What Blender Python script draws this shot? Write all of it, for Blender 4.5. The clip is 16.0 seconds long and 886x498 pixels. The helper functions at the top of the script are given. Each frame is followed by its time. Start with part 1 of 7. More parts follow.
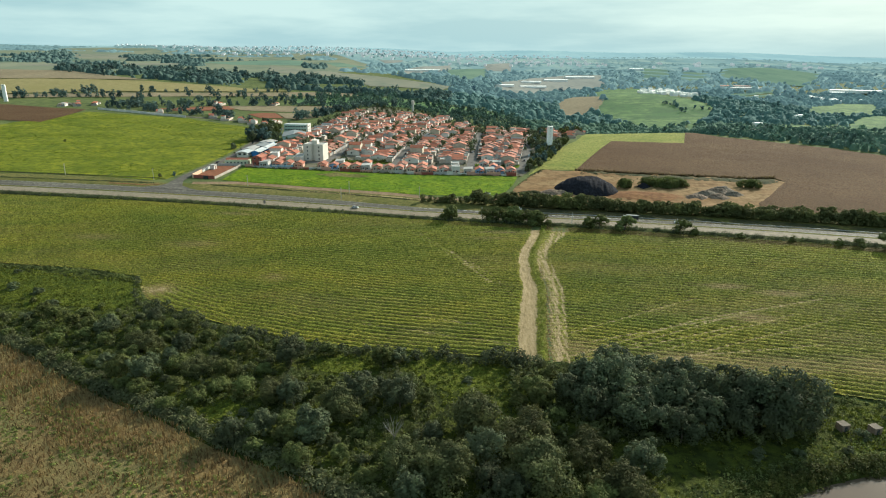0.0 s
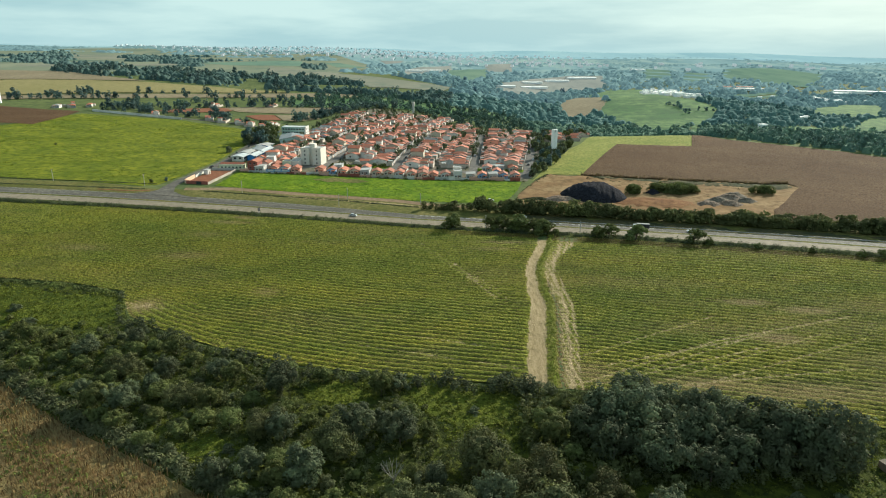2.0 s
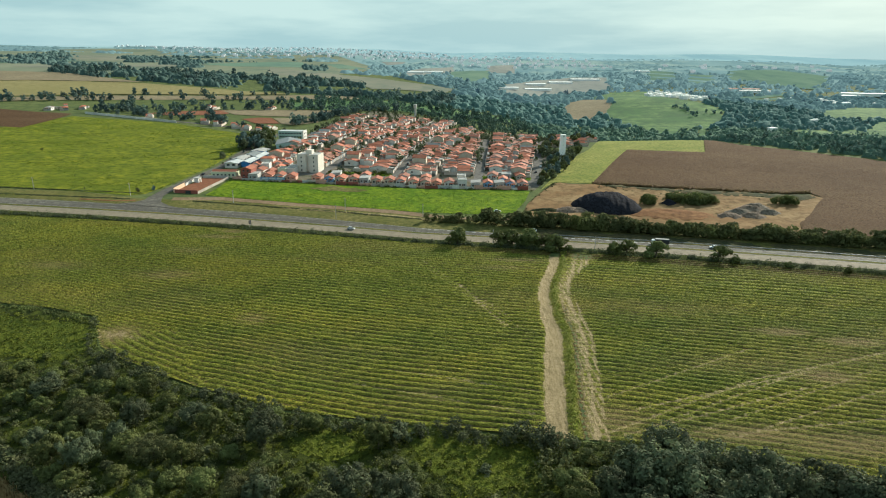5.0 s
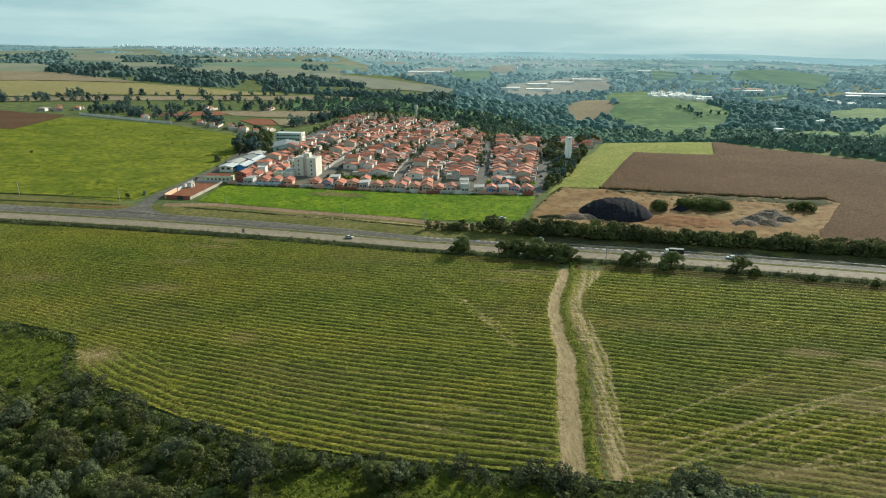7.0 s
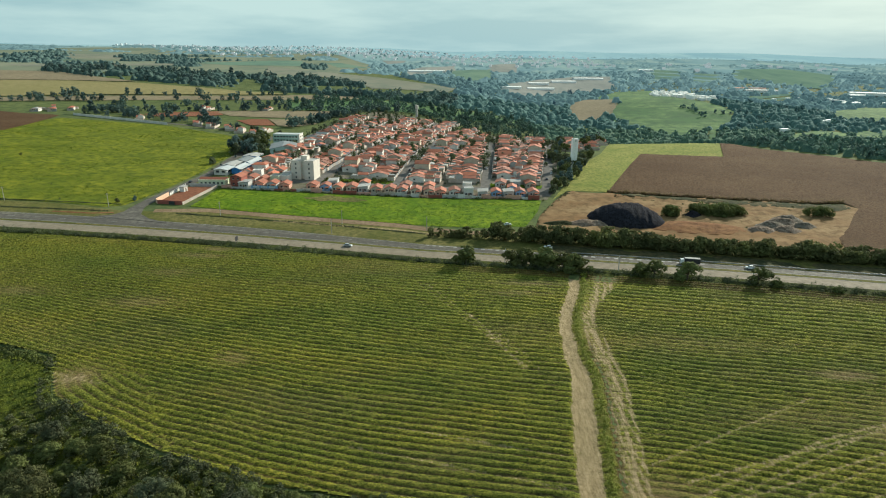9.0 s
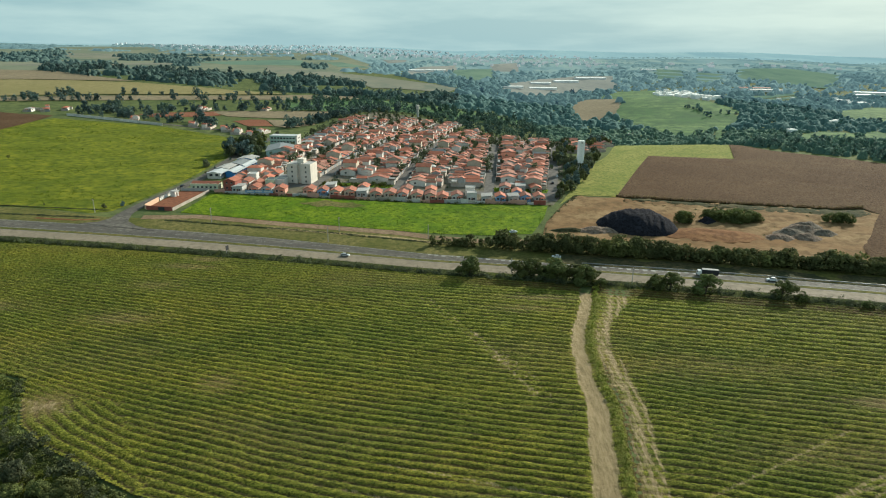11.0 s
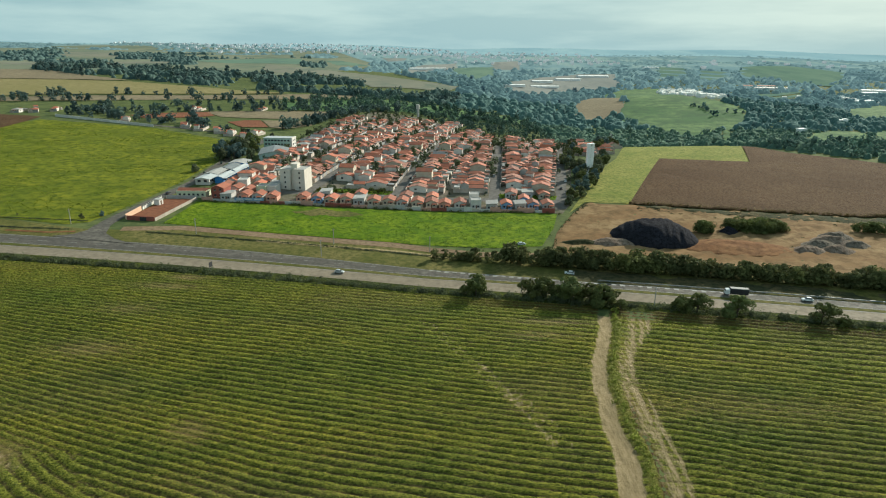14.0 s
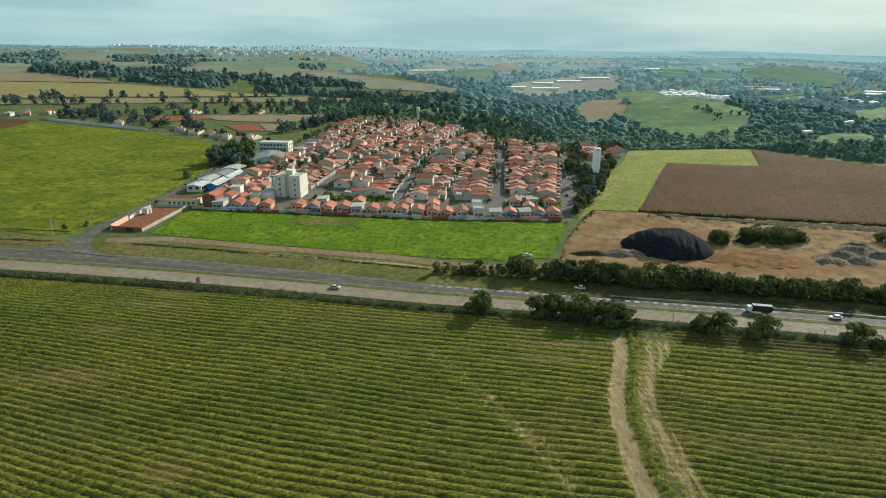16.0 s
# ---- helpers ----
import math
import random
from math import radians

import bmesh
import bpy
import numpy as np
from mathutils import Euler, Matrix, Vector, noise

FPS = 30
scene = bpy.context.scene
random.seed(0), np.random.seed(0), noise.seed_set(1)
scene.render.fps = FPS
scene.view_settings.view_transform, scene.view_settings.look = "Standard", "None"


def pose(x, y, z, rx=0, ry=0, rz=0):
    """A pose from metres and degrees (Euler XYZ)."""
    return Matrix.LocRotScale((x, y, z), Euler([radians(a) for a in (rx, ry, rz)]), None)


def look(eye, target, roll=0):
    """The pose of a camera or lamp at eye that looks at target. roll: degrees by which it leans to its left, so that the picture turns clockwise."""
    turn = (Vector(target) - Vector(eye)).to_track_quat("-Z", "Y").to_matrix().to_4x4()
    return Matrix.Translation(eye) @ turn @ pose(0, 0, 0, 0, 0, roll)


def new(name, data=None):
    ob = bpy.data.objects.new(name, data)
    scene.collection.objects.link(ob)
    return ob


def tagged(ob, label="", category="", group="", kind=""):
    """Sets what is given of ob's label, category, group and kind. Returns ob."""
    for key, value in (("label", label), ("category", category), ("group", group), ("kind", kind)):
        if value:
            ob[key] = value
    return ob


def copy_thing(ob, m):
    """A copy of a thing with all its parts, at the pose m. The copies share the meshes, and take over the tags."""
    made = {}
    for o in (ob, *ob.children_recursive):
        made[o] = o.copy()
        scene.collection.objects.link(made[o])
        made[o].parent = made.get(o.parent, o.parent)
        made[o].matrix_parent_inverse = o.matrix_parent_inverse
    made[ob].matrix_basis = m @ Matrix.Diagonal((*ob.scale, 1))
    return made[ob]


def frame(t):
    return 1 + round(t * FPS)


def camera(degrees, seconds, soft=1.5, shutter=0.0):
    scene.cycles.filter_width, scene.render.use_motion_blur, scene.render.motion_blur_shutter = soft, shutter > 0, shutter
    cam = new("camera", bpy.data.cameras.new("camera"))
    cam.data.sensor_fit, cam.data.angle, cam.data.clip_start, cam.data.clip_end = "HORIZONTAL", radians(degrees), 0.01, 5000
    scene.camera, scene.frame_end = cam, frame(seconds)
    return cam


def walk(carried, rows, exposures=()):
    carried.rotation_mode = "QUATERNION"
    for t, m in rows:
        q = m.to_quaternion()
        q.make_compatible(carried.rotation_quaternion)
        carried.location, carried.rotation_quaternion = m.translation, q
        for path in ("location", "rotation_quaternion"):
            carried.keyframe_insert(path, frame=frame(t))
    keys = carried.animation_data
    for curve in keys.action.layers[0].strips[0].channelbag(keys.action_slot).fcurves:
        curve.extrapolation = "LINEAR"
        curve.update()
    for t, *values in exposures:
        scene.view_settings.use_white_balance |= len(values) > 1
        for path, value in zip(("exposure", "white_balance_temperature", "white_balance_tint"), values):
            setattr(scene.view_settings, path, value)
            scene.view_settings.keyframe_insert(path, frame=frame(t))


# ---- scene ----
cam = camera(70.4, 16.0, soft=1.1)
PATH = [
    (0, (-2.383, -1.371, 80.525), (-2.406, 0.535, 79.918), 0.5),
    (0.5, (-2.722, 2.242, 80.562), (-2.744, 4.147, 79.956), 0.5),
    (1, (-2.982, 5.844, 80.621), (-3.005, 7.749, 80.015), 0.5),
    (1.5, (-3.2, 9.38, 80.72), (-3.223, 11.285, 80.114), 0.5),
    (2, (-3.447, 12.865, 80.829), (-3.471, 14.771, 80.223), 0.5),
    (2.5, (-3.739, 16.4, 80.941), (-3.764, 18.306, 80.335), 0.5),
    (3, (-3.969, 19.954, 81.035), (-3.994, 21.86, 80.429), 0.5),
    (3.5, (-4.158, 23.568, 81.101), (-4.184, 25.474, 80.496), 0.6),
    (4, (-4.377, 27.229, 81.152), (-4.404, 29.136, 80.548), 0.6),
    (6.5, (-5.972, 45.37, 81.204), (-6.002, 47.277, 80.601), 0.6),
    (7, (-6.268, 48.842, 81.216), (-6.298, 50.749, 80.612), 0.6),
    (7.5, (-6.61, 52.178, 81.227), (-6.64, 54.084, 80.623), 0.6),
    (8, (-7.047, 55.504, 81.23), (-7.078, 57.41, 80.627), 0.6),
    (8.5, (-7.534, 59.004, 81.222), (-7.564, 60.91, 80.617), 0.7),
    (9, (-7.917, 62.641, 81.192), (-7.947, 64.547, 80.585), 0.6),
    (11.5, (-9.04, 81.178, 80.78), (-9.073, 83.083, 80.171), 0.6),
    (12, (-9.325, 84.803, 80.772), (-9.358, 86.708, 80.162), 0.6),
    (12.5, (-9.628, 88.362, 80.788), (-9.66, 90.266, 80.176), 0.5),
    (13, (-9.824, 91.911, 80.787), (-9.858, 93.815, 80.174), 0.5),
    (13.5, (-10.017, 95.518, 80.764), (-10.051, 97.422, 80.15), 0.5),
    (14, (-10.233, 99.231, 80.704), (-10.267, 101.134, 80.09), 0.5),
    (14.5, (-10.52, 102.968, 80.615), (-10.554, 104.872, 80.002), 0.5),
    (15, (-10.763, 106.633, 80.538), (-10.797, 108.536, 79.925), 0.4),
    (15.5, (-11.046, 110.189, 80.481), (-11.08, 112.094, 79.871), 0.4),
    (16, (-11.324, 113.616, 80.426), (-11.358, 115.521, 79.817), 0.4),
]
walk(cam, [(t, look(eye, target, roll)) for t, eye, target, roll in PATH], exposures=[(0.0, 0.80, 6060, 4), (8.0, 0.62, 6060, 4), (16.0, 0.52, 6060, 4)])

# sky and sun: hazy late afternoon, sun low, ahead and to the right
SUN_AZ, SUN_EL = radians(40), radians(25)
world = bpy.data.worlds.new("world")
scene.world = world
world.use_nodes = True
wn, wl = world.node_tree.nodes, world.node_tree.links
sky = wn.new("ShaderNodeTexSky")
sky.sky_type, sky.sun_disc, sky.sun_elevation, sky.sun_rotation = "NISHITA", False, SUN_EL, SUN_AZ
sky.air_density, sky.dust_density, sky.ozone_density = 1.2, 2.5, 2.0
co = wn.new("ShaderNodeTexCoord")
mp = wn.new("ShaderNodeMapping")
mp.inputs["Scale"].default_value = (1.6, 1.6, 11.0)
wl.new(co.outputs["Generated"], mp.inputs["Vector"])
cl = wn.new("ShaderNodeTexNoise")
cl.inputs["Scale"].default_value, cl.inputs["Detail"].default_value, cl.inputs["Roughness"].default_value = 1.3, 6, 0.55
wl.new(mp.outputs["Vector"], cl.inputs["Vector"])
cr = wn.new("ShaderNodeValToRGB")
cr.color_ramp.elements[0].position, cr.color_ramp.elements[0].color = 0.41, (3.7, 5.3, 5.4, 1)
cr.color_ramp.elements[1].position, cr.color_ramp.elements[1].color = 0.59, (5.4, 6.85, 6.5, 1)
wl.new(cl.outputs["Fac"], cr.inputs["Fac"])
sm = wn.new("ShaderNodeMix")
sm.data_type = "RGBA"
up = wn.new("ShaderNodeSeparateXYZ")
wl.new(co.outputs["Generated"], up.inputs["Vector"])
haze = wn.new("ShaderNodeMapRange")
haze.inputs["From Max"].default_value, haze.inputs["To Min"].default_value, haze.inputs["To Max"].default_value = 0.55, 0.95, 0.6
wl.new(up.outputs["Z"], haze.inputs["Value"])
wl.new(haze.outputs["Result"], sm.inputs["Factor"])
wl.new(sky.outputs["Color"], sm.inputs["A"])
wl.new(cr.outputs["Color"], sm.inputs["B"])
wl.new(sm.outputs["Result"], wn["Background"].inputs["Color"])
wn["Background"].inputs["Strength"].default_value = 0.075
sun_dir = Vector((math.sin(SUN_AZ) * math.cos(SUN_EL), math.cos(SUN_AZ) * math.cos(SUN_EL), math.sin(SUN_EL)))
sun = new("sun", bpy.data.lights.new("sun", "SUN"))
sun.data.energy, sun.data.angle, sun.data.color = 4.9, radians(1.2), (1.0, 0.91, 0.74)
sun.matrix_world = look(sun_dir * 900, (0, 0, 0))


# ---- materials ----
def shader(name):
    m = bpy.data.materials.new(name)
    m.use_nodes = True
    return m, m.node_tree.nodes, m.node_tree.links, m.node_tree.nodes["Principled BSDF"]


def noise_node(n, l, scale, detail=5.0, rough=0.6, stretch=None):
    t = n.new("ShaderNodeTexCoord")
    k = n.new("ShaderNodeTexNoise")
    k.inputs["Scale"].default_value, k.inputs["Detail"].default_value, k.inputs["Roughness"].default_value = scale, detail, rough
    if stretch:
        g = n.new("ShaderNodeMapping")
        g.inputs["Scale"].default_value, g.inputs["Rotation"].default_value = stretch[:3], (0, 0, stretch[3] if len(stretch) > 3 else 0)
        l.new(t.outputs["Object"], g.inputs["Vector"])
        l.new(g.outputs["Vector"], k.inputs["Vector"])
    else:
        l.new(t.outputs["Object"], k.inputs["Vector"])
    return k.outputs["Fac"]


def ramp(n, l, fac, stops):
    r = n.new("ShaderNodeValToRGB")
    e = r.color_ramp.elements
    while len(e) < len(stops):
        e.new(0.5)
    for k, (p, c) in enumerate(stops):
        e[k].position, e[k].color = p, (*c, 1)
    l.new(fac, r.inputs["Fac"])
    return r.outputs["Color"]


def blend(n, l, fac, a, b, mode="MIX"):
    m = n.new("ShaderNodeMix")
    m.data_type, m.blend_type = "RGBA", mode
    for sock, v in (("Factor", fac), ("A", a), ("B", b)):
        if isinstance(v, (float, int)):
            m.inputs[sock].default_value = v
        elif isinstance(v, tuple):
            m.inputs[sock].default_value = (*v, 1)
        else:
            l.new(v, m.inputs[sock])
    return m.outputs["Result"]


def soil(name, a, b, c, big=0.02, small=0.6, rough=0.95, bump=0.5, bump_scale=1.2, depth=0.5, stretch=None, lo=0.38, hi=0.62):
    """A ground cover: two colours in large drifts, a third in small flecks, and fine relief."""
    m, n, l, p = shader(name)
    base = ramp(n, l, noise_node(n, l, big, 6, 0.62, stretch), [(lo, a), (hi, b)])
    fleck = ramp(n, l, noise_node(n, l, small, 6, 0.7), [(0.42, (0, 0, 0)), (0.62, (1, 1, 1))])
    l.new(blend(n, l, fleck, base, c), p.inputs["Base Color"])
    p.inputs["Roughness"].default_value = rough
    p.inputs["Specular IOR Level"].default_value = 0.04
    if bump:
        u = n.new("ShaderNodeBump")
        u.inputs["Strength"].default_value, u.inputs["Distance"].default_value = bump, depth
        l.new(noise_node(n, l, bump_scale, 5, 0.7), u.inputs["Height"])
        l.new(u.outputs["Normal"], p.inputs["Normal"])
    return m


def plain(name, a, b=None, scale=1.5, rough=0.8, metal=0.0, vary=0.0, bump=0.0, spec=0.5):
    """A painted, tiled or metal surface with light staining; vary: how far its tone differs from thing to thing."""
    m, n, l, p = shader(name)
    b = b or tuple(v * 0.8 for v in a)
    out = ramp(n, l, noise_node(n, l, scale, 6, 0.65), [(0.35, a), (0.7, b)])
    if vary:
        o = n.new("ShaderNodeObjectInfo")
        h = n.new("ShaderNodeHueSaturation")
        v = n.new("ShaderNodeMapRange")
        v.inputs["To Min"].default_value, v.inputs["To Max"].default_value = 1 - vary, 1 + vary
        l.new(o.outputs["Random"], v.inputs["Value"])
        l.new(v.outputs["Result"], h.inputs["Value"])
        l.new(out, h.inputs["Color"])
        out = h.outputs["Color"]
    l.new(out, p.inputs["Base Color"])
    p.inputs["Roughness"].default_value, p.inputs["Metallic"].default_value = rough, metal
    p.inputs["Specular IOR Level"].default_value = spec
    if bump:
        u = n.new("ShaderNodeBump")
        u.inputs["Strength"].default_value, u.inputs["Distance"].default_value = bump, 0.1
        l.new(noise_node(n, l, scale * 6, 4), u.inputs["Height"])
        l.new(u.outputs["Normal"], p.inputs["Normal"])
    return m


def leaves(name, dark, light, through_light=0.22, drift_scale=0.16):
    """Foliage: tone varies from plant to plant and from leaf to leaf, some light shines through."""
    m, n, l, p = shader(name)
    o, g = n.new("ShaderNodeObjectInfo"), n.new("ShaderNodeNewGeometry")
    a = blend(n, l, g.outputs["Random Per Island"], dark, light)
    h = n.new("ShaderNodeHueSaturation")
    for out_lo, out_hi, sock in ((0.497, 0.522, "Hue"), (0.76, 1.24, "Value")):
        v = n.new("ShaderNodeMapRange")
        v.inputs["To Min"].default_value, v.inputs["To Max"].default_value = out_lo, out_hi
        l.new(o.outputs["Random"], v.inputs["Value"])
        l.new(v.outputs["Result"], h.inputs[sock])
    drift = ramp(n, l, noise_node(n, l, drift_scale, 3, 0.6), [(0.34, (0.60, 0.62, 0.66)), (0.52, (1, 1, 1)), (0.70, (1.32, 1.34, 1.12))])
    l.new(blend(n, l, 1.0, a, drift, "MULTIPLY"), h.inputs["Color"])
    l.new(h.outputs["Color"], p.inputs["Base Color"])
    p.inputs["Roughness"].default_value = 0.8
    p.inputs["Specular IOR Level"].default_value = 0.08
    t = n.new("ShaderNodeBsdfTranslucent")
    l.new(h.outputs["Color"], t.inputs["Color"])
    s = n.new("ShaderNodeMixShader")
    s.inputs["Fac"].default_value = through_light
    l.new(p.outputs["BSDF"], s.inputs[1])
    l.new(t.outputs["BSDF"], s.inputs[2])
    l.new(s.outputs["Shader"], n["Material Output"].inputs["Surface"])
    return m


def distant(name, a, b, c, big, small, haze_glow=0.35):
    """Far land with air haze put into its base colour and a faint glow."""
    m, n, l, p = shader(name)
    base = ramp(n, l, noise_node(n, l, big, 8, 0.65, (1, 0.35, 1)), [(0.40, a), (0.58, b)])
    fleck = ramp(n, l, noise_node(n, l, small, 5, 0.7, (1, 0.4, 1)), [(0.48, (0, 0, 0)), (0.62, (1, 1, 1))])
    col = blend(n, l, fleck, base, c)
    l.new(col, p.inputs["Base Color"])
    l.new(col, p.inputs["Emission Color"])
    p.inputs["Emission Strength"].default_value = haze_glow
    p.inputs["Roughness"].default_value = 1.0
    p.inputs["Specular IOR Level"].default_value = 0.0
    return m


M_GROUND = soil("rough_pasture", (0.082, 0.104, 0.036), (0.130, 0.142, 0.052), (0.056, 0.076, 0.030), 0.006, 0.12, bump_scale=0.5)
M_GRASS = soil("field_grass", (0.104, 0.124, 0.012), (0.184, 0.184, 0.017), (0.062, 0.085, 0.010), 0.05, 0.22, bump_scale=0.9, bump=0.8)
M_LIME = soil("bright_grass", (0.085, 0.150, 0.007), (0.165, 0.215, 0.012), (0.050, 0.090, 0.008), 0.06, 0.40, bump_scale=1.2, bump=0.8)
M_YELLOW = soil("dry_grass", (0.168, 0.185, 0.038), (0.252, 0.237, 0.065), (0.101, 0.123, 0.027), 0.045, 0.45, bump_scale=1.0)
M_VERGE = soil("verge_grass", (0.092, 0.094, 0.024), (0.165, 0.138, 0.052), (0.062, 0.068, 0.020), 0.05, 0.5, bump_scale=1.2)
M_BROWN = soil("ripe_crop", (0.098, 0.056, 0.030), (0.128, 0.078, 0.042), (0.054, 0.032, 0.018), 0.012, 0.9, bump_scale=1.5, bump=1.0)
M_TAN = soil("stubble", (0.185, 0.150, 0.096), (0.235, 0.188, 0.120), (0.150, 0.125, 0.082), 0.008, 0.15, bump_scale=0.5)
M_KHAKI = soil("khaki_field", (0.20, 0.175, 0.075), (0.24, 0.20, 0.095), (0.17, 0.15, 0.065), 0.006, 0.15, bump_scale=0.5)
M_PITRED = soil("reddish_sand", (0.170, 0.081, 0.037), (0.224, 0.119, 0.054), (0.116, 0.055, 0.026), 0.06, 0.3)
M_RED = soil("red_soil", (0.185, 0.074, 0.042), (0.235, 0.105, 0.060), (0.135, 0.058, 0.037), 0.03, 0.5)
M_SAND = soil("sandy_soil", (0.185, 0.104, 0.048), (0.258, 0.174, 0.090), (0.129, 0.080, 0.037), 0.035, 0.16, bump_scale=0.5, bump=0.35, stretch=(0.6, 1.6, 1, 0.15))
M_DIRT = soil("dirt_road", (0.20, 0.135, 0.085), (0.25, 0.175, 0.115), (0.14, 0.10, 0.06), 0.05, 0.6)
M_MEADOW = soil("meadow", (0.066, 0.129, 0.050), (0.132, 0.198, 0.077), (0.053, 0.099, 0.048), 0.012, 0.06, bump_scale=0.3, lo=0.42, hi=0.58)
M_WOODFLOOR = soil("lush_undergrowth", (0.033, 0.043, 0.010), (0.083, 0.095, 0.015), (0.023, 0.029, 0.009), 0.06, 0.4, bump_scale=1.4, bump=1.0)
M_CLEARING = soil("grassy_clearing", (0.065, 0.083, 0.012), (0.114, 0.126, 0.017), (0.035, 0.046, 0.009), 0.10, 0.6, bump_scale=1.4, bump=1.0)
M_CORN = soil("weedy_corn", (0.195, 0.120, 0.056), (0.135, 0.130, 0.050), (0.190, 0.145, 0.066), 0.06, 0.6, bump_scale=2.0, bump=1.0)
M_TRACK = soil("straw_track", (0.30, 0.23, 0.12), (0.38, 0.29, 0.16), (0.20, 0.17, 0.07), 0.08, 0.8, bump_scale=2.5)
M_ASPHALT = soil("asphalt", (0.090, 0.082, 0.071), (0.155, 0.140, 0.118), (0.070, 0.064, 0.057), 0.09, 0.5, rough=0.75, bump=0.1, stretch=(0.25, 1.6, 1, 0.12))
M_CONCRETE = soil("worn_pale_asphalt", (0.207, 0.171, 0.125), (0.249, 0.207, 0.155), (0.164, 0.137, 0.102), 0.06, 0.4, rough=0.8, bump=0.1, stretch=(0.2, 1.8, 1, 0.12))
M_STREET = soil("town_paving", (0.125, 0.118, 0.11), (0.165, 0.152, 0.14), (0.10, 0.092, 0.085), 0.04, 0.3, bump=0.2)
M_YARD = soil("yard_ground", (0.13, 0.105, 0.08), (0.075, 0.082, 0.038), (0.18, 0.155, 0.13), 0.08, 0.2, bump=0.2)
M_COAL = soil("black_waste", (0.020, 0.020, 0.026), (0.032, 0.032, 0.042), (0.012, 0.012, 0.015), 0.2, 0.8, rough=0.95, bump=1.0, bump_scale=1.5)
M_GREYRUBBLE = soil("grey_rubble", (0.150, 0.126, 0.101), (0.215, 0.181, 0.144), (0.085, 0.069, 0.054), 0.15, 0.8, bump=1.0)
M_RUBBLE = soil("rubble", (0.19, 0.140, 0.108), (0.26, 0.20, 0.158), (0.11, 0.078, 0.056), 0.15, 0.8, bump=1.0)
M_PAINT = plain("worn_road_paint", (0.277, 0.271, 0.252), (0.145, 0.139, 0.129), 0.5)
M_BANK = soil("grassy_bank", (0.050, 0.054, 0.028), (0.105, 0.082, 0.040), (0.030, 0.036, 0.018), 0.10, 0.5)
# far hills: haze is mixed into the colours and lifted by emission
M_FAR = distant("hazed_hills", (0.082, 0.132, 0.142), (0.122, 0.178, 0.178), (0.150, 0.196, 0.178), 0.0030, 0.010, 0.6)
M_FAREST = distant("hazed_farthest_hills", (0.118, 0.186, 0.204), (0.140, 0.208, 0.222), (0.156, 0.222, 0.228), 0.0016, 0.004, 0.75)
# valley foliage tinted paler and bluer with distance, in place of air haze
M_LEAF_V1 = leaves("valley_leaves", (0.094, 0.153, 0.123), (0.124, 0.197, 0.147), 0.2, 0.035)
M_LEAF_V2 = leaves("hazed_mid_valley_leaves", (0.088, 0.159, 0.157), (0.108, 0.187, 0.175), 0.2, 0.03)
M_LEAF_V3 = leaves("hazed_far_valley_leaves", (0.118, 0.204, 0.235), (0.138, 0.229, 0.254), 0.2, 0.022)
M_CANOPY_1 = soil("hazed_near_leaf_roof", (0.082, 0.139, 0.101), (0.121, 0.177, 0.113), (0.063, 0.111, 0.087), 0.03, 0.22, bump=0.7, bump_scale=0.45, depth=1.5)
M_CANOPY_BELT = soil("hazed_belt_leaf_roof", (0.067, 0.106, 0.095), (0.094, 0.137, 0.113), (0.053, 0.086, 0.080), 0.03, 0.2, bump=0.7, bump_scale=0.45, depth=1.5)
M_CANOPY_HILL = soil("hazed_hill_leaf_roof", (0.080, 0.124, 0.116), (0.100, 0.148, 0.130), (0.068, 0.108, 0.104), 0.02, 0.16, bump=0.5, bump_scale=0.35, depth=1.5)
M_CANOPY_2 = soil("hazed_mid_leaf_roof", (0.088, 0.152, 0.141), (0.111, 0.181, 0.155), (0.074, 0.132, 0.126), 0.02, 0.16, bump=0.5, bump_scale=0.35, depth=1.5)
# far leaf roofs, woods and town, with painted haze and a faint glow
M_CANOPY_3 = distant("hazed_far_leaf_roof", (0.082, 0.133, 0.137), (0.103, 0.158, 0.154), (0.074, 0.122, 0.128), 0.006, 0.03, 0.30)
M_CANOPY_4 = distant("hazed_farthest_leaf_roof", (0.084, 0.134, 0.142), (0.100, 0.154, 0.158), (0.112, 0.166, 0.164), 0.005, 0.02, 0.5)
M_FAR_LEAF = distant("hazed_woods", (0.068, 0.122, 0.128), (0.096, 0.158, 0.158), (0.118, 0.176, 0.165), 0.006, 0.03, 0.42)
M_FAR_TOWN = distant("hazed_buildings", (0.216, 0.247, 0.247), (0.284, 0.305, 0.305), (0.230, 0.240, 0.234), 0.02, 0.03, 0.7)
M_LEAF_DARK = leaves("dark_leaves", (0.091, 0.100, 0.055), (0.118, 0.132, 0.069))
M_LEAF = leaves("leaves", (0.104, 0.113, 0.038), (0.138, 0.146, 0.050))
M_LEAF_OLD = leaves("olive_leaves", (0.091, 0.094, 0.039), (0.119, 0.119, 0.050))
M_LEAF_HEDGE = leaves("hedge_leaves", (0.099, 0.108, 0.043), (0.172, 0.176, 0.070), 0.3, 0.07)
M_LEAF_GREY = leaves("grey_leaves", (0.099, 0.103, 0.051), (0.133, 0.135, 0.067))
M_LEAF_BRIGHT = leaves("bright_leaves", (0.090, 0.096, 0.014), (0.124, 0.121, 0.020))
M_LEAF_TUSSOCK = leaves("tussock_grass", (0.110, 0.142, 0.014), (0.160, 0.186, 0.020), 0.3, 0.02)
M_LEAF_LIME = leaves("lime_leaves", (0.085, 0.15, 0.008), (0.16, 0.23, 0.015))
M_STALK_DARK = leaves("ripe_stalks", (0.070, 0.040, 0.023), (0.114, 0.071, 0.041), 0.25)
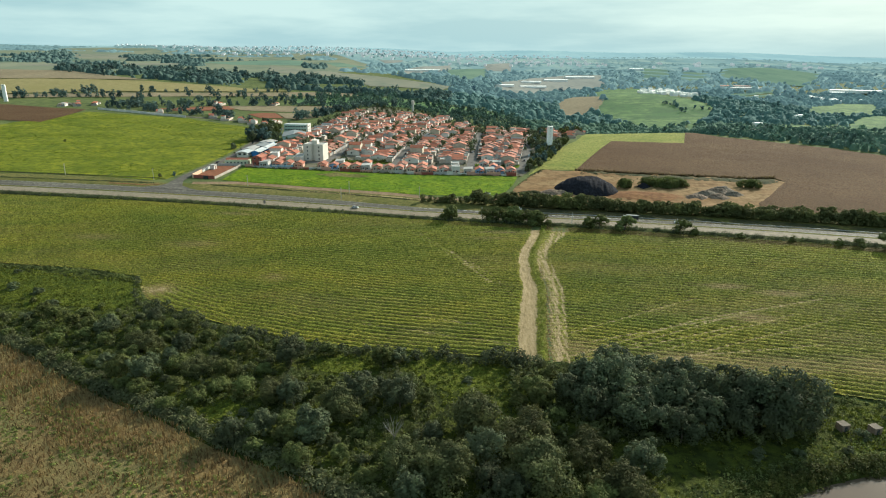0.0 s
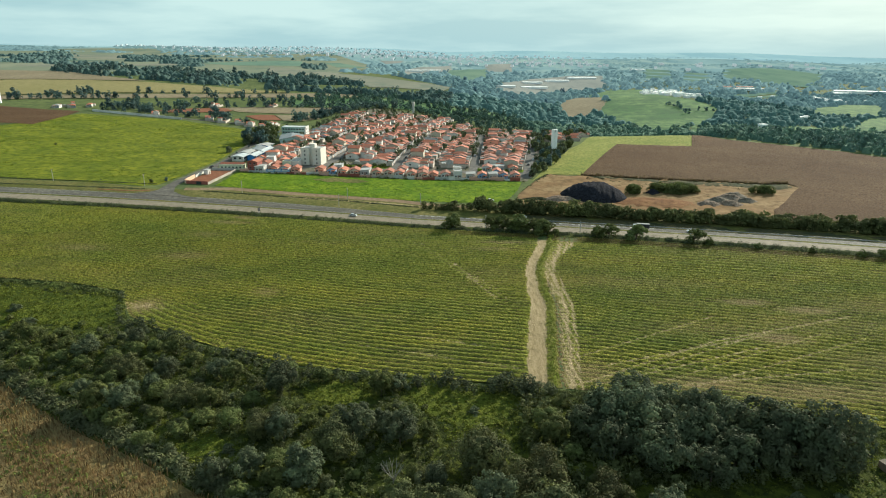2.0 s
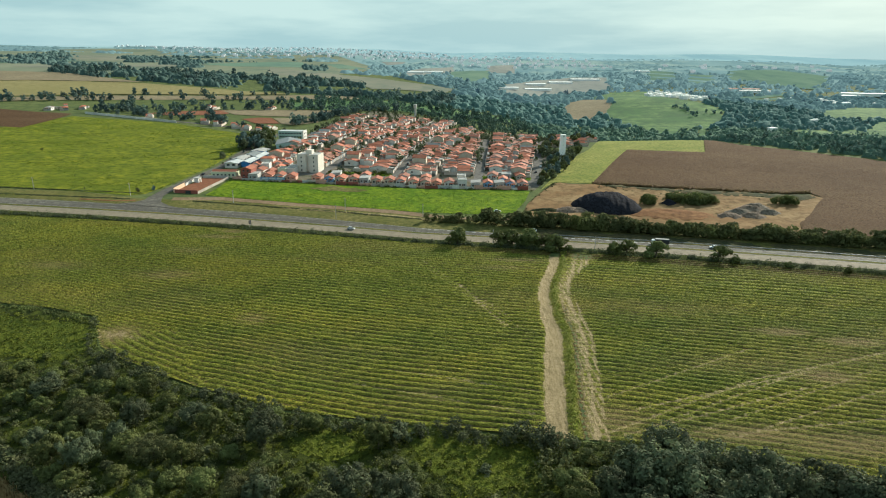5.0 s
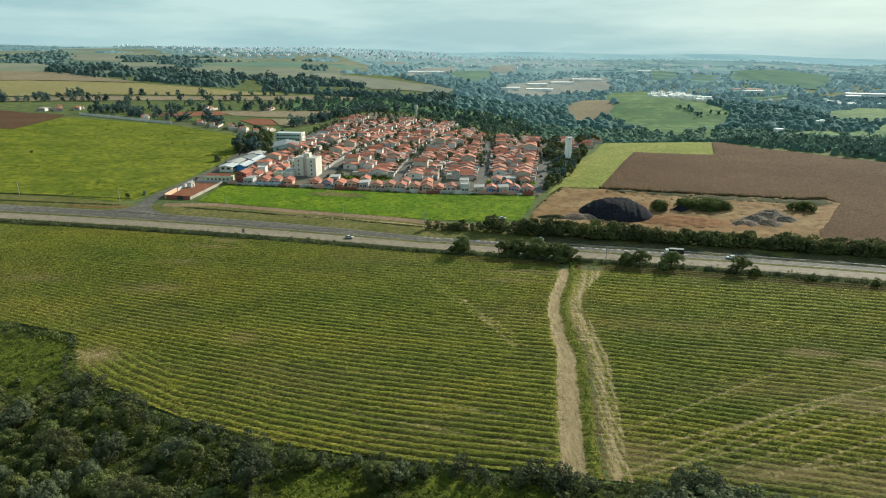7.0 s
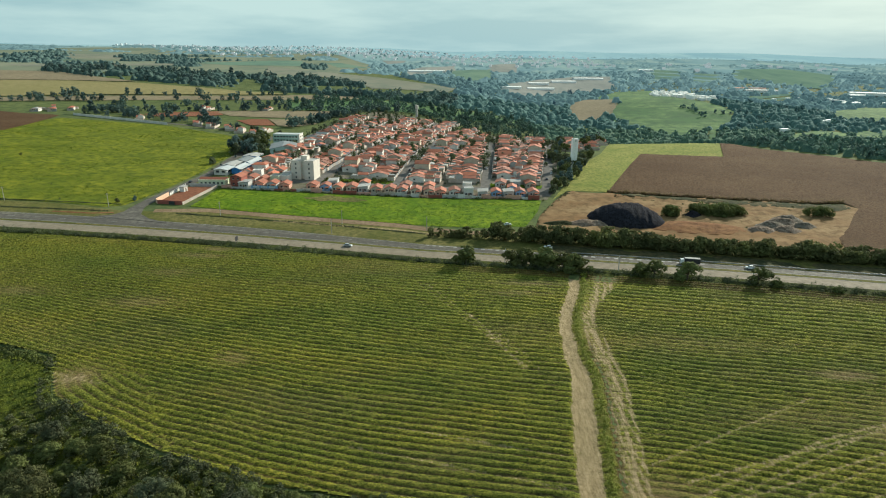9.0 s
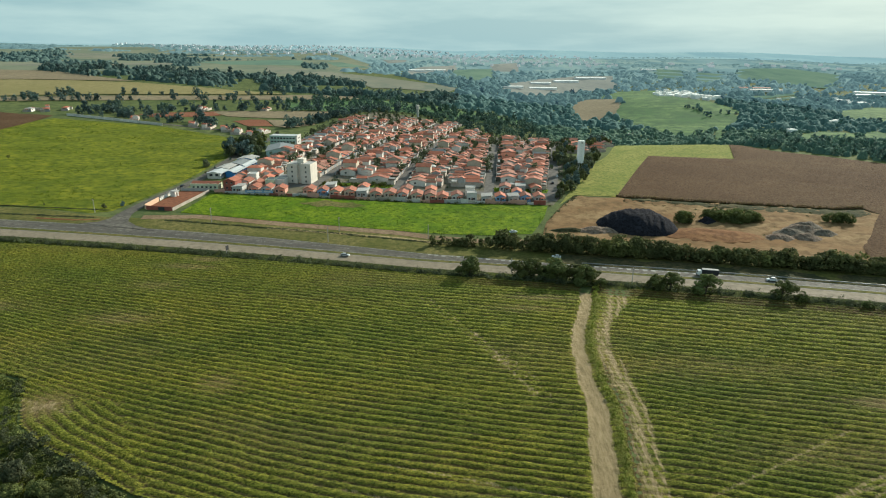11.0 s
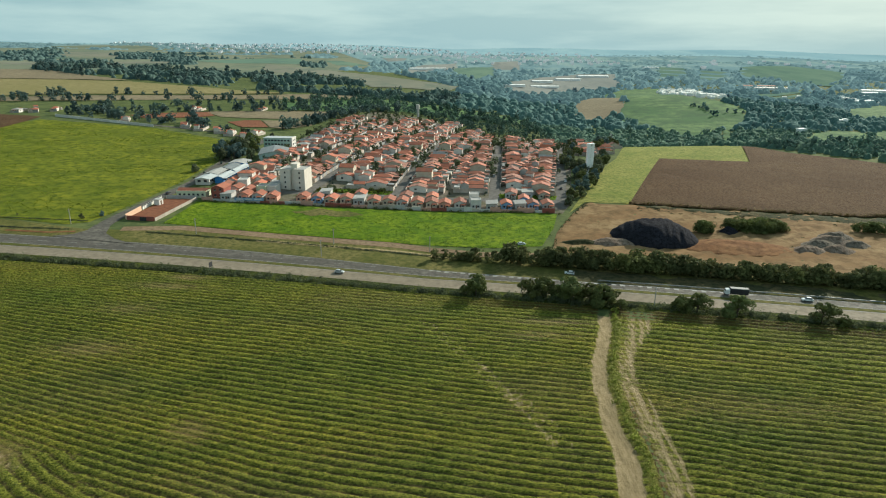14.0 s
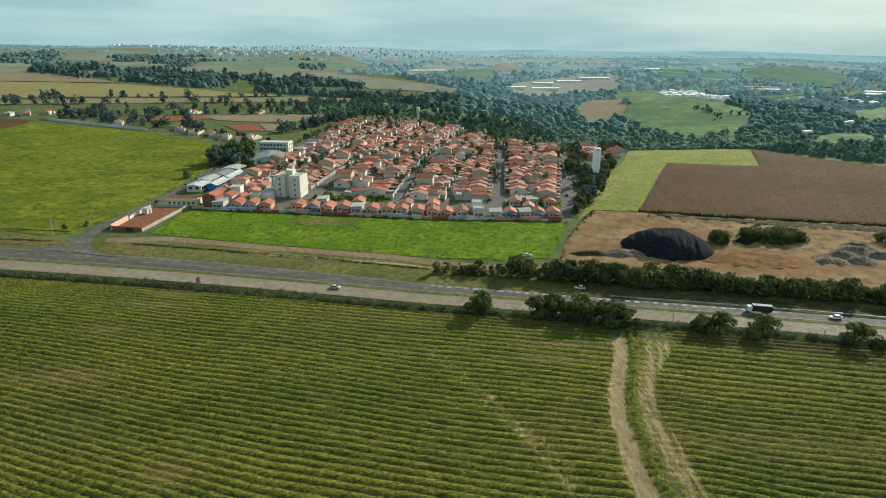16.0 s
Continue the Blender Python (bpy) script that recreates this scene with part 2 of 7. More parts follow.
M_STALK_RED = leaves("reddish_stalks", (0.095, 0.052, 0.026), (0.200, 0.122, 0.060), 0.3)
M_SAGE = leaves("sage_weeds", (0.152, 0.178, 0.048), (0.254, 0.271, 0.079))
M_WEED = leaves("roadside_weeds", (0.150, 0.165, 0.030), (0.285, 0.270, 0.058), 0.4)
M_REED = leaves("pond_reeds", (0.050, 0.055, 0.016), (0.120, 0.118, 0.034))
M_SWATH = leaves("swath_grass", (0.161, 0.192, 0.030), (0.272, 0.283, 0.054), 0.45, 0.05)
M_STALK = leaves("dry_stalks", (0.115, 0.075, 0.032), (0.21, 0.155, 0.07))
# far copies of the field colours, greyed and blued for haze, faintly glowing
M_GREEN_HAZED = distant("hazed_green_hills", (0.062, 0.098, 0.072), (0.085, 0.120, 0.086), (0.072, 0.100, 0.080), 0.004, 0.015, 0.35)
M_PALE_HAZED = distant("hazed_pale_ground", (0.160, 0.165, 0.148), (0.188, 0.189, 0.167), (0.132, 0.144, 0.131), 0.006, 0.02, 0.35)
M_MEADOW_HAZED = distant("hazed_meadow", (0.090, 0.138, 0.102), (0.112, 0.158, 0.114), (0.080, 0.124, 0.098), 0.004, 0.015, 0.35)
M_TAN_HAZED = distant("hazed_stubble", (0.125, 0.128, 0.098), (0.150, 0.148, 0.112), (0.105, 0.118, 0.092), 0.004, 0.012, 0.35)
M_KHAKI_HAZED = distant("hazed_khaki", (0.115, 0.130, 0.090), (0.142, 0.150, 0.105), (0.098, 0.118, 0.088), 0.004, 0.012, 0.35)
M_BARK = plain("bark", (0.12, 0.09, 0.06), (0.07, 0.055, 0.04), 3.0, 0.9)
M_DEADWOOD = plain("dead_wood", (0.24, 0.22, 0.19), (0.17, 0.155, 0.135), 3.0, 0.9)


# ---- terrain ----
def ss(a, b, v):
    u = np.clip((np.asarray(v, float) - a) / (b - a), 0, 1)
    return u * u * (3 - 2 * u)


def ground_z(x, y):
    """Height of the land: field falling to the creek, rise to the west, knoll under the town, wooded valley, far hills."""
    x, y = np.asarray(x, float), np.asarray(y, float)
    z = -5.0 * ss(290, 120, y) - 1.5 * ss(50, 130, x) * ss(170, 120, y)
    west = np.maximum(0.0, -x - 20.0)
    z = z + 0.045 * west * ss(200, 360, y) / (1 + west / 900) - 2.5 * ss(-50, -130, x) * ss(300, 230, y)
    z = z + 5.5 * np.exp(-((x - 10) / 170) ** 2 - ((y - 520) / 110) ** 2)
    z = z + 6.0 * ss(80, 330, x) * ss(330, 560, y) * ss(800, 620, y)
    z = z - 32 * ss(600, 850, y) * ss(-160, 160, x - 0.12 * (y - 700)) * ss(2600, 1500, y)
    z = z + 26 * np.exp(-((x - 430) / 200) ** 2 - ((y - 1330) / 230) ** 2)
    z = z + 66 * np.maximum(0, (y - 1500) / 3300) ** 1.1 * (1 - 0.3 * ss(800, 2600, x))
    z = z + 14 * ss(700, 1500, y) * ss(100, -700, x)
    z = z + 25 * ss(3200, 4500, y) * ss(600, 2600, x) - 17 * ss(3000, 4500, y) * ss(300, -1300, x)
    pond = ((x - 112) / 53) ** 2 + ((y - 91) / 24) ** 2
    z = z + 10 * ss(1800, 3000, y) * np.sin(x / 310 + y / 520) * np.sin(y / 260 - x / 700)
    return z - 5.0 * ss(1.4, 0.7, pond)


# ---- building helpers ----
rng = np.random.default_rng(7)


def sheet(name, verts, quads, material, parent=None, smooth=True):
    """A mesh object from arrays of corners and of four-cornered faces."""
    verts, quads = np.asarray(verts, np.float32), np.asarray(quads, np.int32)
    me = bpy.data.meshes.new(name)
    me.vertices.add(len(verts))
    me.vertices.foreach_set("co", verts.ravel())
    me.loops.add(quads.size)
    me.loops.foreach_set("vertex_index", quads.ravel())
    me.polygons.add(len(quads))
    me.polygons.foreach_set("loop_start", np.arange(len(quads), dtype=np.int32) * quads.shape[1])
    if smooth:
        me.polygons.foreach_set("use_smooth", np.ones(len(quads), bool))
    me.materials.append(material)
    me.update(calc_edges=True)
    ob = new(name, me)
    ob.parent = parent
    return ob


def grid_quads(nu, nv):
    """Faces of a net of nu x nv corners, row by row."""
    i = (np.arange(nu - 1)[:, None] * nv + np.arange(nv - 1)[None, :]).ravel()
    return np.stack([i, i + nv, i + nv + 1, i + 1], 1)


def part(name, bm, material, parent=None, label="", smooth=False):
    me = bpy.data.meshes.new(name)
    bm.normal_update()
    bm.to_mesh(me)
    bm.free()
    me.materials.append(material)
    if smooth:
        for f in me.polygons:
            f.use_smooth = True
    ob = new(name, me)
    ob.parent = parent
    return tagged(ob, label)


def box(bm, x0, y0, z0, x1, y1, z1, m=None):
    c = [(x0, y0, z0), (x1, y0, z0), (x1, y1, z0), (x0, y1, z0), (x0, y0, z1), (x1, y0, z1), (x1, y1, z1), (x0, y1, z1)]
    v = [bm.verts.new(m @ Vector(p) if m else p) for p in c]
    for f in ((3, 2, 1, 0), (4, 5, 6, 7), (0, 1, 5, 4), (1, 2, 6, 5), (2, 3, 7, 6), (3, 0, 4, 7)):
        bm.faces.new([v[k] for k in f])
    return bm


def rod(bm, a, b, r0, r1, sides=8):
    """A tapered bar from a to b."""
    a, b = Vector(a), Vector(b)
    q = (b - a).to_track_quat("Z", "Y")
    ring = [[bm.verts.new(p + q @ Vector((r * math.cos(6.2832 * k / sides), r * math.sin(6.2832 * k / sides), 0))) for k in range(sides)] for p, r in ((a, r0), (b, r1))]
    for k in range(sides):
        bm.faces.new((ring[0][k], ring[0][(k + 1) % sides], ring[1][(k + 1) % sides], ring[1][k]))
    bm.faces.new(ring[1])
    bm.faces.new(ring[0][::-1])
    return bm


def patch(name, poly, step, lift, material, label, category, wave=0.0):
    """A piece of land cover with the given outline, laid over the terrain."""
    bm = bmesh.new()
    bm.faces.new([bm.verts.new((x, y, 0)) for x, y in poly])
    xs, ys = [p[0] for p in poly], [p[1] for p in poly]
    for axis, lo, hi in ((0, min(xs), max(xs)), (1, min(ys), max(ys))):
        k = lo + step
        while k < hi:
            at, no = Vector((0, 0, 0)), Vector((0, 0, 0))
            at[axis], no[axis] = k, 1
            bmesh.ops.bisect_plane(bm, geom=bm.verts[:] + bm.edges[:] + bm.faces[:], plane_co=at, plane_no=no)
            k += step
    for v in bm.verts:
        v.co.z = float(ground_z(v.co.x, v.co.y)) + lift
        if wave and not v.is_boundary:
            v.co.z += wave * (0.5 + noise.noise(v.co * 0.35)) + wave * 0.6 * noise.noise(v.co * 1.3)
    bmesh.ops.recalc_face_normals(bm, faces=bm.faces)
    if sum(f.normal.z for f in bm.faces) < 0:
        bmesh.ops.reverse_faces(bm, faces=bm.faces)
    return tagged(part(name, bm, material, smooth=True), label, category, kind="structure")


def ribbon(name, pts, left, right, lift, material, label, category, step=6.0, kind="structure"):
    """A strip along a line of points, from left to right of it in metres, draped on the terrain."""
    pts = [Vector((*p, 0)) for p in pts]
    line = []
    for a, b in zip(pts, pts[1:]):
        k = max(1, int((b - a).length / step))
        line += [a.lerp(b, i / k) for i in range(k)]
    line.append(pts[-1])
    verts = []
    for i, p in enumerate(line):
        d = (line[min(i + 1, len(line) - 1)] - line[max(i - 1, 0)]).normalized()
        s = Vector((-d.y, d.x, 0))
        for k in range(4):
            q = p + s * (left + (right - left) * k / 3)
            verts.append((q.x, q.y, float(ground_z(q.x, q.y)) + lift))
    ob = sheet(name, verts, grid_quads(len(line), 4)[:, ::(-1 if right > left else 1)], material)
    return tagged(ob, label, category, kind=kind) if kind else ob


def inside(poly, x, y):
    x, y = np.asarray(x, float), np.asarray(y, float)
    hit = np.zeros(x.shape, bool)
    for (x0, y0), (x1, y1) in zip(poly, poly[1:] + poly[:1]):
        if y0 != y1:
            hit ^= ((y0 > y) != (y1 > y)) & (x < (x1 - x0) * (y - y0) / (y1 - y0) + x0)
    return hit


def scatter(poly, gap, tries=30):
    """Random places inside an outline, at least gap apart."""
    xs, ys = [p[0] for p in poly], [p[1] for p in poly]
    area = (max(xs) - min(xs)) * (max(ys) - min(ys))
    n = int(area / gap ** 2 * tries / 6)
    px, py = rng.uniform(min(xs), max(xs), n), rng.uniform(min(ys), max(ys), n)
    ok = inside(poly, px, py)
    cells, out = {}, []
    for x, y in zip(px[ok], py[ok]):
        c = (int(x // gap), int(y // gap))
        if all((x - u) ** 2 + (y - v) ** 2 > gap * gap for i in (-1, 0, 1) for j in (-1, 0, 1) for u, v in cells.get((c[0] + i, c[1] + j), ())):
            cells.setdefault(c, []).append((x, y))
            out.append((float(x), float(y)))
    return out


def gz(x, y):
    return float(ground_z(x, y))


# ---- ground: one sheet to the horizon ----
def spread(lo, hi, fine_lo, fine_hi, step, grow):
    out, v, s = list(np.arange(fine_lo, fine_hi, step)), fine_hi, step
    while v < hi:
        out.append(v)
        s *= grow
        v += s
    out.append(hi)
    v, s = fine_lo, step
    while v > lo:
        s *= grow
        v -= s
        out.insert(0, max(v, lo))
    return np.array(out)


GX, GY = spread(-4700, 4700, -220, 200, 7.0, 1.06), spread(-4700, 4700, 60, 900, 7.0, 1.05)
X, Y = np.meshgrid(GX, GY, indexing="ij")
R = np.hypot(X, Y)
K = np.where(R > 4700, 4700 / R, 1.0)
X, Y = X * K, Y * K
Z = ground_z(X, Y)
tagged(sheet("ground", np.stack([X, Y, Z], -1).reshape(-1, 3), grid_quads(len(GX), len(GY)), M_GROUND),
       "rough green pasture land rolling to the horizon", "ground", kind="structure")
# two hill sheets, the farther one coloured paler for more haze
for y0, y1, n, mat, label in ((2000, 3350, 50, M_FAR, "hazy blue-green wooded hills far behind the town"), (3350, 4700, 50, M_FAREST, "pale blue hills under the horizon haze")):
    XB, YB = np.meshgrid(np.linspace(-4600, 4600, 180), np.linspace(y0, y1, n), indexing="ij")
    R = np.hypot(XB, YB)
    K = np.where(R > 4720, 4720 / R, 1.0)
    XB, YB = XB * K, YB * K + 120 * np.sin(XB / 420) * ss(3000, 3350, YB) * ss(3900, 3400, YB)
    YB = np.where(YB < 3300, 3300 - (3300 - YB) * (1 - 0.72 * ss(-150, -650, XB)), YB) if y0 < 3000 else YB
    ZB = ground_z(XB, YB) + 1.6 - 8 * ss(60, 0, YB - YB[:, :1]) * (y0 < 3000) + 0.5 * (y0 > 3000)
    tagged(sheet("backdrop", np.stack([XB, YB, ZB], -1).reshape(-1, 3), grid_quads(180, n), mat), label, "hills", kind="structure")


# ---- highway ----
def road_y(x):
    x = np.asarray(x, float)
    c = np.clip(x, -280, 240)
    return 315.2 - 0.1416 * c - 0.000239 * c * c + np.where(x > 240, -0.256 * (x - 240), 0)


def lane_edge(x):
    """Far edge of the dark carriageway: a slip lane from the junction that tapers off."""
    return float(np.interp(x, (-90, 30, 100), (7.5, 2.8, 3.4)))


ROAD = [(x, float(road_y(x))) for x in range(-420, 421, 10)]
ribbon("road", ROAD, -4.6, -12.6, 0.10, M_CONCRETE, "pale worn carriageway of the highway with two lanes", "road")
patch("road", [(x, float(road_y(x)) - 2.4) for x in range(-420, 421, 10)] + [(x, float(road_y(x)) + lane_edge(x)) for x in range(420, -421, -10)], 6, 0.10, M_ASPHALT, "dark asphalt carriageway of the highway with two lanes", "road")
ribbon("road_median", ROAD, -2.4, -4.6, 0.16, M_VERGE, "narrow grassy strip between the carriageways", "median")
for off, mat in ((-5.1, "edge"), (-1.9, "edge")):
    ribbon("road_line", ROAD, off + 0.12, off - 0.12, 0.13, M_PAINT, "faded white edge line painted on the highway", "road marking")
ribbon("road_line", [(x, float(road_y(x)) + lane_edge(x) - 0.5) for x in range(-420, 421, 10)], 0.12, -0.12, 0.13, M_PAINT, "faded white edge line painted on the highway", "road marking")
for k, x in enumerate(range(-20, 92, 3)):
    a, b = (x, float(road_y(x))), (x + 1.6, float(road_y(x + 1.6)))
    ribbon("road_line", [a, b], lane_edge(x) - 0.7, lane_edge(x) - 1.3 - 0.4 * (k % 3), 0.13, M_PAINT, "short worn white hatch mark on the highway", "road marking")
for off in (2.4,):
    for k, x in enumerate(range(-260, -40, 12)):
        a, b = (x, float(road_y(x))), (x + 4, float(road_y(x + 4)))
        ribbon("road_line", [a, b], off + 0.1, off - 0.1, 0.13, M_PAINT, "white lane dash painted on the highway", "road marking")
ribbon("verge", ROAD, -12.6, -21.0, 0.12, M_WOODFLOOR, "green weedy verge beside the highway", "verge")
VERGE_TOP = [(-420, 362), (-300, 362), (-205, 361), (-168, 352), (-150, 353), (-128, 357), (-80, 351), (-34, 347), (0, 339), (60, 328), (160, 311), (260, 285), (420, 240)]
patch("verge", [(x, float(road_y(x)) + lane_edge(x)) for x in range(-420, 421, 10)] + VERGE_TOP[::-1], 6, 0.09, M_VERGE, "dry mown grass verge beside the highway", "verge", 0.15)
# verge under the hedge in a darker ground colour that includes its shade
patch("bare_verge", [(x, float(road_y(x)) + lane_edge(x) + 0.3) for x in range(30, 301, 10)] + [(x, float(road_y(x)) + 15.0) for x in range(300, 29, -10)], 6, 0.15, M_BANK, "dull dirt and grass verge, darkened for the hedgerow shade", "verge", 0.12)
ribbon("dirt_road", [(-152, 354), (-128, 359), (-80, 353), (-34, 349.5), (0, 341), (24, 341), (60, 336)], 3.0, -3.0, 0.20, M_DIRT, "brown dirt service road beside the highway", "road")
ribbon("access_road", [(-156, 338), (-160.5, 350), (-162.3, 362), (-162.3, 374), (-160.5, 402), (-157.3, 443), (-161, 500), (-165, 606), (-215, 650), (-283, 677), (-403, 728)], 3.1, -3.1, 0.22, M_ASPHALT,
       "grey asphalt side road leading to the town", "road")
patch("road_apron", [(-174, 340.5), (-138, 335.5), (-148, 340.5), (-155, 347), (-158, 356), (-165.4, 358), (-164.5, 350), (-167, 344)], 5, 0.26, M_ASPHALT, "grey asphalt junction mouth", "road")


ribbon("dry_strip", [(-92, 346.5), (-60, 343.5), (-30, 341), (-8, 335.5)], 1.3, -1.3, 0.30, M_TRACK, "strip of dry straw-coloured grass on the verge", "verge")
ribbon("shoulder", [(-196, 345.6), (-178, 345), (-168, 347.5)], 0.9, -0.9, 0.30, M_PITRED, "reddish worn shoulder of the side road", "verge")


# ---- mown field with swaths ----
EDGE_X = [-420, -330, -240, -182, -146, -122, -116, -110, -99, -73, -49, -26, 0, 24, 45, 66, 89, 111, 150, 240, 420]
EDGE_Y = [268, 255, 243, 234, 230, 223, 212, 203, 194.5, 180, 170, 165.5, 162.5, 160, 158, 152, 148, 142, 133, 120, 100]
TRACK_Y, TRACK_X = [158, 175, 186, 197, 209, 221, 230, 239, 248, 261, 275, 300], [24.5, 26.6, 28, 29.2, 30.8, 31, 30.5, 31, 31.9, 36, 40, 45]


def low_edge(x):
    return np.interp(x, EDGE_X, EDGE_Y)


FX, FS = np.arange(-330, 235, 1.0), np.arange(0, 152, 0.42)
U, S = np.meshgrid(FX, FS, indexing="ij")
LO, HI = low_edge(U), road_y(U) - 20.5
FYY = HI - S
# swaths follow the highway at the top of the field and the creek at its foot
SMOOTH_LO = np.interp(U, [-420, -182, -140, -99, -73, -49, -26, 0, 45, 66, 89, 111, 150, 240, 420], [300, 240, 218, 194.5, 180, 170, 165.5, 162.5, 159, 153, 148, 142, 133, 120, 100])
V = (HI - FYY) * (135 / np.maximum(60, HI - SMOOTH_LO)) ** 0.75
V = V - 0.055 * np.clip(U + 70, 0, 125) * ss(3, 40, S)
# round the corner of the field they follow its edge
ex, ey = np.array([-124, -120, -116, -110, -99, -73], float), np.array([226, 222, 212, 203, 194.5, 180], float)
D1 = np.full(U.shape, 1e9)
for k in range(len(ex) - 1):
    dx, dy = ex[k + 1] - ex[k], ey[k + 1] - ey[k]
    w = np.clip(((U - ex[k]) * dx + (FYY - ey[k]) * dy) / (dx * dx + dy * dy), 0, 1)
    D1 = np.minimum(D1, np.hypot(U - ex[k] - w * dx, FYY - ey[k] - w * dy))
V = np.where((D1 < 21 - 17 * ss(-96, -70, U)) & (U > -122) & (FYY < 213), D1, V)
wob = np.array([noise.noise((u * 0.03, 3.3, 0)) for u in FX])[:, None]
V = V + 0.7 * wob + 0.3 * np.sin(U / 9.0 + FYY / 13.0)
ROUGH = rng.normal(0, 1, U.shape)
ROUGH = ROUGH + np.roll(ROUGH, 1, 0) + np.roll(ROUGH, 2, 0) + np.roll(ROUGH, 1, 1)
RIDGE = ss(0.0, 0.6, 0.5 + 0.5 * np.cos((V + 0.05 * ROUGH) * 2 * math.pi / 2.4))
TX = np.interp(FYY, TRACK_Y, TRACK_X)
TD = U - TX + np.interp(FYY, np.arange(100, 360, 2.0), [0.8 * noise.noise((5.3, v * 0.11, 0)) for v in np.arange(100, 360, 2.0)])
STREAK = np.array([noise.noise((u * 0.9, 7.0, 0)) for u in np.arange(-40, 40, 0.25)])
ROUT = (TD - np.interp(FYY, [230, 242, 258, 280], [4.6, 3.9, 3.9, 7.5])) / np.interp(FYY, [230, 242, 258, 280], [1.0, 0.75, 0.75, 1.3])
LEFT = (TD + np.interp(FYY, [200, 235], [4.7, 3.7])) / np.interp(FYY, [200, 235], [1.0, 0.72])
BARE = np.maximum(0.86 * ss(3.5, 2.2, np.abs(LEFT)), (0.52 + 0.55 * np.interp(TD, np.arange(-40, 40, 0.25), STREAK)) * ss(4.6, 2.2, np.abs(ROUT)))
VEG = ss(1.5, 0.7, np.abs(TD)) * ss(292, 280, FYY)
# bare soil beside the weeds; by the road, dark soil with painted tree shade
FURROW_SHADE = np.maximum(ss(0.75, 0.25, np.abs(TD - 1.9)) * ss(240, 225, FYY), 0.75 * ss(9.0, 4.5, S + 2.5 * wob) * ss(-30, 20, U))
# wheel marks and dry spots
for xa, ya, xb, yb, wd in ((-20, 276, 14.2, 215.7, 0.55), (-17.6, 276, 16.6, 215.7, 0.55), (-1.6, 250, 12, 217, 0.8), (5.6, 238, 14.4, 223, 0.7), (31, 162, 78, 188, 0.9), (78, 188, 129, 206, 0.9), (40, 172, 94, 192, 0.8), (36, 162, 90, 184, 0.8), (44, 166, 102, 197, 0.7), (50, 162, 112, 193, 0.7), (62, 162, 124, 190, 0.7), (36, 178, 84, 205, 0.7), (-30, 182, 16, 170, 0.7), (-24, 190, 18, 180, 0.7), (-120, 215, -100, 208, 1.2), (-118, 208, -104, 213, 1.2), (60, 163, 110, 172, 0.8)):
    w = np.clip(((U - xa) * (xb - xa) + (FYY - ya) * (yb - ya)) / ((xb - xa) ** 2 + (yb - ya) ** 2), 0, 1)
    d = np.hypot(U - xa - w * (xb - xa), FYY - ya - w * (yb - ya))
    BARE = np.maximum(BARE, 0.48 * ss(wd * 1.0, wd * 0.3, d))
BARE = np.maximum(BARE, 0.46 * np.exp(-((U + 110) / 6.0) ** 2 - ((FYY - 211) / 4.5) ** 2))
DRY = np.zeros(U.shape)
for xc, yc, rx, ry, amp in ((99, 216, 10, 3.2, 1), (117, 210, 11, 3.6, 1), (98, 190, 9, 4.5, 1), (66, 163, 18, 4.5, .9), (90, 160, 26, 6, .85), (118, 160, 18, 8, .7), (80, 196, 26, 6, .45), (110, 200, 24, 9, .45), (140, 214, 24, 8, .5), (70, 232, 26, 5, .4), (-107, 296, 12, 3, .8), (-159, 262, 14, 4, .7), (-109, 211, 7, 6, 1), (-68, 219, 5, 4, .6),
                            (-103, 304, 8, 3, .9), (-112, 279, 10, 4, .6), (-112, 256, 14, 5, .7), (-69, 220, 5, 4, .7), (15, 268, 12, 3, .6), (20, 277, 14, 3, .7), (120, 176, 18, 7, .5), (130, 200, 12, 5, .5), (36, 168, 8, 7, .8)):
    DRY = np.maximum(DRY, amp * np.exp(-((U - xc) / rx) ** 2 - ((FYY - yc) / ry) ** 2))
GRAIN = rng.normal(0, 1, U.shape)
ZF = ground_z(U, FYY) + 0.10 + 0.48 * RIDGE * (1 - np.minimum(1, 1.3 * BARE)) * (1 - VEG) * (1 - 0.6 * DRY) + 0.045 * GRAIN * (1 - 0.5 * BARE) + 0.5 * VEG - 0.3 * FURROW_SHADE
FQ = grid_quads(len(FX), len(FS))[:, ::-1]
KEEP = (FYY - LO).ravel()[FQ].min(1) > 0
field = tagged(sheet("field", np.stack([U, FYY, ZF], -1).reshape(-1, 3), FQ[KEEP], M_TRACK),
               "green mown field with long parallel swaths of cut grass", "field", kind="structure")
for nm, arr in (("swath", RIDGE), ("bare", BARE), ("weeds", VEG), ("dry", DRY), ("furrow_shade", FURROW_SHADE)):
    at = field.data.attributes.new(nm, "FLOAT", "POINT")
    at.data.foreach_set("value", arr.astype(np.float32).ravel())


# cut grass standing proud along the swaths
g2 = np.random.default_rng(21)
pick = np.flatnonzero(((RIDGE > 0.55) & (BARE < 0.3) & (DRY < 0.5) & (FYY > LO + 0.5) & (U > -190) & (U < 175)).ravel())
pick = g2.choice(pick, 110000)
TUFT = np.stack([U.ravel()[pick] + g2.uniform(-.5, .5, 110000), FYY.ravel()[pick] + g2.uniform(-.15, .15, 110000), ZF.ravel()[pick] + 0.05], 1)


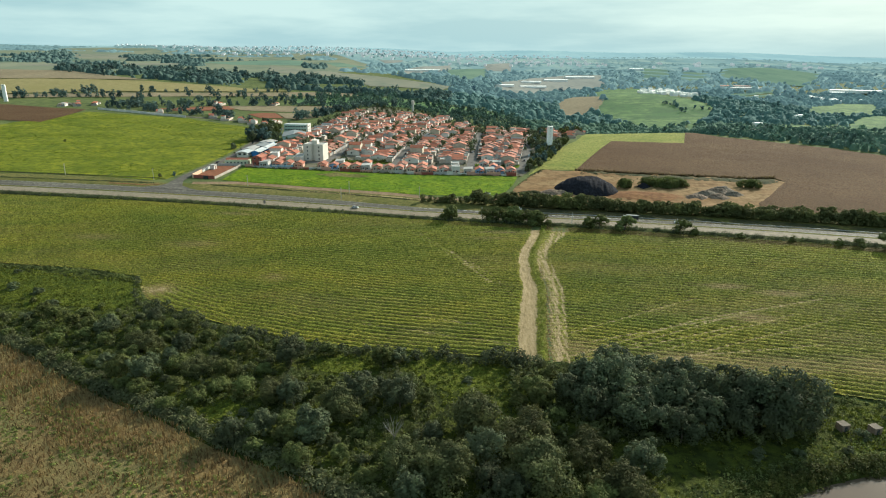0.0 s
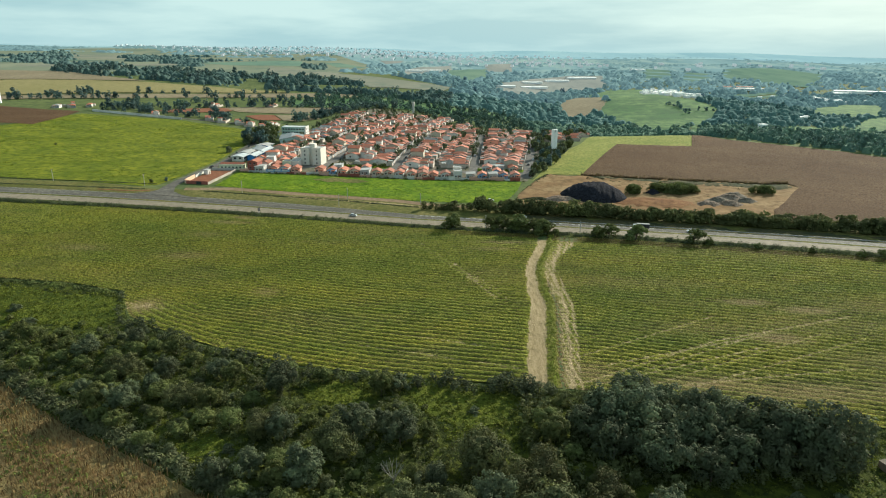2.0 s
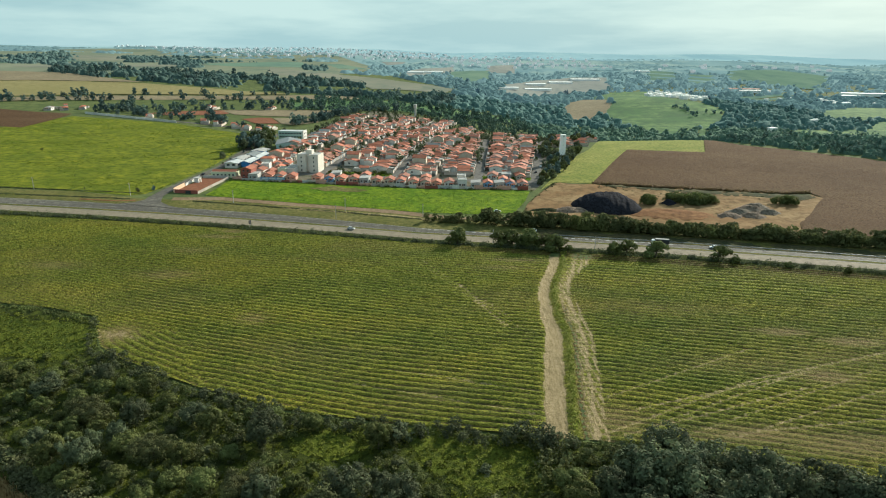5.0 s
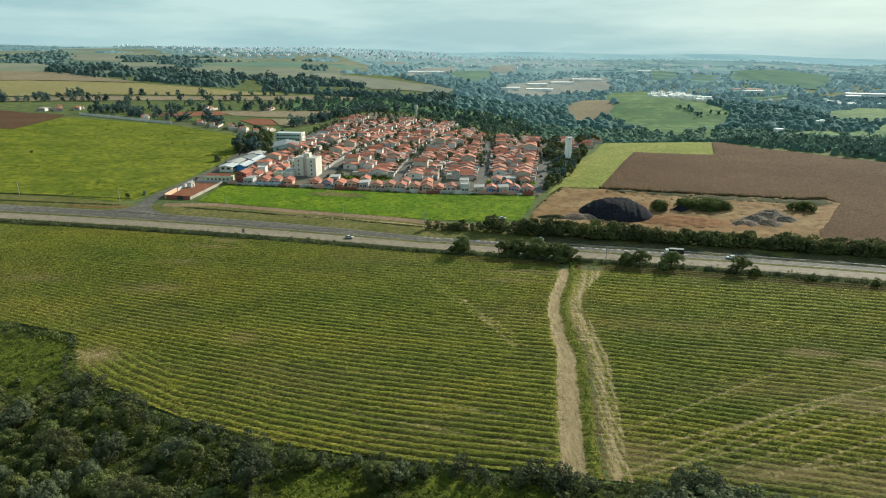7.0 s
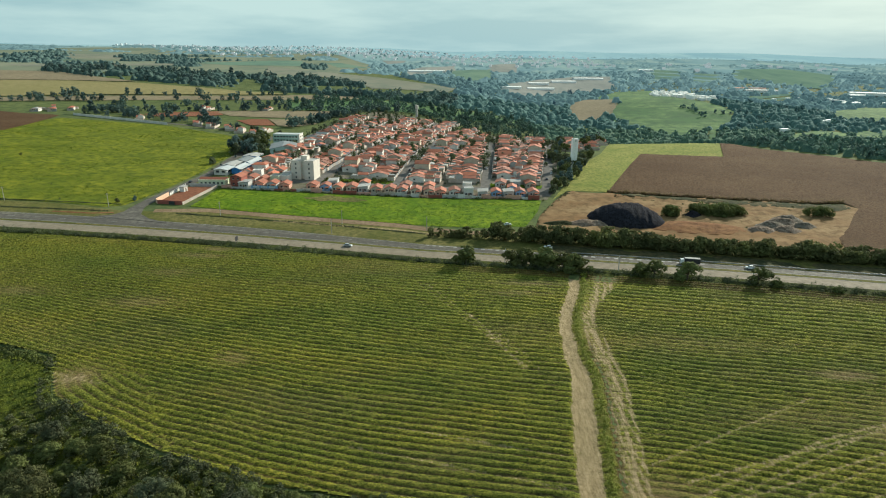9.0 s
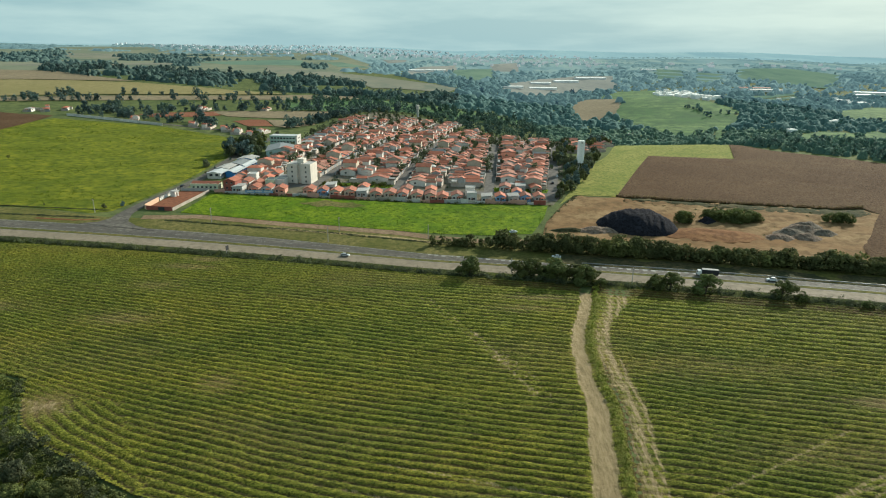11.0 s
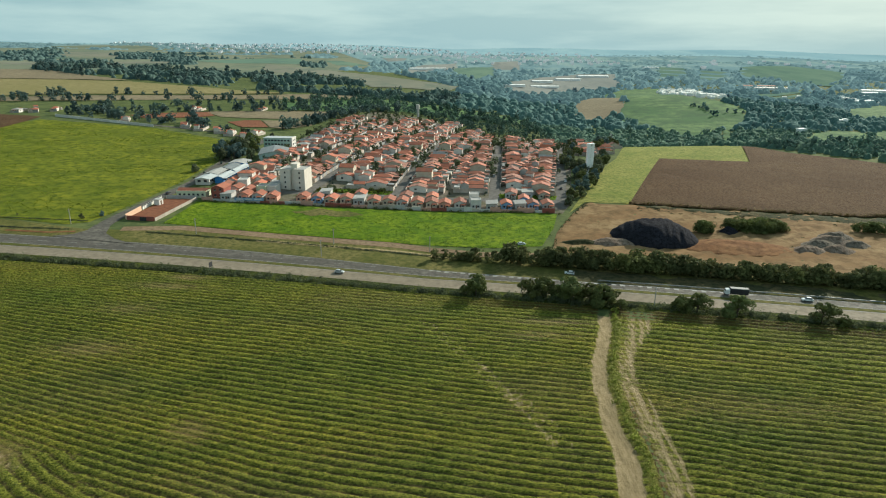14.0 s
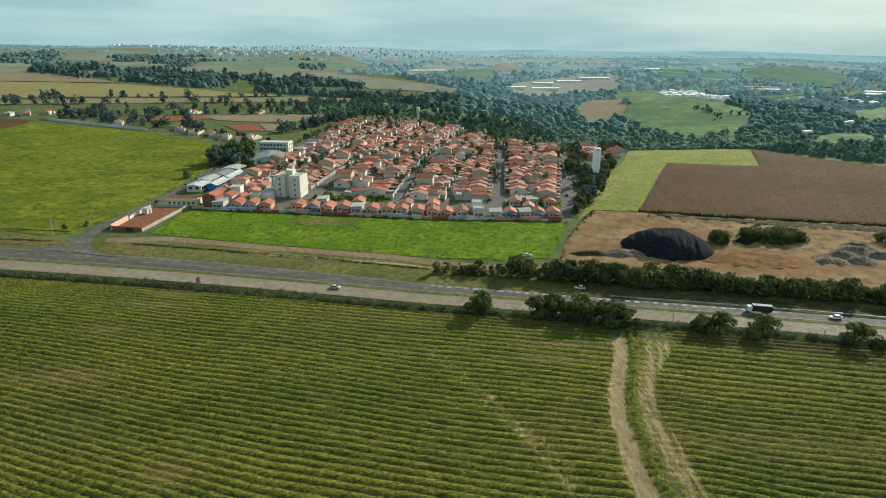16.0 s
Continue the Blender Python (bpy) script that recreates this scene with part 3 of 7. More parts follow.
def swath_material():
    m, n, l, p = shader("mown_field")

    def attr(k):
        a = n.new("ShaderNodeAttribute")
        a.attribute_name = k
        return a.outputs["Fac"]
    fine = noise_node(n, l, 2.2, 6, 0.74, (0.55, 1.0, 1.0, -0.13))
    big = noise_node(n, l, 0.018, 6, 0.65, (0.55, 1.6, 1, 0.13))
    green = blend(n, l, ramp(n, l, fine, [(0.40, (0, 0, 0)), (0.60, (1, 1, 1))]), (0.072, 0.090, 0.013), (0.318, 0.310, 0.042))
    # straw between the swaths, darkened to stand for shade between ridges
    straw = blend(n, l, ramp(n, l, fine, [(0.35, (0, 0, 0)), (0.65, (1, 1, 1))]), (0.050, 0.046, 0.014), (0.190, 0.150, 0.052))
    row = ramp(n, l, attr("swath"), [(0.15, (0, 0, 0)), (0.6, (1, 1, 1))])
    rows = blend(n, l, row, straw, green)
    drift = ramp(n, l, noise_node(n, l, 0.035, 5, 0.62, (0.5, 1.5, 1, 0.15)), [(0.33, (0.66, 0.78, 0.80)), (0.5, (0.95, 0.95, 0.95)), (0.68, (1.22, 1.10, 1.0))])
    rows = blend(n, l, 1.0, rows, drift, "MULTIPLY")
    patchy = ramp(n, l, big, [(0.50, (0, 0, 0)), (0.72, (0.42, 0.42, 0.42))])
    dry = blend(n, l, 1.0, patchy, blend(n, l, 1.0, attr("dry"), ramp(n, l, fine, [(0.35, (0.1, 0.1, 0.1)), (0.6, (1, 1, 1))]), "MULTIPLY"), "LIGHTEN")
    worn = blend(n, l, dry, rows, blend(n, l, fine, (0.125, 0.085, 0.040), (0.30, 0.20, 0.10)))
    grit = noise_node(n, l, 1.2, 6, 0.72, (1.0, 0.2, 1.0, 0.08))
    tan = blend(n, l, ramp(n, l, grit, [(0.33, (0, 0, 0)), (0.64, (1, 1, 1))]), (0.215, 0.165, 0.080), (0.44, 0.33, 0.185))
    edge = n.new("ShaderNodeMath")
    edge.operation = "MULTIPLY_ADD"
    l.new(grit, edge.inputs[0])
    edge.inputs[1].default_value = 1.5
    edge.inputs[2].default_value = -0.75
    sumv = n.new("ShaderNodeMath")
    l.new(attr("bare"), sumv.inputs[0])
    l.new(edge.outputs[0], sumv.inputs[1])
    col = blend(n, l, ramp(n, l, sumv.outputs[0], [(0.35, (0, 0, 0)), (0.65, (1, 1, 1))]), worn, tan)
    col = blend(n, l, attr("weeds"), col, blend(n, l, fine, (0.075, 0.095, 0.016), (0.21, 0.19, 0.035)))
    # dark soil colour, which also stands for tree shade along the roadside
    col = blend(n, l, attr("furrow_shade"), col, (0.070, 0.036, 0.020))
    l.new(col, p.inputs["Base Color"])
    p.inputs["Roughness"].default_value = 0.95
    p.inputs["Specular IOR Level"].default_value = 0.1
    u = n.new("ShaderNodeBump")
    u.inputs["Strength"].default_value, u.inputs["Distance"].default_value = 1.0, 0.8
    l.new(noise_node(n, l, 2.6, 6, 0.8), u.inputs["Height"])
    l.new(u.outputs["Normal"], p.inputs["Normal"])
    return m


field.data.materials[0] = swath_material()

# ---- other land cover ----
FIELD_LEFT = [(-405, 640), (-401, 692), (-284, 664), (-193, 602), (-168, 560), (-166, 500), (-164, 447), (-166, 400), (-170, 362), (-178, 357), (-205, 362), (-330, 366), (-420, 372)]
patch("field", FIELD_LEFT, 3.5, 0.14, M_GRASS, "broad field of yellow-green rough grass", "field", 0.2)
LIME = [(-139, 365), (-139, 404), (-66, 402), (-12, 404), (41, 403), (36, 380), (27, 353), (6, 349.5), (-46, 354), (-92, 358)]
LIME_DRY = [(-88, 392), (-78, 398), (-62, 397), (-54, 391), (-66, 387), (-80, 388)]
patch("field", LIME, 2.2, 0.16, M_LIME, "vivid green grassy strip before the town wall", "field", 0.2)
patch("field", [(47, 404), (59, 426), (78, 425), (82, 424), (139, 559), (198, 545), (229, 627), (205, 700), (150, 690), (108, 560), (86, 510)], 5, 0.20, M_YELLOW, "yellow-green dry grass field beside the town", "field", 0.4)
patch("field", [(82, 423), (193, 405), (209, 406.5), (210, 395), (199, 381), (183, 358), (168, 340), (158, 314), (220, 299), (300, 276), (420, 246), (450, 370), (400, 412), (320, 496), (303, 516), (289, 530), (275, 547), (260, 564), (244, 583), (229, 630), (198, 545), (139, 559)], 5, 0.7, M_BROWN, "large brown field of ripe crop", "field", 0.5)
patch("quarry_ground", [(28, 336), (36, 372), (47, 400), (59, 424), (82, 421.5), (193, 403.5), (209, 405), (211, 395), (200, 380), (184.5, 357), (169.5, 339), (159.5, 314), (90, 323)], 2.6, 0.15, M_SAND, "bare sandy orange ground of a borrow pit", "bare ground", 0.8)
patch("wood_floor", [(x, y - 0.5) for x, y in zip(EDGE_X, EDGE_Y)] + [(420, -100), (40, -100), (-21, 99), (-38, 110), (-53, 117), (-70, 128), (-90, 139), (-110, 152), (-126, 163), (-142, 172), (-200, 205), (-420, 240)],
      3, 0.07, M_WOODFLOOR, "lush green undergrowth along the creek", "undergrowth", 0.25)
patch("field", [(-420, 240), (-200, 205), (-142, 172), (-126, 163), (-110, 152), (-90, 139), (-70, 128), (-53, 117), (-38, 110), (-21, 99), (40, -100), (-420, -100)], 4, 0.09, M_CORN,
      "weedy field of dry reddish-brown corn stalks", "field", 0.12)
pond = []
for a in range(150):
    u = a / 150 * 6.2832
    k = 1 + 0.05 * noise.noise((9 * math.cos(u), 9 * math.sin(u), 0)) + 0.045 * noise.noise((30 * math.cos(u), 30 * math.sin(u), 4)) - 0.06 * (math.sin(u) > 0)
    pond.append((112 + 64 * k * math.cos(u), 91 + 29.5 * k * math.sin(u)))
bm = bmesh.new()
bm.faces.new([bm.verts.new((x, y, -6.95)) for x, y in pond])
tagged(part("water", bm, plain("muddy_water", (0.100, 0.074, 0.054), (0.086, 0.063, 0.046), 0.05, 0.04, spec=0.25)), "still muddy brown pond", "pond", kind="structure")


def ragged(poly, amp, seed, step=2.5):
    """The same outline with a wavering edge."""
    out = []
    for (x0, y0), (x1, y1) in zip(poly, poly[1:] + poly[:1]):
        k = max(1, int(math.hypot(x1 - x0, y1 - y0) / step))
        for i in range(k):
            x, y = x0 + (x1 - x0) * i / k, y0 + (y1 - y0) * i / k
            out.append((x + amp * noise.noise((x * 0.3, y * 0.3, seed)), y + amp * noise.noise((x * 0.3, y * 0.3, seed + 9))))
    return out


for k, spot in enumerate(([(-182, 231), (-152, 223), (-121, 218), (-111, 202), (-117, 195), (-133, 198), (-146, 196), (-160, 200)], [(-64, 134), (-58, 137), (-48, 132), (-50, 128), (-60, 128)],
                          [(-43, 155), (-34, 162), (-20, 156), (-26, 150)], [(-14, 159), (-8, 163), (14, 155), (12, 145), (1, 141), (-10, 148)])):
    patch("clearing", ragged(spot, 3.0, k), 3, 0.25, M_CLEARING, "green grassy clearing by the creek", "clearing", 0.25)
patch("bank", ragged([(84, 421), (140, 411), (193, 402.5), (207, 404), (206, 394), (192, 391), (140, 401), (100, 413)], 3.0, 5), 2.6, 0.45, M_BANK, "dull grey-green bank below the crop field", "bank", 0.8)
patch("dry_patch", ragged(LIME_DRY, 3.5, 12), 2.2, 0.32, M_VERGE, "brownish worn patch in the bright green grass", "field", 0.2)
FAR_FIELDS = [
    ([(-520, 740), (-448, 716), (-431, 716), (-413, 711), (-403, 673), (-396, 639), (-389, 592), (-470, 600), (-620, 720)], M_BROWN, "brown ploughed field beyond the pasture"),
    ([(-776, 1088), (-724, 1115), (-643, 1129), (-534, 1134), (-405, 1095), (-337, 1070), (-260, 1062), (-333, 1009), (-399, 980), (-499, 938), (-570, 893), (-640, 840), (-860, 1000)], M_KHAKI, "pale khaki stubble field"),
    ([(-552, 887), (-491, 925), (-393, 966), (-315, 1005), (-220, 1076), (-140, 1085), (-133, 1060), (-177, 1025), (-244, 975), (-370, 913), (-454, 872), (-523, 844), (-620, 790), (-640, 830)], M_TAN, "long tan stubble field"),
    ([(-1100, 1330), (-951, 1325), (-871, 1327), (-782, 1322), (-667, 1234), (-543, 1153), (-649, 1138), (-730, 1124), (-783, 1098), (-900, 1040), (-1050, 1100)], M_TAN, "broad tan ploughed field"),
    ([(-344, 746), (-321, 774), (-281, 799), (-264, 767), (-280, 746), (-320, 729)], M_RED, "long strip of bare red earth"),
    ([(-288, 800), (-243, 824), (-154, 854), (-149, 815), (-177, 767), (-216, 760), (-254, 760)], M_TAN, "pale brown ploughed field behind the town"),
    ([(-234, 722), (-222, 741), (-208, 744), (-186, 694), (-209, 687)], M_RED, "bare red earth field"),
    ([(-207, 744), (-174, 753), (-155, 770), (-152, 719), (-168, 687), (-184, 693)], M_TAN, "pale ploughed plot"),
    # the farther fields below use the haze-tinted colours
    ([(-513, 1827), (-452, 1767), (-308, 1685), (-184, 1635), (-82, 1544), (-1, 1482), (-26, 1340), (-64, 1302), (-117, 1306), (-166, 1275), (-216, 1455), (-316, 1539), (-390, 1528), (-438, 1523)], M_TAN_HAZED, "tan hillside field between the woods"),
    ([(-423, 2145), (-381, 2208), (-256, 1999), (-348, 1946)], M_MEADOW_HAZED, "distant bright green field"),
    ([(-736, 1862), (-657, 1941), (-555, 2157), (-501, 2177), (-442, 1901), (-520, 1852), (-601, 1779)], M_MEADOW_HAZED, "distant green field on the hillside"),
    ([(-120, 2279), (-9, 2496), (-17, 2280), (-92, 2097), (-134, 1884), (-151, 2011)], M_PALE_HAZED, "pale bare ground among far woods"),
    ([(-16, 2210), (52, 2310), (118, 2339), (104, 2101), (42, 1910), (-16, 2031)], M_MEADOW_HAZED, "distant green field"),
    ([(124, 2600), (239, 2734), (215, 2476), (136, 2456)], M_PALE_HAZED, "pale distant field"),
    ([(-281, 2493), (-196, 2572), (-195, 2452), (-241, 2329)], M_PALE_HAZED, "pale distant field"),
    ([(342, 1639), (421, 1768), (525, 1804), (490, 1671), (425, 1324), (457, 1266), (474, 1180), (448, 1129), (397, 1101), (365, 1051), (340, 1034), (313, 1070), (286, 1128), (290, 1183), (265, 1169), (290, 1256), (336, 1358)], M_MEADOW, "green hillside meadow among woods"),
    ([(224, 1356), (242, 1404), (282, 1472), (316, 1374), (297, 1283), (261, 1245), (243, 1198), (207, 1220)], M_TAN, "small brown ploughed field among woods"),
    ([(133, 1803), (243, 2029), (376, 2164), (491, 2166), (456, 2004), (353, 1911), (249, 1788), (119, 1625)], M_PALE_HAZED, "pale yards between the far warehouses"),
    ([(702, 1683), (791, 1727), (902, 1807), (858, 1744), (738, 1650)], M_MEADOW_HAZED, "distant strip of green meadow"),
    ([(966, 2378), (1054, 2454), (1196, 2493), (1262, 2257), (1119, 2090), (1015, 2212)], M_MEADOW_HAZED, "hazy green hillside"),
    ([(693, 2402), (766, 2356), (764, 2283), (677, 2304)], M_MEADOW_HAZED, "distant green field"),
    ([(806, 2283), (874, 2234), (826, 2186), (779, 2233)], M_MEADOW_HAZED, "distant green field"),
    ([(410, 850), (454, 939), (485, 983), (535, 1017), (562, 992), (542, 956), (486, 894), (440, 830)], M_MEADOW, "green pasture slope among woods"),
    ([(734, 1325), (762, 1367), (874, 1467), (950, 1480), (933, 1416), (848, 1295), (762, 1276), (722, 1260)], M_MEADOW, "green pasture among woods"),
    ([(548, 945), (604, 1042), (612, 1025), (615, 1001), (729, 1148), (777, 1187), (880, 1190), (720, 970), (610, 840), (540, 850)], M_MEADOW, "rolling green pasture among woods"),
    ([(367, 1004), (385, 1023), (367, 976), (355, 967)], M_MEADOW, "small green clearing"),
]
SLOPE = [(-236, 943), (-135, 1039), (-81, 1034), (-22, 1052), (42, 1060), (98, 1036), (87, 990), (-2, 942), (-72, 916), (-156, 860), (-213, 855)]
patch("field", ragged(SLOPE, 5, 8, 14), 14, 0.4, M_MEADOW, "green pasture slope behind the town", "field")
# far hillside and its fields, with haze painted into their colours
patch("hillside", [(-3000, 3300), (-2600, 2200), (-1500, 1350), (-900, 1330), (-420, 1390), (-330, 1500), (-240, 2100), (-420, 2700), (-900, 3150)], 50, 0.5, M_KHAKI_HAZED, "pale khaki far hillside with stubble fields", "hills")
patch("hillside_field", ragged([(-1500, 2240), (-1180, 2000), (-900, 1960), (-760, 2050), (-900, 2230), (-1200, 2420)], 12, 5, 30), 40, 1.2, M_TAN_HAZED, "tan stubble field on the far hillside", "field")
patch("hillside_field", ragged([(-1050, 1560), (-880, 1690), (-760, 1780), (-690, 1700), (-850, 1580), (-950, 1480)], 10, 7, 30), 40, 1.2, M_TAN_HAZED, "tan stubble field on the far hillside", "field")
patch("hillside_field", ragged([(-1350, 1750), (-1180, 1900), (-1000, 1880), (-1080, 1720), (-1220, 1620)], 10, 9, 30), 40, 1.2, M_GREEN_HAZED, "dull green field on the far hillside", "field")
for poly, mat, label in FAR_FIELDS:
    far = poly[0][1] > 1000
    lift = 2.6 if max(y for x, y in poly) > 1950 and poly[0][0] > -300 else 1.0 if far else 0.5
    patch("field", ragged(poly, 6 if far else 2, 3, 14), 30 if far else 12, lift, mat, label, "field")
    if far and poly[0][0] > -160:
        mx, my = sum(x for x, y in poly) / len(poly), sum(y for x, y in poly) / len(poly)
        for f in (0.045, 0.09):
            patch("field_foot", ragged([(x - (mx + 6) * f, y - (my - 60) * f) for x, y in poly], 6, 4, 14), 40, lift - 6 * f, mat, "lower edge of a " + label, "field")


# ---- trees ----
def crown_arrays(seed, radius, height, n, size, lobes=8, low=0.30, stray=0.38, twigs=9):
    """Leaf sprays on small tufts that cover several uneven lobes: corners and faces."""
    g = np.random.default_rng(seed)
    a = g.uniform(0, 2 * math.pi, lobes)
    rr = radius * np.sqrt(g.uniform(0.02, 0.42, lobes))
    zz = height * g.uniform(low + 0.12, 0.80, lobes)
    zz[0], rr[0] = height * 0.80, radius * 0.1
    cen = np.stack([rr * np.cos(a), rr * np.sin(a), zz], 1)
    rad = radius * g.uniform(0.34, 0.56, lobes)
    rad = np.minimum(rad, (height - zz) * 1.15 + 0.2 * radius)

    def ways(m):
        d = g.normal(0, 1, (m, 3))
        d[:, 2] = d[:, 2] * 0.9 + 0.25
        return d / np.linalg.norm(d, axis=1)[:, None]
    m = lobes * twigs
    k = g.choice(lobes, m, p=rad ** 2 / (rad ** 2).sum())
    out = ways(m)
    tuft = cen[k] + out * (rad[k] * g.uniform(0.5, 0.78, m))[:, None] * (1, 1, 0.85)
    tr = rad[k] * g.uniform(0.30, 0.58, m)
    j = g.choice(m, n, p=tr ** 2 / (tr ** 2).sum())
    d = ways(n) + 0.7 * out[j]
    d /= np.linalg.norm(d, axis=1)[:, None]
    c = tuft[j] + d * (tr[j] * g.uniform(0.7, 1.12, n))[:, None]
    keep = c[:, 2] > height * low * 0.6
    return leaf_sprays(g, c[keep], d[keep], size, stray)


def leaf_sprays(g, c, d, size, stray=0.38):
    """One three-cornered spray of leaves at each place c, facing d."""
    n = len(c)
    nrm = d + g.normal(0, stray, (n, 3))
    nrm /= np.linalg.norm(nrm, axis=1)[:, None]
    t = np.cross(nrm, g.normal(0, 1, (n, 3)))
    t /= np.linalg.norm(t, axis=1)[:, None] + 1e-9
    b = np.cross(nrm, t)
    s = (size * 0.62 * g.uniform(0.6, 1.35, n))[:, None]
    w = g.uniform(0.55, 0.9, n)[:, None]
    v = np.stack([c - t * s * w - b * s * 0.6, c + t * s * w - b * s * 0.5, c + b * s], 1).reshape(-1, 3)
    return v, np.arange(3 * n).reshape(-1, 3)


def joined(name, copies, label, category):
    """Many far copies of things as one mesh."""
    verts, faces, mats, which, base = [], [], [], [], 0
    for root, m in copies:
        for ch in root.children:
            me = ch.data
            co = np.empty(len(me.vertices) * 3)
            me.vertices.foreach_get("co", co)
            verts.append(co.reshape(-1, 3) @ np.array(m.to_3x3()).T + np.array(m.translation))
            if me.materials[0] not in mats:
                mats.append(me.materials[0])
            k = mats.index(me.materials[0])
            for f in me.polygons:
                faces.append([base + i for i in f.vertices])
                which.append(k)
            base += len(me.vertices)
    me = bpy.data.meshes.new(name)
    me.from_pydata(np.concatenate(verts).tolist(), [], faces)
    for mt in mats:
        me.materials.append(mt)
    me.polygons.foreach_set("material_index", which)
    me.update()
    return tagged(new(name, me), label, category, kind="stuff")


def make_tree(name, seed, radius, height, n, size, leaf, label, category="tree", lobes=8, low=0.30, trunk=0.16):
    """A tree: tapered trunk with limbs, crown of leaf sprays."""
    g = random.Random(seed)
    root = new(name)
    tagged(root, label, category)
    bm = bmesh.new()
    top = Vector((g.uniform(-.3, .3), g.uniform(-.3, .3), height * 0.5))
    rod(bm, (0, 0, -0.6), top, trunk * 1.4, trunk * 0.8, 7)
    for k in range(5):
        a = 6.2832 * k / 5 + g.uniform(-.4, .4)
        tip = Vector((radius * 0.6 * math.cos(a), radius * 0.6 * math.sin(a), height * g.uniform(0.6, 0.82)))
        s = top * g.uniform(0.55, 0.98)
        mid = s.lerp(tip, 0.5) + Vector((0, 0, height * 0.05))
        rod(bm, s, mid, trunk * 0.6, trunk * 0.4, 5)
        rod(bm, mid, tip, trunk * 0.4, trunk * 0.12, 5)
    part("trunk", bm, M_BARK, root)
    v, q = crown_arrays(seed, radius, height, n, size, lobes, low, 0.24)
    sheet("crown", v, q, leaf, root, smooth=False)
    return root


PROTO = Matrix.Translation((0, -600, -60))
USED = set()


def put(proto, x, y, scale=1.0, turn=None, squash=1.0, group="", label="", sink=0.15):
    """Sets a plant on the ground: the first one is the plant itself, the next are copies."""
    m = pose(x, y, gz(x, y) - sink, 0, 0, rng.uniform(0, 360) if turn is None else turn) @ Matrix.Diagonal((scale, scale, scale * squash, 1))
    if proto.name in USED:
        ob = copy_thing(proto, m)
    else:
        USED.add(proto.name)
        ob, proto.matrix_basis = proto, m
    return tagged(ob, label, group=group)


NEAR_DARK = [make_tree("tree", 11 + k, 5.0, 9.2, 5600, 0.43, M_LEAF_DARK, "dark green broad-crowned tree in the creek wood", lobes=13 + k, low=0.2) for k in range(3)]
NEAR_MID = [make_tree("tree", 21 + k, 4.5, 7.6, 4800, 0.41, M_LEAF, "leafy green tree in the creek wood", lobes=12 + k, low=0.18) for k in range(3)]
NEAR_GREY = [make_tree("tree", 31 + k, 4.1, 6.4, 4000, 0.40, M_LEAF_GREY, "grey-green tree in the creek wood", lobes=11 + k, low=0.15) for k in range(2)]
DOMES = [make_tree("tree", 61 + k, 7.0, 8.2, 9000, 0.42, M_LEAF_OLD, "wide olive-green dome-shaped tree in the creek wood", lobes=22, low=0.10, trunk=0.26) for k in range(2)]
SHRUBS = [make_tree("shrub", 41 + k, 2.3, 3.0, 900, 0.40, (M_LEAF, M_LEAF_BRIGHT, M_LEAF_DARK)[k], ("green", "bright green", "dark green")[k] + " rounded shrub in tall grass", "shrub", lobes=6, low=0.02, trunk=0.07) for k in range(3)]

CREEK = [(-225, 232), (-182, 227), (-146, 223), (-125, 214), (-112, 196), (-99, 188), (-73, 174), (-49, 164.5), (-26, 160), (0, 157), (24, 154), (45, 155), (66, 147), (84, 140), (88, 132),
         (82, 126), (62, 119), (44, 114), (34, 96), (-14, 96), (-31, 109), (-50, 119), (-68, 131), (-88, 142), (-108, 155), (-126, 167), (-142, 176), (-200, 209)]
# open ground between the trees, and low growth in front of it
CLEAR = [[(-182, 233), (-152, 224), (-120, 220), (-110, 201), (-117, 194), (-133, 197), (-146, 195), (-160, 199)], [(-66, 134), (-58, 138), (-47, 132), (-50, 127), (-60, 127)],
         [(-44, 155), (-34, 163), (-20, 157), (-26, 149)], [(-15, 160), (-8, 164), (16, 157), (13, 144), (1, 139), (-11, 147)], [(-4, 142), (14, 144), (15, 133), (5, 130), (-3, 133)]]


def cleared(x, y):
    """Whether a tall tree here would stand on open ground or close before it, seen down the slope."""
    return any(inside(c, x + dx, y + dy) for c in CLEAR for dx, dy in ((0, 0), (0.15, 4)))


BIG_TREES = [(34, 145, 1.1), (42, 149, 1.25), (47, 144, 1.2), (54, 141, 1.2), (39, 138, 1.25), (60, 136, 1.15), (50, 134, 1.2), (67, 134, 1.15), (43, 128, 1.1), (58, 128, 1.1), (73, 131, 1.35), (79, 130, 1.3), (67, 127, 1.05), (33, 131, 1.1), (76, 126, 1.1), (51, 123, 0.95), (84, 133, 0.9), (62, 142, 0.9), (29, 139, 0.9), (71, 139, 0.8)]
for x, y, k in BIG_TREES:
    put(NEAR_DARK[int(rng.integers(3))], x, y, k, squash=float(rng.uniform(0.9, 1.1)), group="creek wood trees")
WIDE = [(3, 124.5, 1.05), (15, 119.5, 1.0), (-10, 112, 0.85), (17, 107, 1.05), (28, 115, 0.85), (-2, 106, 0.9), (-46, 140, 0.75), (-92, 166, 0.75), (-70, 152, 0.7), (-28, 131, 0.8), (33, 103, 0.8)]
for x, y, k in WIDE:
    put(DOMES[int(rng.integers(2))], x, y, k, squash=float(rng.uniform(0.85, 1.05)), group="creek wood trees")
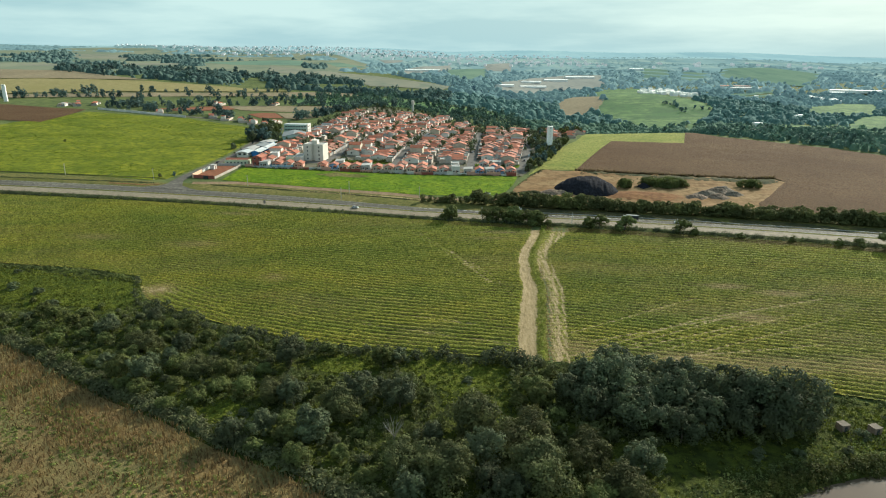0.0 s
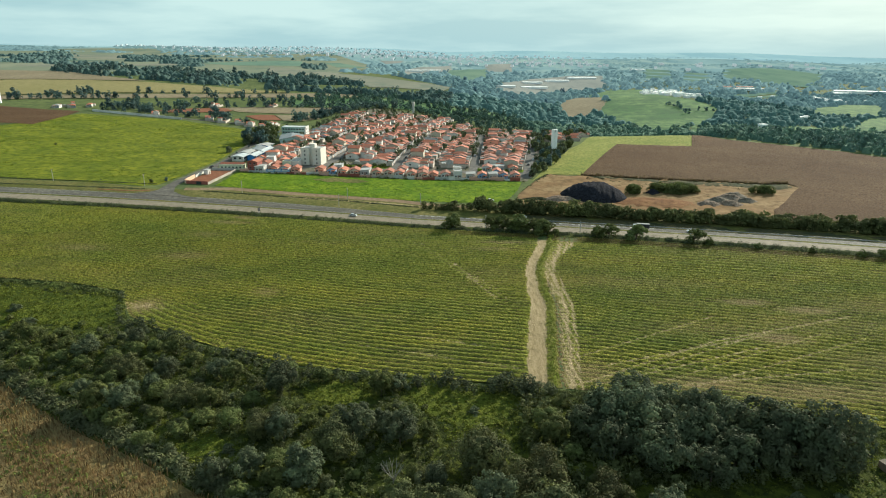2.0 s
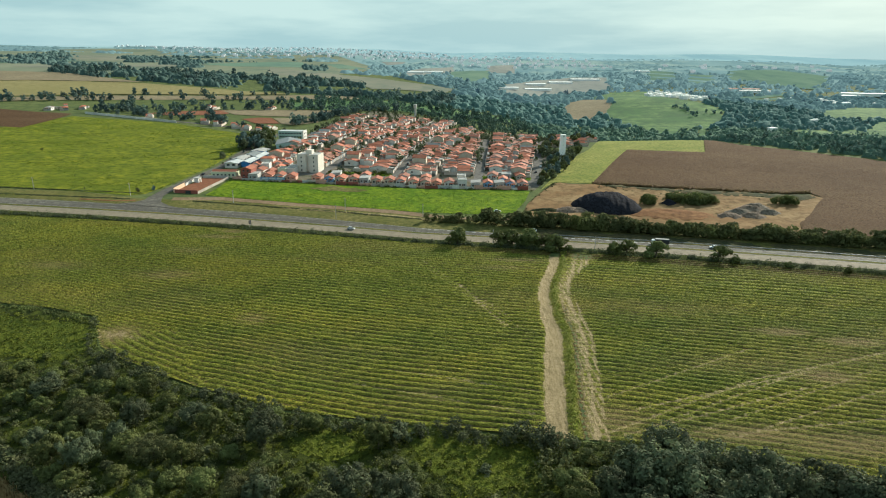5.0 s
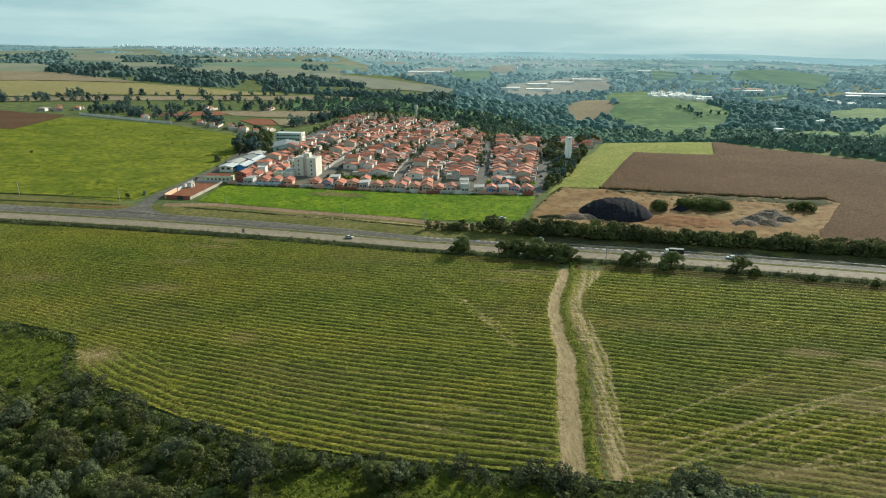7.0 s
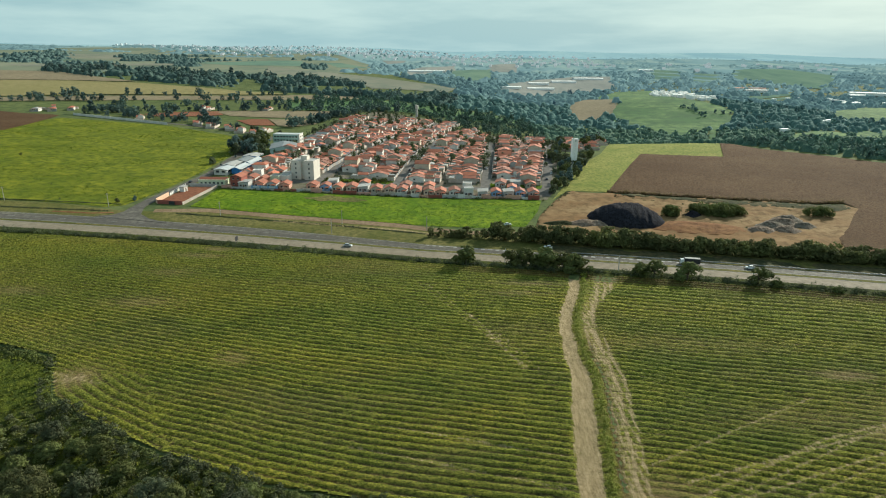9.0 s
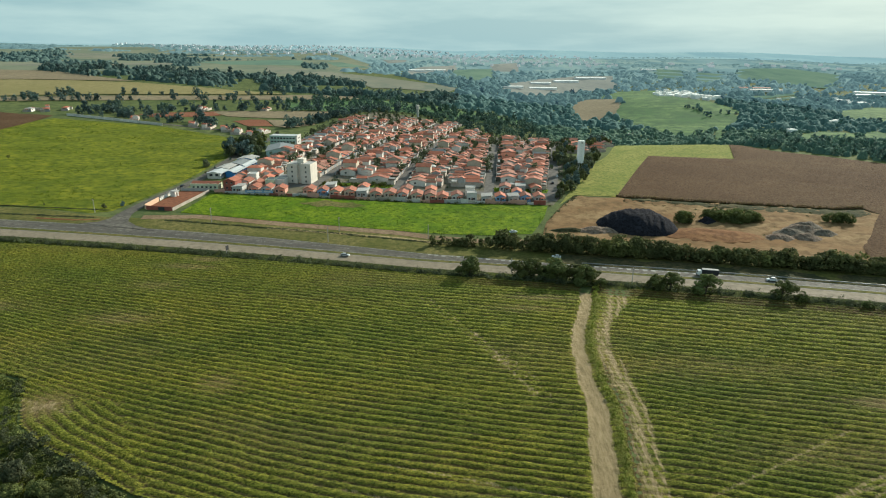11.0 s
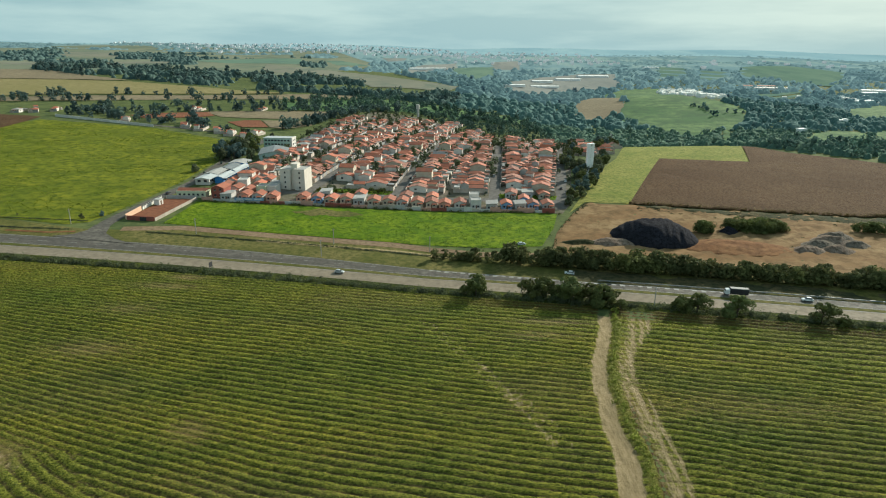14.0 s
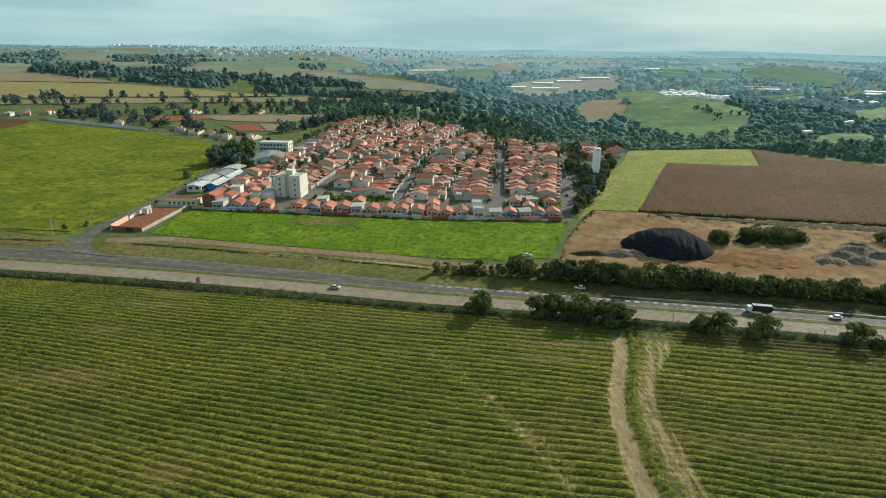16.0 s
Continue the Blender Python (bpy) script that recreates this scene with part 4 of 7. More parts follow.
for x, y in scatter(CREEK, 5.2):
    if x > 28 and y > 116 or any(math.hypot(x - a, y - b) < 6.5 * k for a, b, k in WIDE):
        continue
    u = rng.uniform()
    if cleared(x, y):
        if u < 0.30:
            put(SHRUBS[int(rng.integers(3))], x, y, rng.uniform(0.5, 1.15), squash=0.8, group="shrubs along the creek")
        continue
    west = 1 - 0.35 * float(ss(-100, -190, x))
    thin = float(noise.noise((x * 0.045, y * 0.06, 4.0)))
    if low_edge(x) - y < 9 and u < 0.6 or thin < -0.36:
        put(SHRUBS[int(rng.integers(3))], x, y, rng.uniform(0.8, 1.6), group="shrubs along the creek")
    else:
        q = NEAR_GREY if u < 0.3 else NEAR_DARK if u < 0.5 else NEAR_MID
        put(q[int(rng.integers(len(q)))], x, y, (rng.uniform(0.50, 0.88) + 0.4 * max(0.0, thin)) * west, squash=rng.uniform(0.8, 1.1), group="creek wood trees")
for x, y, k in ((36, 112, 0.7), (52, 113, 0.6), (66, 118, 0.5), (95, 127, 0.5), (106, 134, 0.5), (112, 130, 0.6), (88, 121, 0.4), (76, 119, 0.4)):
    put(SHRUBS[int(rng.integers(3))], x, y, k * 1.6, group="shrubs by the pond")

# a bare tree among the leafy ones
dead = tagged(new("dead_tree"), "bare pale dead tree with forked branches", "tree")
bm = bmesh.new()
rod(bm, (0, 0, -0.5), (0.2, 0, 4), 0.22, 0.16)
for k in range(9):
    a = 0.7 * k
    s, m = Vector((0.2, 0, 3.2 + 0.12 * k)), Vector((1.6 * math.cos(a), 1.6 * math.sin(a), 6.0 + 0.2 * (k % 3)))
    rod(bm, s, m, 0.10, 0.06, 6)
    for j in (-1, 1):
        rod(bm, m, m + Vector((1.3 * math.cos(a + 0.5 * j), 1.3 * math.sin(a + 0.5 * j), 2.0 + 0.3 * j)), 0.06, 0.02, 5)
part("limb_crown", bm, M_DEADWOOD, dead)
dead.matrix_basis = pose(-14.5, 119, gz(-14.5, 119), 0, 0, 20) @ Matrix.Scale(0.85, 4)

# trees along the highway
ROADSIDE = [make_tree("tree", 51 + k, 3.2, 6.2, 2600, 0.46, M_LEAF, "round leafy tree beside the highway", lobes=9, low=0.06) for k in range(3)]
for x, y, s in ((-2.5, 298, 1.15), (-5, 299, 0.8), (15.5, 298, 0.95), (18, 297, 1.0), (21.5, 297.5, 1.05), (25, 296, 1.05), (28, 295, 1.0), (31, 295, 1.0), (35, 293, 1.05), (38, 291.5, 1.05), (41, 291, 0.9), (63, 287, 0.85), (68, 286.5, 1.0), (79.5, 284, 1.05),
                (104, 279.5, 0.8), (110, 278, 0.7), (129, 273, 0.55), (150, 268.5, 0.6), (168, 264, 0.65), (176, 262, 0.5), (187, 259, 0.9), (192, 257, 0.8), (44, 288, 0.55)):
    put(ROADSIDE[int(rng.integers(3))], x, y, s * 1.2, squash=0.9, group="roadside trees")
HEDGE = []
for x in np.arange(-18, 300, 1.7):
    for off, keep in ((16.8, 1.0), (20.5, 0.9)):
        if rng.uniform() < keep * (0.55 if x < 24 else 1):
            xx = float(x + rng.uniform(-1, 1))
            HEDGE.append((xx, float(road_y(xx)) + off + 0.016 * max(0, xx - 60) + rng.uniform(-0.8, 0.8)))


def hedgerow(name, places, leaf, radius, height, n, size, label):
    """A continuous row of grown-together trees."""
    tpl = [crown_arrays(90 + k, radius, height, n, size, 8, 0.1) for k in range(4)]
    g, vs = np.random.default_rng(3), []
    for x, y in places:
        v, a, s = tpl[int(g.integers(4))][0], g.uniform(0, 6.28), g.uniform(0.6, 1.15) * (0.65 if x < 8 else 1)
        c, sn = math.cos(a) * s, math.sin(a) * s
        vs.append(np.stack([v[:, 0] * c - v[:, 1] * sn + x, v[:, 0] * sn + v[:, 1] * c + y, v[:, 2] * s * g.uniform(0.85, 1.1)], 1) + (0, 0, gz(x, y)))
    v = np.concatenate(vs)
    return tagged(sheet(name, v, np.arange(len(v)).reshape(-1, 3), leaf, smooth=False), label, "hedge", kind="stuff")


hedgerow("hedgerow", HEDGE, M_LEAF_HEDGE, 3.5, 6.4, 560, 0.80, "long dense hedgerow of green trees beside the highway")


def brush(name, places, radius, height, per, size, leaf, label, category):
    """Low plants too many to count, joined."""
    vs, qs, base = [], [], 0
    g = np.random.default_rng(len(places))
    per = int(per * 1.7)
    p = np.repeat(np.array(places, float), per, 0)
    n = len(p)
    d = g.normal(0, 1, (n, 3))
    d[:, 2] = np.abs(d[:, 2])
    d /= np.linalg.norm(d, axis=1)[:, None]
    r = np.repeat(g.uniform(0.5, 1.2, len(places)), per)[:, None]
    c = np.column_stack([p, ground_z(p[:, 0], p[:, 1]) + 0.12]) + d * r * (radius, radius, height) * g.uniform(0.5, 1.05, n)[:, None]
    v, q = leaf_sprays(g, c, d, size * 0.85)
    return tagged(sheet(name, v, q, leaf, smooth=False), label, category, kind="stuff")


EDGE_BUSH = []
for x in np.arange(-119, 22, 1.9):
    for off, keep in ((1.4, 0.75), (4.6, 0.85)):
        if rng.uniform() < keep and noise.noise((x * 0.09, off, 1.0)) > -0.28:
            xx = float(x + rng.uniform(-1, 1))
            EDGE_BUSH.append((xx, float(low_edge(xx)) - off + float(rng.normal(0, 0.7))))
hedgerow("edge_bushes", EDGE_BUSH, M_LEAF_DARK, 2.6, 4.6, 300, 0.5, "dark bushes crowding the edge of the mown field")


v, q = leaf_sprays(g2, TUFT, np.tile((0.1, -0.25, 0.9), (len(TUFT), 1)), 0.30, 0.55)
tagged(sheet("swath_grass", v, q, M_SWATH, smooth=False), "cut grass heaped in rows on the mown field", "grass", kind="stuff")
SCRUB = [(x, float(road_y(x)) - 17.5 + rng.normal(0, 1.3)) for x in rng.uniform(-330, 240, 1500)]
brush("verge_scrub", SCRUB, 1.3, 1.9, 24, 0.42, M_LEAF_DARK, "dense dark green scrub along the field edge", "scrub")
brush("field_edge_scrub", [(x, float(low_edge(x)) - 2.0 + rng.normal(0, 1.0)) for x in rng.uniform(-300, 130, 900)], 1.0, 1.0, 20, 0.45, M_LEAF, "green weeds along the edge of the mown field", "scrub")
brush("ditch_weeds", [(float(np.interp(y, TRACK_Y, TRACK_X)) - 0.8 * noise.noise((5.3, y * 0.11, 0)) + rng.normal(0, 0.45), y) for y in rng.uniform(160, 292, 330)], 0.8, 1.0, 22, 0.4, M_WEED, "yellow-green weeds between the two dirt tracks", "weeds")
brush("clearing_grass", [p for c in CLEAR + [[(90, 121), (86, 141), (112, 139), (132, 130), (128, 120)]] for p in scatter(c, 1.5)], 1.0, 1.0, 12, 0.5, M_LEAF_BRIGHT, "tall bright grass in the creek clearings", "grass")
SHORE = [(112 + 58.5 * k * math.cos(u), 91 + 26.6 * k * math.sin(u)) for u, k in zip(rng.uniform(0.1, 3.6, 900), rng.normal(1.0, 0.045, 900) + 0.02)]
brush("pond_reeds", SHORE, 1.1, 1.6, 20, 0.5, M_REED, "dark olive reeds on the bank of the pond", "reeds")
brush("bank_grass", scatter([(34, 100), (60, 114), (90, 121), (130, 121), (170, 112), (170, 104), (140, 117), (90, 116), (58, 104), (52, 90)], 1.4) + scatter([(62, 110), (84, 127), (112, 127), (150, 122), (150, 112), (100, 117)], 1.5), 1.1, 1.1, 14, 0.5, M_LEAF, "rough green grass round the pond", "grass")
brush("wood_edge", [(float(np.interp(u, [0, 1, 2, 3, 4, 5, 6, 7, 8, 9], [-200, -142, -126, -110, -90, -70, -53, -38, -21, -8])) + rng.normal(0, 1), float(np.interp(u, [0, 1, 2, 3, 4, 5, 6, 7, 8, 9], [207, 174, 165, 154, 141, 130, 119.5, 112, 101, 96])) + 1.5 + rng.normal(0, 1.4)) for u in rng.uniform(0, 9, 700)], 1.6, 2.0, 26, 0.6, M_LEAF_GREY, "bushes along the edge of the creek wood", "bushes")
brush("undergrowth", scatter([(-220, 228), (-146, 224), (-112, 196), (-49, 165), (24, 155), (110, 138), (120, 128), (60, 112), (34, 100), (-30, 108), (-140, 175)], 2.6), 1.2, 0.9, 14, 0.5, M_LEAF_BRIGHT, "lush tall grass under the trees", "undergrowth")
CORN = scatter([(-190, 200), (-142, 172), (-126, 163), (-110, 152), (-90, 139), (-70, 128), (-53, 117), (-38, 110), (-21, 99), (-10, 80), (-120, 80), (-190, 140)], 0.95)


def blades(name, places, height, width, per, leaf, label, category):
    """Upright stalks and long leaves, joined."""
    g = np.random.default_rng(len(places) + 1)
    p = np.repeat(np.array(places, float), per, 0) + g.normal(0, 0.35, (len(places) * per, 2))
    n = len(p)
    a = g.uniform(0, 6.28, n)
    side = np.stack([np.cos(a), np.sin(a), np.zeros(n)], 1) * (width * g.uniform(0.5, 1.2, n) / 2)[:, None]
    foot = np.column_stack([p, ground_z(p[:, 0], p[:, 1])])
    tip = foot + np.column_stack([g.normal(0, 0.3, (n, 2)), height * g.uniform(0.5, 1.15, n)])
    v = np.stack([foot - side, foot + side, tip + side * 0.6, tip - side * 0.6], 1).reshape(-1, 3)
    return tagged(sheet(name, v, np.arange(4 * n).reshape(-1, 4), leaf, smooth=False), label, category, kind="stuff")


WOOD_LINE = ([-200, -142, -126, -110, -90, -70, -53, -38, -21, 0], [205, 172, 163, 152, 139, 128, 117, 110, 99, 60])


def off_wood(p):
    return float(np.interp(p[0], *WOOD_LINE)) - p[1] + 5 * noise.noise((p[0] * 0.12, p[1] * 0.12, 6.0))


RIM = [p for p in CORN if off_wood(p) < 17]
INNER = [p for p in CORN if off_wood(p) >= 17 and noise.noise((p[0] * 0.10, p[1] * 0.13, 2.0)) < 0.12]
blades("corn_stalks", RIM, 1.5, 0.26, 4, M_STALK_RED, "tall reddish dry corn stalks along the wood", "crop")
blades("corn_stalks", INNER, 1.0, 0.28, 3, M_STALK_RED, "short dry corn stalks among weeds", "crop")
hedgerow("thicket", [p for p in scatter(CREEK, 2.6, 60) if not cleared(*p) and (p[0] < 30 or p[1] > 121)], M_LEAF_OLD, 2.4, 2.9, 110, 0.66, "closed canopy of low bushes along the creek")
brush("corn_weeds", [p for p in scatter([(-190, 196), (-142, 168), (-110, 148), (-70, 124), (-38, 105), (-25, 80), (-120, 80), (-190, 140)], 1.5) if noise.noise((p[0] * 0.10, p[1] * 0.13, 2.0)) > -0.06 and off_wood(p) > 6], 0.9, 0.6, 16, 0.5, M_SAGE, "green weeds among the corn", "weeds")

brush("tussocks", [p for p in scatter(FIELD_LEFT, 3.4) if noise.noise((p[0] * 0.022, p[1] * 0.04, 3.0)) + 0.7 * noise.noise((p[0] * 0.06, p[1] * 0.16, 5.0)) > 0.02], 2.6, 0.30, 12, 0.62, M_LEAF_TUSSOCK, "dark tussocks in the rough grass field", "tussocks")
brush("tussocks", [p for p in scatter(LIME, 2.4) if noise.noise((p[0] * 0.06, p[1] * 0.1, 3.0)) > -0.15], 1.7, 0.22, 12, 0.5, M_LEAF_LIME, "lush tussocks in the bright green grass", "tussocks")
line = [(float(x), 363.0 + 0.01 * (-x - 180)) for x in rng.uniform(-330, -172, 700)] + [(float(x), float(np.interp(x, [-140, -60, 0], [351, 343.5, 335.5])) + rng.normal(0, 0.4)) for x in rng.uniform(-140, 0, 800)]
brush("ditch_scrub", line + [(float(x), 350.0 + rng.normal(0, 0.4)) for x in rng.uniform(-330, -172, 500)], 0.8, 0.4, 10, 0.45, M_LEAF_DARK, "dark weeds along the verge ditches", "scrub")
brush("crop_edge", [(float(x), float(np.interp(x, [82, 193, 209], [424, 405.5, 407.5]))) for x in rng.uniform(82, 209, 500)], 0.6, 2.2, 10, 0.5, M_STALK, "edge of the tall dry crop", "crop")
brush("ripe_crop", scatter([(84, 425), (193, 407), (212, 408), (212, 395), (185, 356), (170, 338), (162, 316), (220, 301), (290, 284), (305, 505), (286, 526), (240, 580), (226, 620), (200, 547), (141, 557)], 4.2), 1.6, 0.8, 12, 0.55, M_STALK_DARK, "brown heads of the ripe crop", "crop")

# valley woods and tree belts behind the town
# belt and hill foliage, lightened and blued for haze
M_LEAF_HILL = leaves("hazed_hill_leaves", (0.086, 0.130, 0.118), (0.102, 0.149, 0.129), 0.2, 0.04)
TPL = [crown_arrays(70 + k, (6.0, 5.0, 6.8, 4.2, 3.6)[k], (8.5, 8.0, 9.0, 7.0, 11.0)[k], 140, 2.0, 18, 0.03, 0.12, 2) for k in range(5)]


def woodland(name, places, leaf, label, lo=0.6, hi=1.35):
    g = np.random.default_rng(len(places) + 5)
    vs = []
    for x, y in places:
        v = TPL[int(g.integers(5))][0]
        a, s = g.uniform(0, 6.28), lo + (hi - lo) * g.uniform() ** 1.6
        c, sn = math.cos(a) * s, math.sin(a) * s
        vs.append(np.stack([v[:, 0] * c - v[:, 1] * sn + x, v[:, 0] * sn + v[:, 1] * c + y, v[:, 2] * s * g.uniform(0.8, 1.2)], 1) + (0, 0, gz(x, y)))
    v = np.concatenate(vs)
    return tagged(sheet(name, v, np.arange(len(v)).reshape(-1, 3), leaf, smooth=False), label, "woods", kind="stuff")


HAMLET = [(485, 1690), (520, 1780), (600, 1760), (580, 1500), (470, 1290), (430, 1330)]
OPEN = [p for p, m, l in FAR_FIELDS] + [HAMLET, SLOPE]


def open_land(x, y, reach=0.09):
    """Open fields, and the ground close before them, where tall trees would hide them."""
    x, y = np.asarray(x, float), np.asarray(y, float)
    hit = np.zeros(x.shape, bool)
    for f in np.linspace(0, reach, 5):
        for q in OPEN:
            hit |= inside(q, x + (x + 6) * f, y + (y - 60) * f)
    return hit


def wooded(poly, gap, thin=0.0, tone=0.004, reach=0.09):
    pts = scatter(poly, gap, 20)
    shut = open_land([q[0] for q in pts], [q[1] for q in pts], reach)
    return [q for q, o in zip(pts, shut) if not o and noise.noise((q[0] * tone, q[1] * tone, 0.5)) > thin + rng.uniform(-0.15, 0.15)]


def canopy(name, poly, places, step, material, label, lo=0.6, hi=1.4, tall=1.0):
    """The closed leaf roof of a wood: the joined domes of its crowns, falling to the ground at its edges."""
    xs, ys = [q[0] for q in poly], [q[1] for q in poly]
    cx, cy = np.arange(min(xs) - 12, max(xs) + 12, step), np.arange(min(ys) - 12, max(ys) + 12, step)
    g = np.random.default_rng(len(places))
    U, W = np.meshgrid(cx, cy, indexing="ij")
    U, W = U + g.uniform(-.35, .35, U.shape) * step, W + g.uniform(-.35, .35, U.shape) * step
    T = np.full(U.shape, -2.0)
    for x, y in places:
        k = lo + (hi - lo) * g.uniform() ** 1.5
        r, h = 5.0 * k * g.uniform(0.8, 1.25), 7.6 * tall * k * g.uniform(0.75, 1.3)
        i, j, m = int((x - cx[0]) / step), int((y - cy[0]) / step), int(r / step) + 2
        a, b, c, d = max(0, i - m), i + m + 1, max(0, j - m), j + m + 1
        q = 1 - ((U[a:b, c:d] - x) ** 2 + (W[a:b, c:d] - y) ** 2) / (r * r)
        T[a:b, c:d] = np.maximum(T[a:b, c:d], h * (0.42 + 0.58 * np.sqrt(np.maximum(q, 0))) * (q > 0) - 2.0 * (q <= 0))
    T = T + g.normal(0, 0.6 if step < 5 else 0.35, T.shape) * (T > 0)
    q = grid_quads(len(cx), len(cy))
    up = (T > 0).ravel()
    return tagged(sheet(name, np.stack([U, W, ground_z(U, W) + T], -1).reshape(-1, 3), q[up[q].any(1)], material), label, "woods", kind="stuff")


NEAR_VALLEY = [(92, 740), (150, 722), (235, 650), (250, 596), (280, 560), (306, 533), (325, 509), (400, 428), (460, 400), (700, 700), (800, 1000), (100, 1000), (95, 990), (105, 900)]
MID_VALLEY = [(100, 1000), (800, 1000), (1000, 1300), (-60, 1300), (-20, 1060), (98, 1040)]
FAR_VALLEY = [(-60, 1300), (1000, 1300), (1250, 1750), (-160, 1750), (-10, 1480)]
LAST_VALLEY = [(-300, 1750), (1250, 1750), (1600, 2300), (-260, 2300)]
# each farther wood takes paler, bluer colours that stand for haze
for poly, gap, step, leaf, roof, label in ((NEAR_VALLEY, 6.2, 2.2, M_LEAF_V1, M_CANOPY_1, "dense green woods filling the valley, haze in their colour"), (MID_VALLEY, 8.2, 3.0, M_LEAF_V2, M_CANOPY_2, "dense woods across the valley, bluer for painted haze"),
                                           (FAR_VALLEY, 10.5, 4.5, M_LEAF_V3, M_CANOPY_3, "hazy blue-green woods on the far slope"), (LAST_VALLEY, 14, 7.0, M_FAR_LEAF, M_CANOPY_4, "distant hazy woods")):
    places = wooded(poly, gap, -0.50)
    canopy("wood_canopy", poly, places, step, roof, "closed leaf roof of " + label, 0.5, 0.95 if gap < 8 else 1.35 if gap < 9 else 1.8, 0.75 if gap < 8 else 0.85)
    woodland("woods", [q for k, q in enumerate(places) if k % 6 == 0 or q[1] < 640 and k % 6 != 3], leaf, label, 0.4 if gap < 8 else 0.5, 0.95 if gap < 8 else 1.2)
woodland("meadow_trees", [(390, 1199), (394, 1195), (400, 1188), (405, 1182), (404, 1168), (402, 1155), (401, 1141), (412, 1140), (428, 1141), (443, 1143), (455, 1144), (402, 1116), (396, 1114)], M_LEAF_V2, "clumps of dark trees on the hillside meadow", 0.6, 1.1)
BELT_WOOD = [(-866, 1400), (-845, 1480), (-780, 1500), (-627, 1440), (-570, 1440), (-438, 1390), (-380, 1400), (-314, 1400), (-230, 1380), (-158, 1254), (-119, 1260), (-18, 1300), (0, 1200), (-20, 1060), (-99, 1062), (-165, 1058), (-255, 1092), (-333, 1118), (-405, 1122), (-483, 1160), (-627, 1205), (-755, 1268)]
BELT_PLACES = wooded(BELT_WOOD, 7.6, -0.13, 0.009, 0.0)
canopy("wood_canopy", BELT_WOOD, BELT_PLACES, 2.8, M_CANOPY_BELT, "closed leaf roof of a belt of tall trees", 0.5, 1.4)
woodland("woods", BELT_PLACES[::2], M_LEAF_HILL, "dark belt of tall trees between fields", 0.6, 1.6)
woodland("woods", [q for q in scatter(SLOPE, 8.5) if noise.noise((q[0] * 0.02, q[1] * 0.02, 3.0)) > -0.22] + scatter([(-60, 925), (60, 990), (100, 985), (105, 840), (40, 838), (-20, 850)], 8), M_LEAF_V1, "trees and bushes on the green slope behind the town", 0.35, 1.2)
# far clumps carry painted haze in their colour
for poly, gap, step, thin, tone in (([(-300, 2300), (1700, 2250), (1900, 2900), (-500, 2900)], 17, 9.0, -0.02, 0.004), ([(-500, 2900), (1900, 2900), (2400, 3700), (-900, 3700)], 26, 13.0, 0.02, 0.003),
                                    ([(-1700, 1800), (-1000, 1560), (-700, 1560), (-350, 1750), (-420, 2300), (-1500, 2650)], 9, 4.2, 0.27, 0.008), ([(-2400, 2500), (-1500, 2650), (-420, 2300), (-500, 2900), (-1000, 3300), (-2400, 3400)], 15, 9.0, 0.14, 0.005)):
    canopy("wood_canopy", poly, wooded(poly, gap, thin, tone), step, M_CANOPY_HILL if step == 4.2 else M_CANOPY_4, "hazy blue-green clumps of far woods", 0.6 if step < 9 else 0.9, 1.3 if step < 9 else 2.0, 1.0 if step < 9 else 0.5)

FAR_TREE = [make_tree("tree", 81 + k, 5.0, 9.0, 900, 0.95, (M_LEAF_DARK, M_LEAF_HILL, M_LEAF)[k], "dark round tree standing by a field", lobes=7, low=0.1, trunk=0.3) for k in range(3)]


FAR_BELT, BELT = [], {}


def belt(pts, gap, group, lo=0.6, hi=1.2, jitter=4.0, keep=1.0):
    for (x0, y0), (x1, y1) in zip(pts, pts[1:]):
        n = max(1, int(math.hypot(x1 - x0, y1 - y0) / gap))
        for k in range(n):
            if rng.uniform() < keep:
                f = (k + rng.uniform(0.2, 0.8)) / n
                if min(y0, y1) > 640:
                    FAR_BELT.append((x0 + (x1 - x0) * f + rng.normal(0, jitter), y0 + (y1 - y0) * f + rng.normal(0, jitter)))
                    continue
                px, py = x0 + (x1 - x0) * f + rng.normal(0, jitter), y0 + (y1 - y0) * f + rng.normal(0, jitter)
                BELT.setdefault(group, []).append((FAR_TREE[int(rng.integers(3))], pose(px, py, gz(px, py) - 0.1, 0, 0, rng.uniform(0, 360)) @ Matrix.Scale(float(rng.uniform(lo, hi)), 4)))


belt([(-600, 868), (-530, 905), (-470, 930)], 11, "field boundary trees", 0.6, 1.2, 3.0, 0.35)
belt([(-470, 940), (-390, 975), (-320, 1012), (-220, 1078), (-140, 1090)], 12, "field boundary trees", 0.6, 1.2, 3.0, 0.6)
belt([(-600, 800), (-520, 842), (-454, 870)], 7, "field boundary trees", 0.6, 1.2, 3.0, 0.8)
belt([(-454, 868), (-370, 908), (-244, 970), (-150, 1020)], 10, "field boundary trees", 0.4, 0.9, 4.0, 0.5)
belt([(-420, 800), (-360, 840), (-300, 870), (-250, 900), (-170, 930)], 11, "field boundary trees", 0.6, 1.2, 7.0, 0.7)
belt([(-760, 1290), (-700, 1240), (-640, 1200)], 16, "field boundary trees", 0.6, 1.2, 6.0, 0.6)
belt([(-400, 735), (-387, 764), (-346, 777), (-292, 806), (-256, 825), (-160, 862)], 6, "farm belt trees", 0.6, 1.25, 4.0, 0.85)
belt([(-400, 765), (-350, 735), (-300, 715), (-260, 700)], 7, "wall-side trees", 0.8, 1.3, 8.0, 0.9)
belt([(-547, 868), (-520, 890), (-505, 930)], 7, "farm belt trees", 0.8, 1.2, 6.0)
